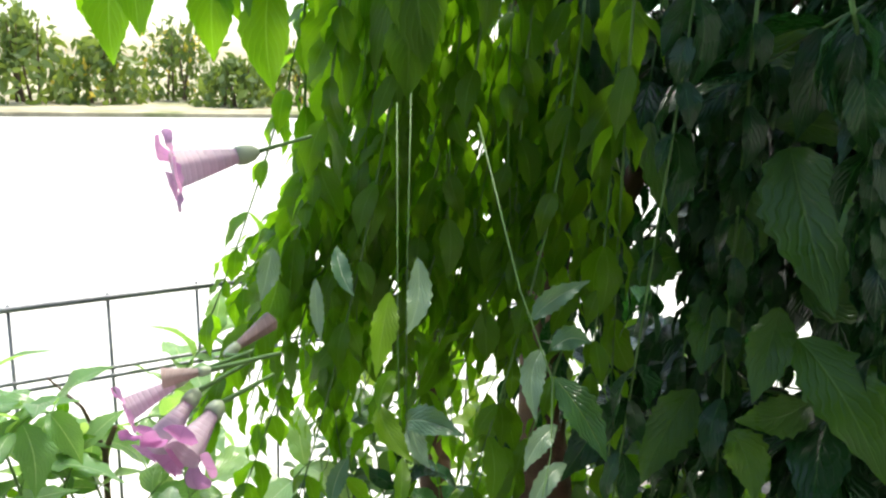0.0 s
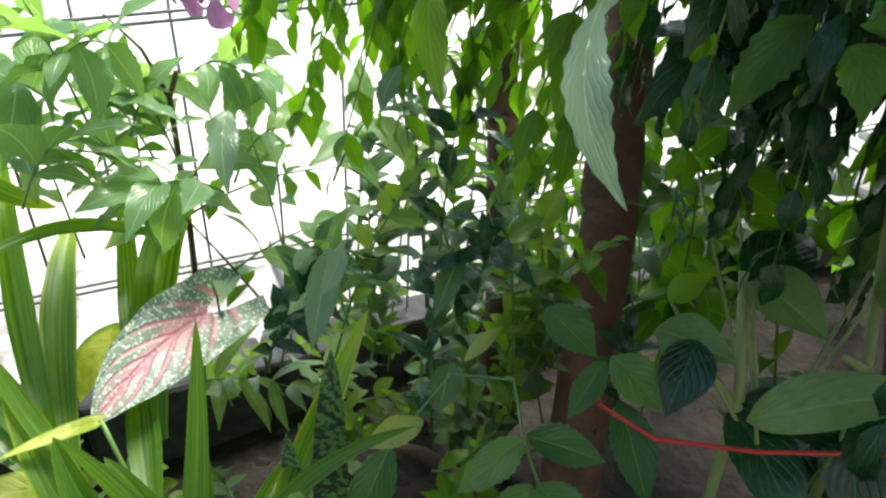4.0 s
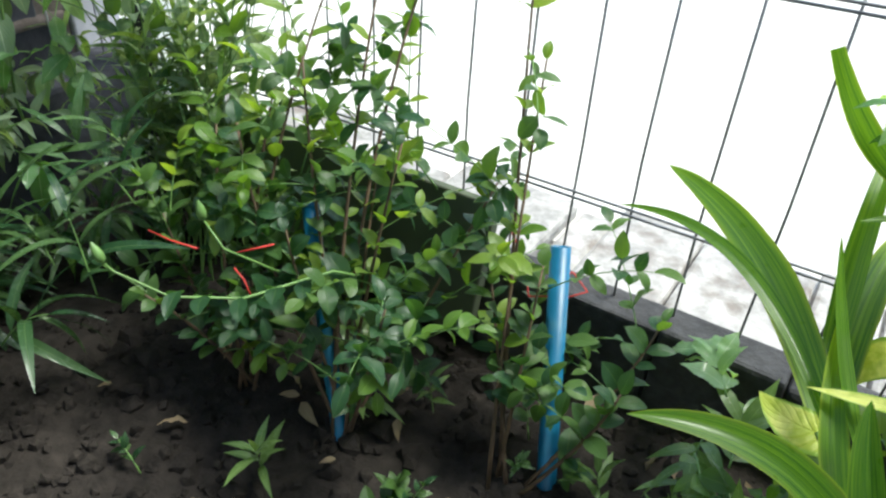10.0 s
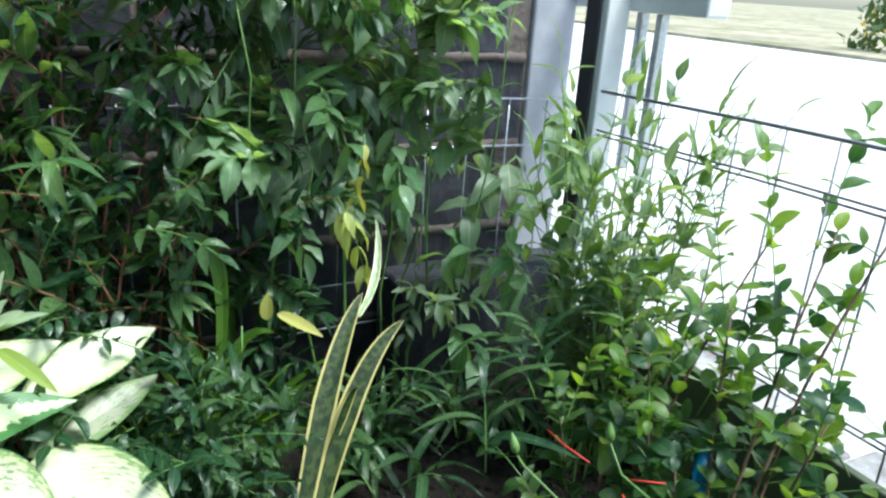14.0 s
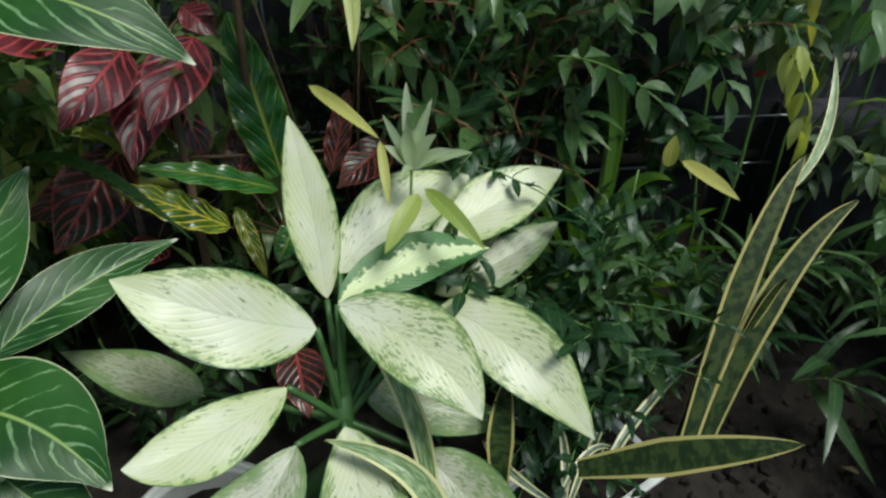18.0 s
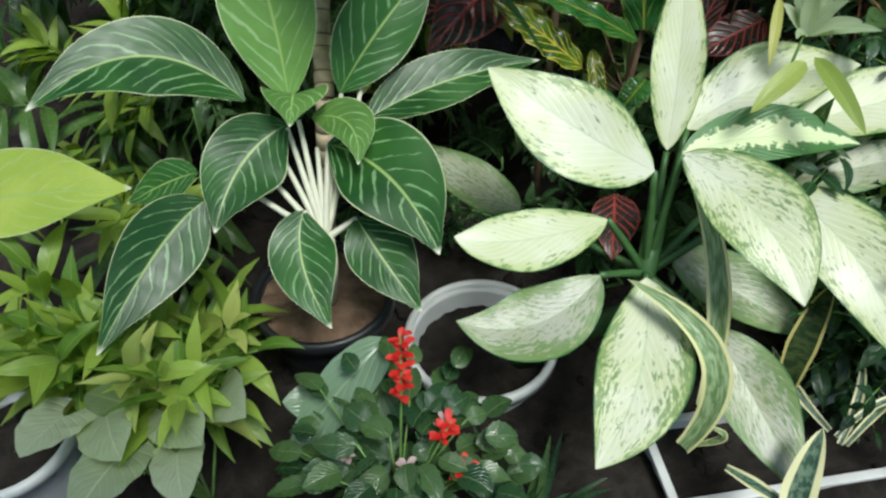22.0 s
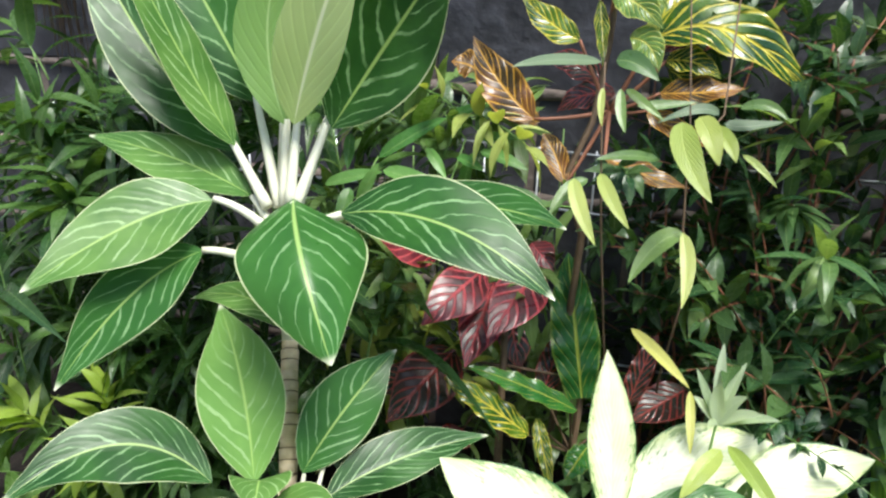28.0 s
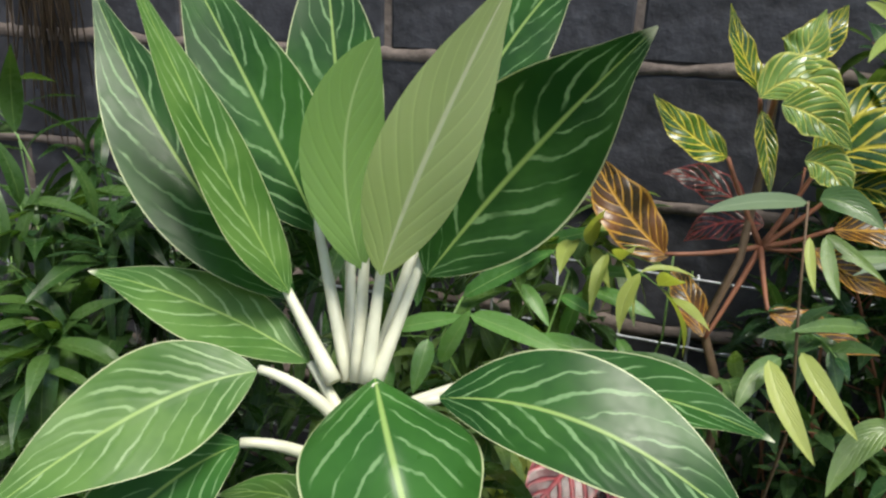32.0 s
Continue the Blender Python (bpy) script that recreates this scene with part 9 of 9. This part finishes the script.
loose.spray((-0.793, -0.039, 0.560), (-0.790, -0.154, 0.597), (0, 0, 0.03), S_GLOSS, 3, 0.0016, "green_stem", 0.15, (0.65, 1.10), True, 0.75, 0.05, 0.35, 0.2)
loose.done()
pale_vine = Plant("pale_wall_vine", (0, 0, 0), "pale soft-leaved climber hanging before the wall mesh", "vine", seed=202, cap=200)
pale_vine.spray((-0.784, -1.500, 0.706), (-0.582, -1.424, 0.422), (0, 0, 0.03), S_GLOSS, 6, 0.0016, "green_stem", 0.15, (0.80, 1.25), True, 0.75, 0.05, 0.30, 0.2)
pale_vine.spray((-0.683, -1.535, 0.620), (-0.543, -1.501, 0.488), (0, 0, 0.03), S_HEART, 5, 0.0016, "green_stem", 0.15, (0.80, 1.25), True, 0.75, 0.05, 0.30, 0.2)
pale_vine.spray((-0.635, -1.573, 0.726), (-0.413, -1.546, 0.562), (0, 0, 0.03), S_GLOSS, 6, 0.0016, "green_stem", 0.15, (0.80, 1.25), True, 0.75, 0.05, 0.30, 0.2)
pale_vine.spray((-0.537, -1.554, 0.792), (-0.308, -1.556, 0.709), (0, 0, 0.03), S_GLOSS, 6, 0.0016, "green_stem", 0.15, (0.80, 1.25), True, 0.75, 0.05, 0.30, 0.2)
pale_vine.spray((-0.441, -1.555, 0.776), (-0.196, -1.585, 0.712), (0, 0, 0.03), S_GLOSS, 6, 0.0016, "green_stem", 0.15, (0.80, 1.25), True, 0.75, 0.05, 0.30, 0.2)
pale_vine.spray((-0.289, -1.562, 0.691), (-0.160, -1.533, 0.583), (0, 0, 0.03), S_HEART, 5, 0.0016, "green_stem", 0.15, (0.80, 1.25), True, 0.75, 0.05, 0.30, 0.2)
pale_vine.spray((-0.628, -1.453, 0.486), (-0.595, -1.345, 0.364), (0, 0, 0.03), S_GLOSS, 4, 0.0016, "green_stem", 0.15, (0.80, 1.25), True, 0.75, 0.05, 0.30, 0.2)
pale_vine.spray((-0.583, -1.466, 0.444), (-0.499, -1.495, 0.417), (0, 0, 0.03), S_GLOSS, 4, 0.0016, "green_stem", 0.15, (0.80, 1.25), True, 0.75, 0.05, 0.30, 0.2)
pale_vine.spray((-0.746, -1.545, 0.724), (-0.766, -1.399, 0.592), (0, 0, 0.03), S_HEART, 5, 0.0016, "green_stem", 0.15, (0.80, 1.25), True, 0.75, 0.05, 0.30, 0.2)
pale_vine.spray((-0.485, -1.438, 0.310), (-0.504, -1.326, 0.254), (0, 0, 0.03), S_GLOSS, 4, 0.0016, "green_stem", 0.15, (0.80, 1.25), True, 0.75, 0.05, 0.30, 0.2)
pale_vine.spray((-0.282, -1.600, 0.741), (-0.287, -1.465, 0.654), (0, 0, 0.03), S_GLOSS, 4, 0.0016, "green_stem", 0.15, (0.80, 1.25), True, 0.75, 0.05, 0.30, 0.2)
pale_vine.spray((-0.155, -1.527, 0.567), (-0.187, -1.412, 0.501), (0, 0, 0.03), S_GLOSS, 4, 0.0016, "green_stem", 0.15, (0.80, 1.25), True, 0.75, 0.05, 0.30, 0.2)
pale_vine.spray((-0.399, -1.546, 0.704), (-0.370, -1.417, 0.579), (0, 0, 0.03), S_GLOSS, 4, 0.0016, "green_stem", 0.15, (0.80, 1.25), True, 0.75, 0.05, 0.30, 0.2)
pale_vine.spray((-0.503, -1.120, 0.304), (-0.475, -1.209, 0.403), (0, 0, 0.03), S_DARKSPEAR, 3, 0.0016, "green_stem", 0.15, (0.90, 1.40), True, 0.75, 0.05, 0.20, 0.2)
pale_vine.spray((-0.527, -1.121, 0.339), (-0.517, -1.173, 0.405), (0, 0, 0.03), S_DARKSPEAR, 3, 0.0016, "green_stem", 0.15, (0.90, 1.40), True, 0.75, 0.05, 0.20, 0.2)
pale_vine.spray((-0.371, -1.051, 0.245), (-0.389, -1.105, 0.353), (0, 0, 0.03), S_DARKSPEAR, 3, 0.0016, "green_stem", 0.15, (0.90, 1.40), True, 0.75, 0.05, 0.20, 0.2)
pale_vine.spray((-0.238, -1.179, 0.141), (-0.189, -1.219, 0.206), (0, 0, 0.03), S_DARKSPEAR, 4, 0.0016, "green_stem", 0.15, (0.90, 1.40), True, 0.75, 0.05, 0.20, 0.2)
pale_vine.spray((-0.270, -1.162, 0.159), (-0.322, -1.105, 0.214), (0, 0, 0.03), S_DARKSPEAR, 4, 0.0016, "green_stem", 0.15, (0.90, 1.40), True, 0.75, 0.05, 0.20, 0.2)
pale_vine.spray((-0.033, -1.208, 0.248), (-0.037, -1.267, 0.345), (0, 0, 0.03), S_DARKSPEAR, 3, 0.0016, "green_stem", 0.15, (0.90, 1.40), True, 0.75, 0.05, 0.20, 0.2)
pale_vine.spray((-0.385, -1.179, 0.231), (-0.382, -1.224, 0.297), (0, 0, 0.03), S_DARKSPEAR, 3, 0.0016, "green_stem", 0.15, (0.90, 1.40), True, 0.75, 0.05, 0.20, 0.2)
pale_vine.done()
side_bush = Plant("side_shrub", (0, 0, 0), "small-leaved glossy shrub on reddish stems before the wall", "shrub", seed=203, cap=250)
side_bush.spray((0.189, -1.369, 0.436), (0.244, -1.437, 0.689), (0, 0, 0.02), S_SHRUB, 7, 0.0016, "red_stem", 0.15, (0.90, 1.40), True, 0.75, 0.05, 0.20, 0.2)
side_bush.spray((0.234, -1.394, 0.555), (0.338, -1.378, 0.680), (0, 0, 0.02), S_SHRUB, 4, 0.0016, "red_stem", 0.15, (0.90, 1.40), True, 0.75, 0.05, 0.20, 0.2)
side_bush.spray((0.184, -1.397, 0.511), (0.119, -1.439, 0.691), (0, 0, 0.02), S_SHRUB, 6, 0.0016, "red_stem", 0.15, (0.90, 1.40), True, 0.75, 0.05, 0.20, 0.2)
side_bush.spray((0.203, -1.421, 0.600), (0.262, -1.434, 0.761), (0, 0, 0.02), S_SHRUB, 6, 0.0016, "red_stem", 0.15, (0.90, 1.40), True, 0.75, 0.05, 0.20, 0.2)
side_bush.spray((0.175, -1.474, 0.720), (0.170, -1.532, 0.946), (0, 0, 0.02), S_SHRUB, 7, 0.0016, "red_stem", 0.15, (0.90, 1.40), True, 0.75, 0.05, 0.20, 0.2)
side_bush.spray((0.162, -1.474, 0.770), (0.232, -1.440, 0.842), (0, 0, 0.02), S_LANCE, 5, 0.0016, "red_stem", 0.15, (0.90, 1.40), True, 0.75, 0.05, 0.20, 0.2)
side_bush.spray((0.126, -1.396, 0.577), (0.101, -1.401, 0.693), (0, 0, 0.02), S_SHRUB, 4, 0.0016, "red_stem", 0.15, (0.90, 1.40), True, 0.75, 0.05, 0.20, 0.2)
side_bush.spray((0.165, -1.287, 0.499), (0.270, -1.235, 0.586), (0, 0, 0.02), S_SHRUB, 6, 0.0016, "red_stem", 0.15, (0.90, 1.40), True, 0.75, 0.05, 0.20, 0.2)
side_bush.spray((0.125, -1.302, 0.499), (0.173, -1.294, 0.590), (0, 0, 0.02), S_SHRUB, 4, 0.0016, "red_stem", 0.15, (0.90, 1.40), True, 0.75, 0.05, 0.20, 0.2)
side_bush.spray((0.216, -1.651, 0.948), (0.344, -1.644, 1.060), (0, 0, 0.02), S_SHRUB, 6, 0.0016, "red_stem", 0.15, (0.90, 1.40), True, 0.75, 0.05, 0.20, 0.2)
side_bush.spray((0.299, -1.649, 1.028), (0.213, -1.709, 1.112), (0, 0, 0.02), S_LANCE, 5, 0.0016, "red_stem", 0.15, (0.90, 1.40), True, 0.75, 0.05, 0.20, 0.2)
side_bush.spray((1.361, -1.223, 0.596), (1.385, -1.230, 0.802), (0, 0, 0.03), S_HANG, 5, 0.0016, "green_stem", 0.15, (0.90, 1.40), True, 0.75, 0.05, 0.25, 0.2)
side_bush.spray((1.286, -1.263, 0.633), (1.312, -1.264, 0.821), (0, 0, 0.03), S_HANG, 5, 0.0016, "green_stem", 0.15, (0.90, 1.40), True, 0.75, 0.05, 0.25, 0.2)
side_bush.spray((1.196, -1.290, 0.617), (1.225, -1.290, 0.805), (0, 0, 0.03), S_HANG, 4, 0.0016, "green_stem", 0.15, (0.90, 1.40), True, 0.75, 0.05, 0.25, 0.2)
side_bush.spray((1.144, -1.334, 0.689), (1.183, -1.379, 0.858), (0, 0, 0.03), S_HANG, 4, 0.0016, "green_stem", 0.15, (0.90, 1.40), True, 0.75, 0.05, 0.25, 0.2)
side_bush.spray((1.251, -1.095, 0.438), (1.261, -1.100, 0.621), (0, 0, 0.03), S_HANG, 5, 0.0016, "green_stem", 0.15, (0.90, 1.40), True, 0.75, 0.05, 0.25, 0.2)
side_bush.spray((1.008, -1.185, 0.442), (1.086, -1.191, 0.539), (0, 0, 0.03), S_HANG, 4, 0.0016, "green_stem", 0.15, (0.90, 1.40), True, 0.75, 0.05, 0.25, 0.2)
side_bush.spray((0.747, -1.235, 0.474), (0.732, -1.284, 0.599), (0, 0, 0.03), S_HANG, 4, 0.0016, "green_stem", 0.15, (0.90, 1.40), True, 0.75, 0.05, 0.25, 0.2)
side_bush.spray((1.424, -1.394, 0.829), (1.492, -1.399, 0.915), (0, 0, 0.03), S_HANG, 4, 0.0016, "green_stem", 0.15, (0.90, 1.40), True, 0.75, 0.05, 0.25, 0.2)
side_bush.spray((0.689, -1.401, 0.726), (0.783, -1.401, 0.823), (0, 0, 0.03), S_HANG, 5, 0.0016, "green_stem", 0.15, (0.90, 1.40), True, 0.75, 0.05, 0.25, 0.2)
side_bush.done()
climb = Plant("climbing_rose", (0, 0, 0), "tall rose shoots with light green oval leaves against the fence", "rose bush", "rose bushes", seed=204, cap=160)
climb.spray((-0.717, -1.057, 0.407), (-0.762, -1.202, 0.617), (0, 0, 0.02), S_BACKLIT, 6, 0.0016, "green_stem", 0.15, (0.80, 1.30), True, 0.75, 0.05, 0.10, 0.2)
climb.spray((-0.759, -0.967, 0.416), (-0.818, -1.129, 0.679), (0, 0, 0.02), S_BACKLIT, 6, 0.0016, "green_stem", 0.15, (0.80, 1.30), True, 0.75, 0.05, 0.10, 0.2)
climb.spray((-0.786, -0.903, 0.458), (-0.860, -1.064, 0.737), (0, 0, 0.02), S_BACKLIT, 7, 0.0016, "green_stem", 0.15, (0.80, 1.30), True, 0.75, 0.05, 0.10, 0.2)
climb.spray((-0.860, -0.931, 0.610), (-1.003, -0.995, 0.798), (0, 0, 0.02), S_ROSE, 5, 0.0016, "green_stem", 0.15, (0.80, 1.30), True, 0.75, 0.05, 0.10, 0.2)
climb.spray((-0.670, -0.930, 0.353), (-0.802, -0.935, 0.541), (0, 0, 0.02), S_ROSE, 5, 0.0016, "green_stem", 0.15, (0.80, 1.30), True, 0.75, 0.05, 0.10, 0.2)
climb.spray((-0.619, -0.998, 0.288), (-0.657, -1.153, 0.509), (0, 0, 0.02), S_BACKLIT, 6, 0.0016, "green_stem", 0.15, (0.80, 1.30), True, 0.75, 0.05, 0.10, 0.2)
climb.spray((-0.779, -0.805, 0.387), (-0.851, -0.854, 0.579), (0, 0, 0.02), S_BACKLIT, 6, 0.0016, "green_stem", 0.15, (0.80, 1.30), True, 0.75, 0.05, 0.10, 0.2)
climb.spray((-0.695, -0.828, 0.320), (-0.687, -0.907, 0.460), (0, 0, 0.02), S_BACKLIT, 6, 0.0016, "green_stem", 0.15, (0.80, 1.30), True, 0.75, 0.05, 0.10, 0.2)
climb.spray((-0.638, -1.136, 0.323), (-0.693, -1.268, 0.521), (0, 0, 0.02), S_ROSE, 5, 0.0016, "green_stem", 0.15, (0.80, 1.30), True, 0.75, 0.05, 0.10, 0.2)
climb.spray((-0.761, -0.734, 0.354), (-0.713, -0.820, 0.456), (0, 0, 0.02), S_ROSE, 5, 0.0016, "green_stem", 0.15, (0.80, 1.30), True, 0.75, 0.05, 0.10, 0.2)
climb.spray((-0.738, -1.099, 0.515), (-0.887, -1.182, 0.745), (0, 0, 0.02), S_ROSE, 5, 0.0016, "green_stem", 0.15, (0.80, 1.30), True, 0.75, 0.05, 0.10, 0.2)
climb.spray((-0.629, -1.235, 0.373), (-0.681, -1.369, 0.572), (0, 0, 0.02), S_ROSE, 5, 0.0016, "green_stem", 0.15, (0.80, 1.30), True, 0.75, 0.05, 0.10, 0.2)
climb.done()
# lit leaf copies: sun on the outer side is put into their colour
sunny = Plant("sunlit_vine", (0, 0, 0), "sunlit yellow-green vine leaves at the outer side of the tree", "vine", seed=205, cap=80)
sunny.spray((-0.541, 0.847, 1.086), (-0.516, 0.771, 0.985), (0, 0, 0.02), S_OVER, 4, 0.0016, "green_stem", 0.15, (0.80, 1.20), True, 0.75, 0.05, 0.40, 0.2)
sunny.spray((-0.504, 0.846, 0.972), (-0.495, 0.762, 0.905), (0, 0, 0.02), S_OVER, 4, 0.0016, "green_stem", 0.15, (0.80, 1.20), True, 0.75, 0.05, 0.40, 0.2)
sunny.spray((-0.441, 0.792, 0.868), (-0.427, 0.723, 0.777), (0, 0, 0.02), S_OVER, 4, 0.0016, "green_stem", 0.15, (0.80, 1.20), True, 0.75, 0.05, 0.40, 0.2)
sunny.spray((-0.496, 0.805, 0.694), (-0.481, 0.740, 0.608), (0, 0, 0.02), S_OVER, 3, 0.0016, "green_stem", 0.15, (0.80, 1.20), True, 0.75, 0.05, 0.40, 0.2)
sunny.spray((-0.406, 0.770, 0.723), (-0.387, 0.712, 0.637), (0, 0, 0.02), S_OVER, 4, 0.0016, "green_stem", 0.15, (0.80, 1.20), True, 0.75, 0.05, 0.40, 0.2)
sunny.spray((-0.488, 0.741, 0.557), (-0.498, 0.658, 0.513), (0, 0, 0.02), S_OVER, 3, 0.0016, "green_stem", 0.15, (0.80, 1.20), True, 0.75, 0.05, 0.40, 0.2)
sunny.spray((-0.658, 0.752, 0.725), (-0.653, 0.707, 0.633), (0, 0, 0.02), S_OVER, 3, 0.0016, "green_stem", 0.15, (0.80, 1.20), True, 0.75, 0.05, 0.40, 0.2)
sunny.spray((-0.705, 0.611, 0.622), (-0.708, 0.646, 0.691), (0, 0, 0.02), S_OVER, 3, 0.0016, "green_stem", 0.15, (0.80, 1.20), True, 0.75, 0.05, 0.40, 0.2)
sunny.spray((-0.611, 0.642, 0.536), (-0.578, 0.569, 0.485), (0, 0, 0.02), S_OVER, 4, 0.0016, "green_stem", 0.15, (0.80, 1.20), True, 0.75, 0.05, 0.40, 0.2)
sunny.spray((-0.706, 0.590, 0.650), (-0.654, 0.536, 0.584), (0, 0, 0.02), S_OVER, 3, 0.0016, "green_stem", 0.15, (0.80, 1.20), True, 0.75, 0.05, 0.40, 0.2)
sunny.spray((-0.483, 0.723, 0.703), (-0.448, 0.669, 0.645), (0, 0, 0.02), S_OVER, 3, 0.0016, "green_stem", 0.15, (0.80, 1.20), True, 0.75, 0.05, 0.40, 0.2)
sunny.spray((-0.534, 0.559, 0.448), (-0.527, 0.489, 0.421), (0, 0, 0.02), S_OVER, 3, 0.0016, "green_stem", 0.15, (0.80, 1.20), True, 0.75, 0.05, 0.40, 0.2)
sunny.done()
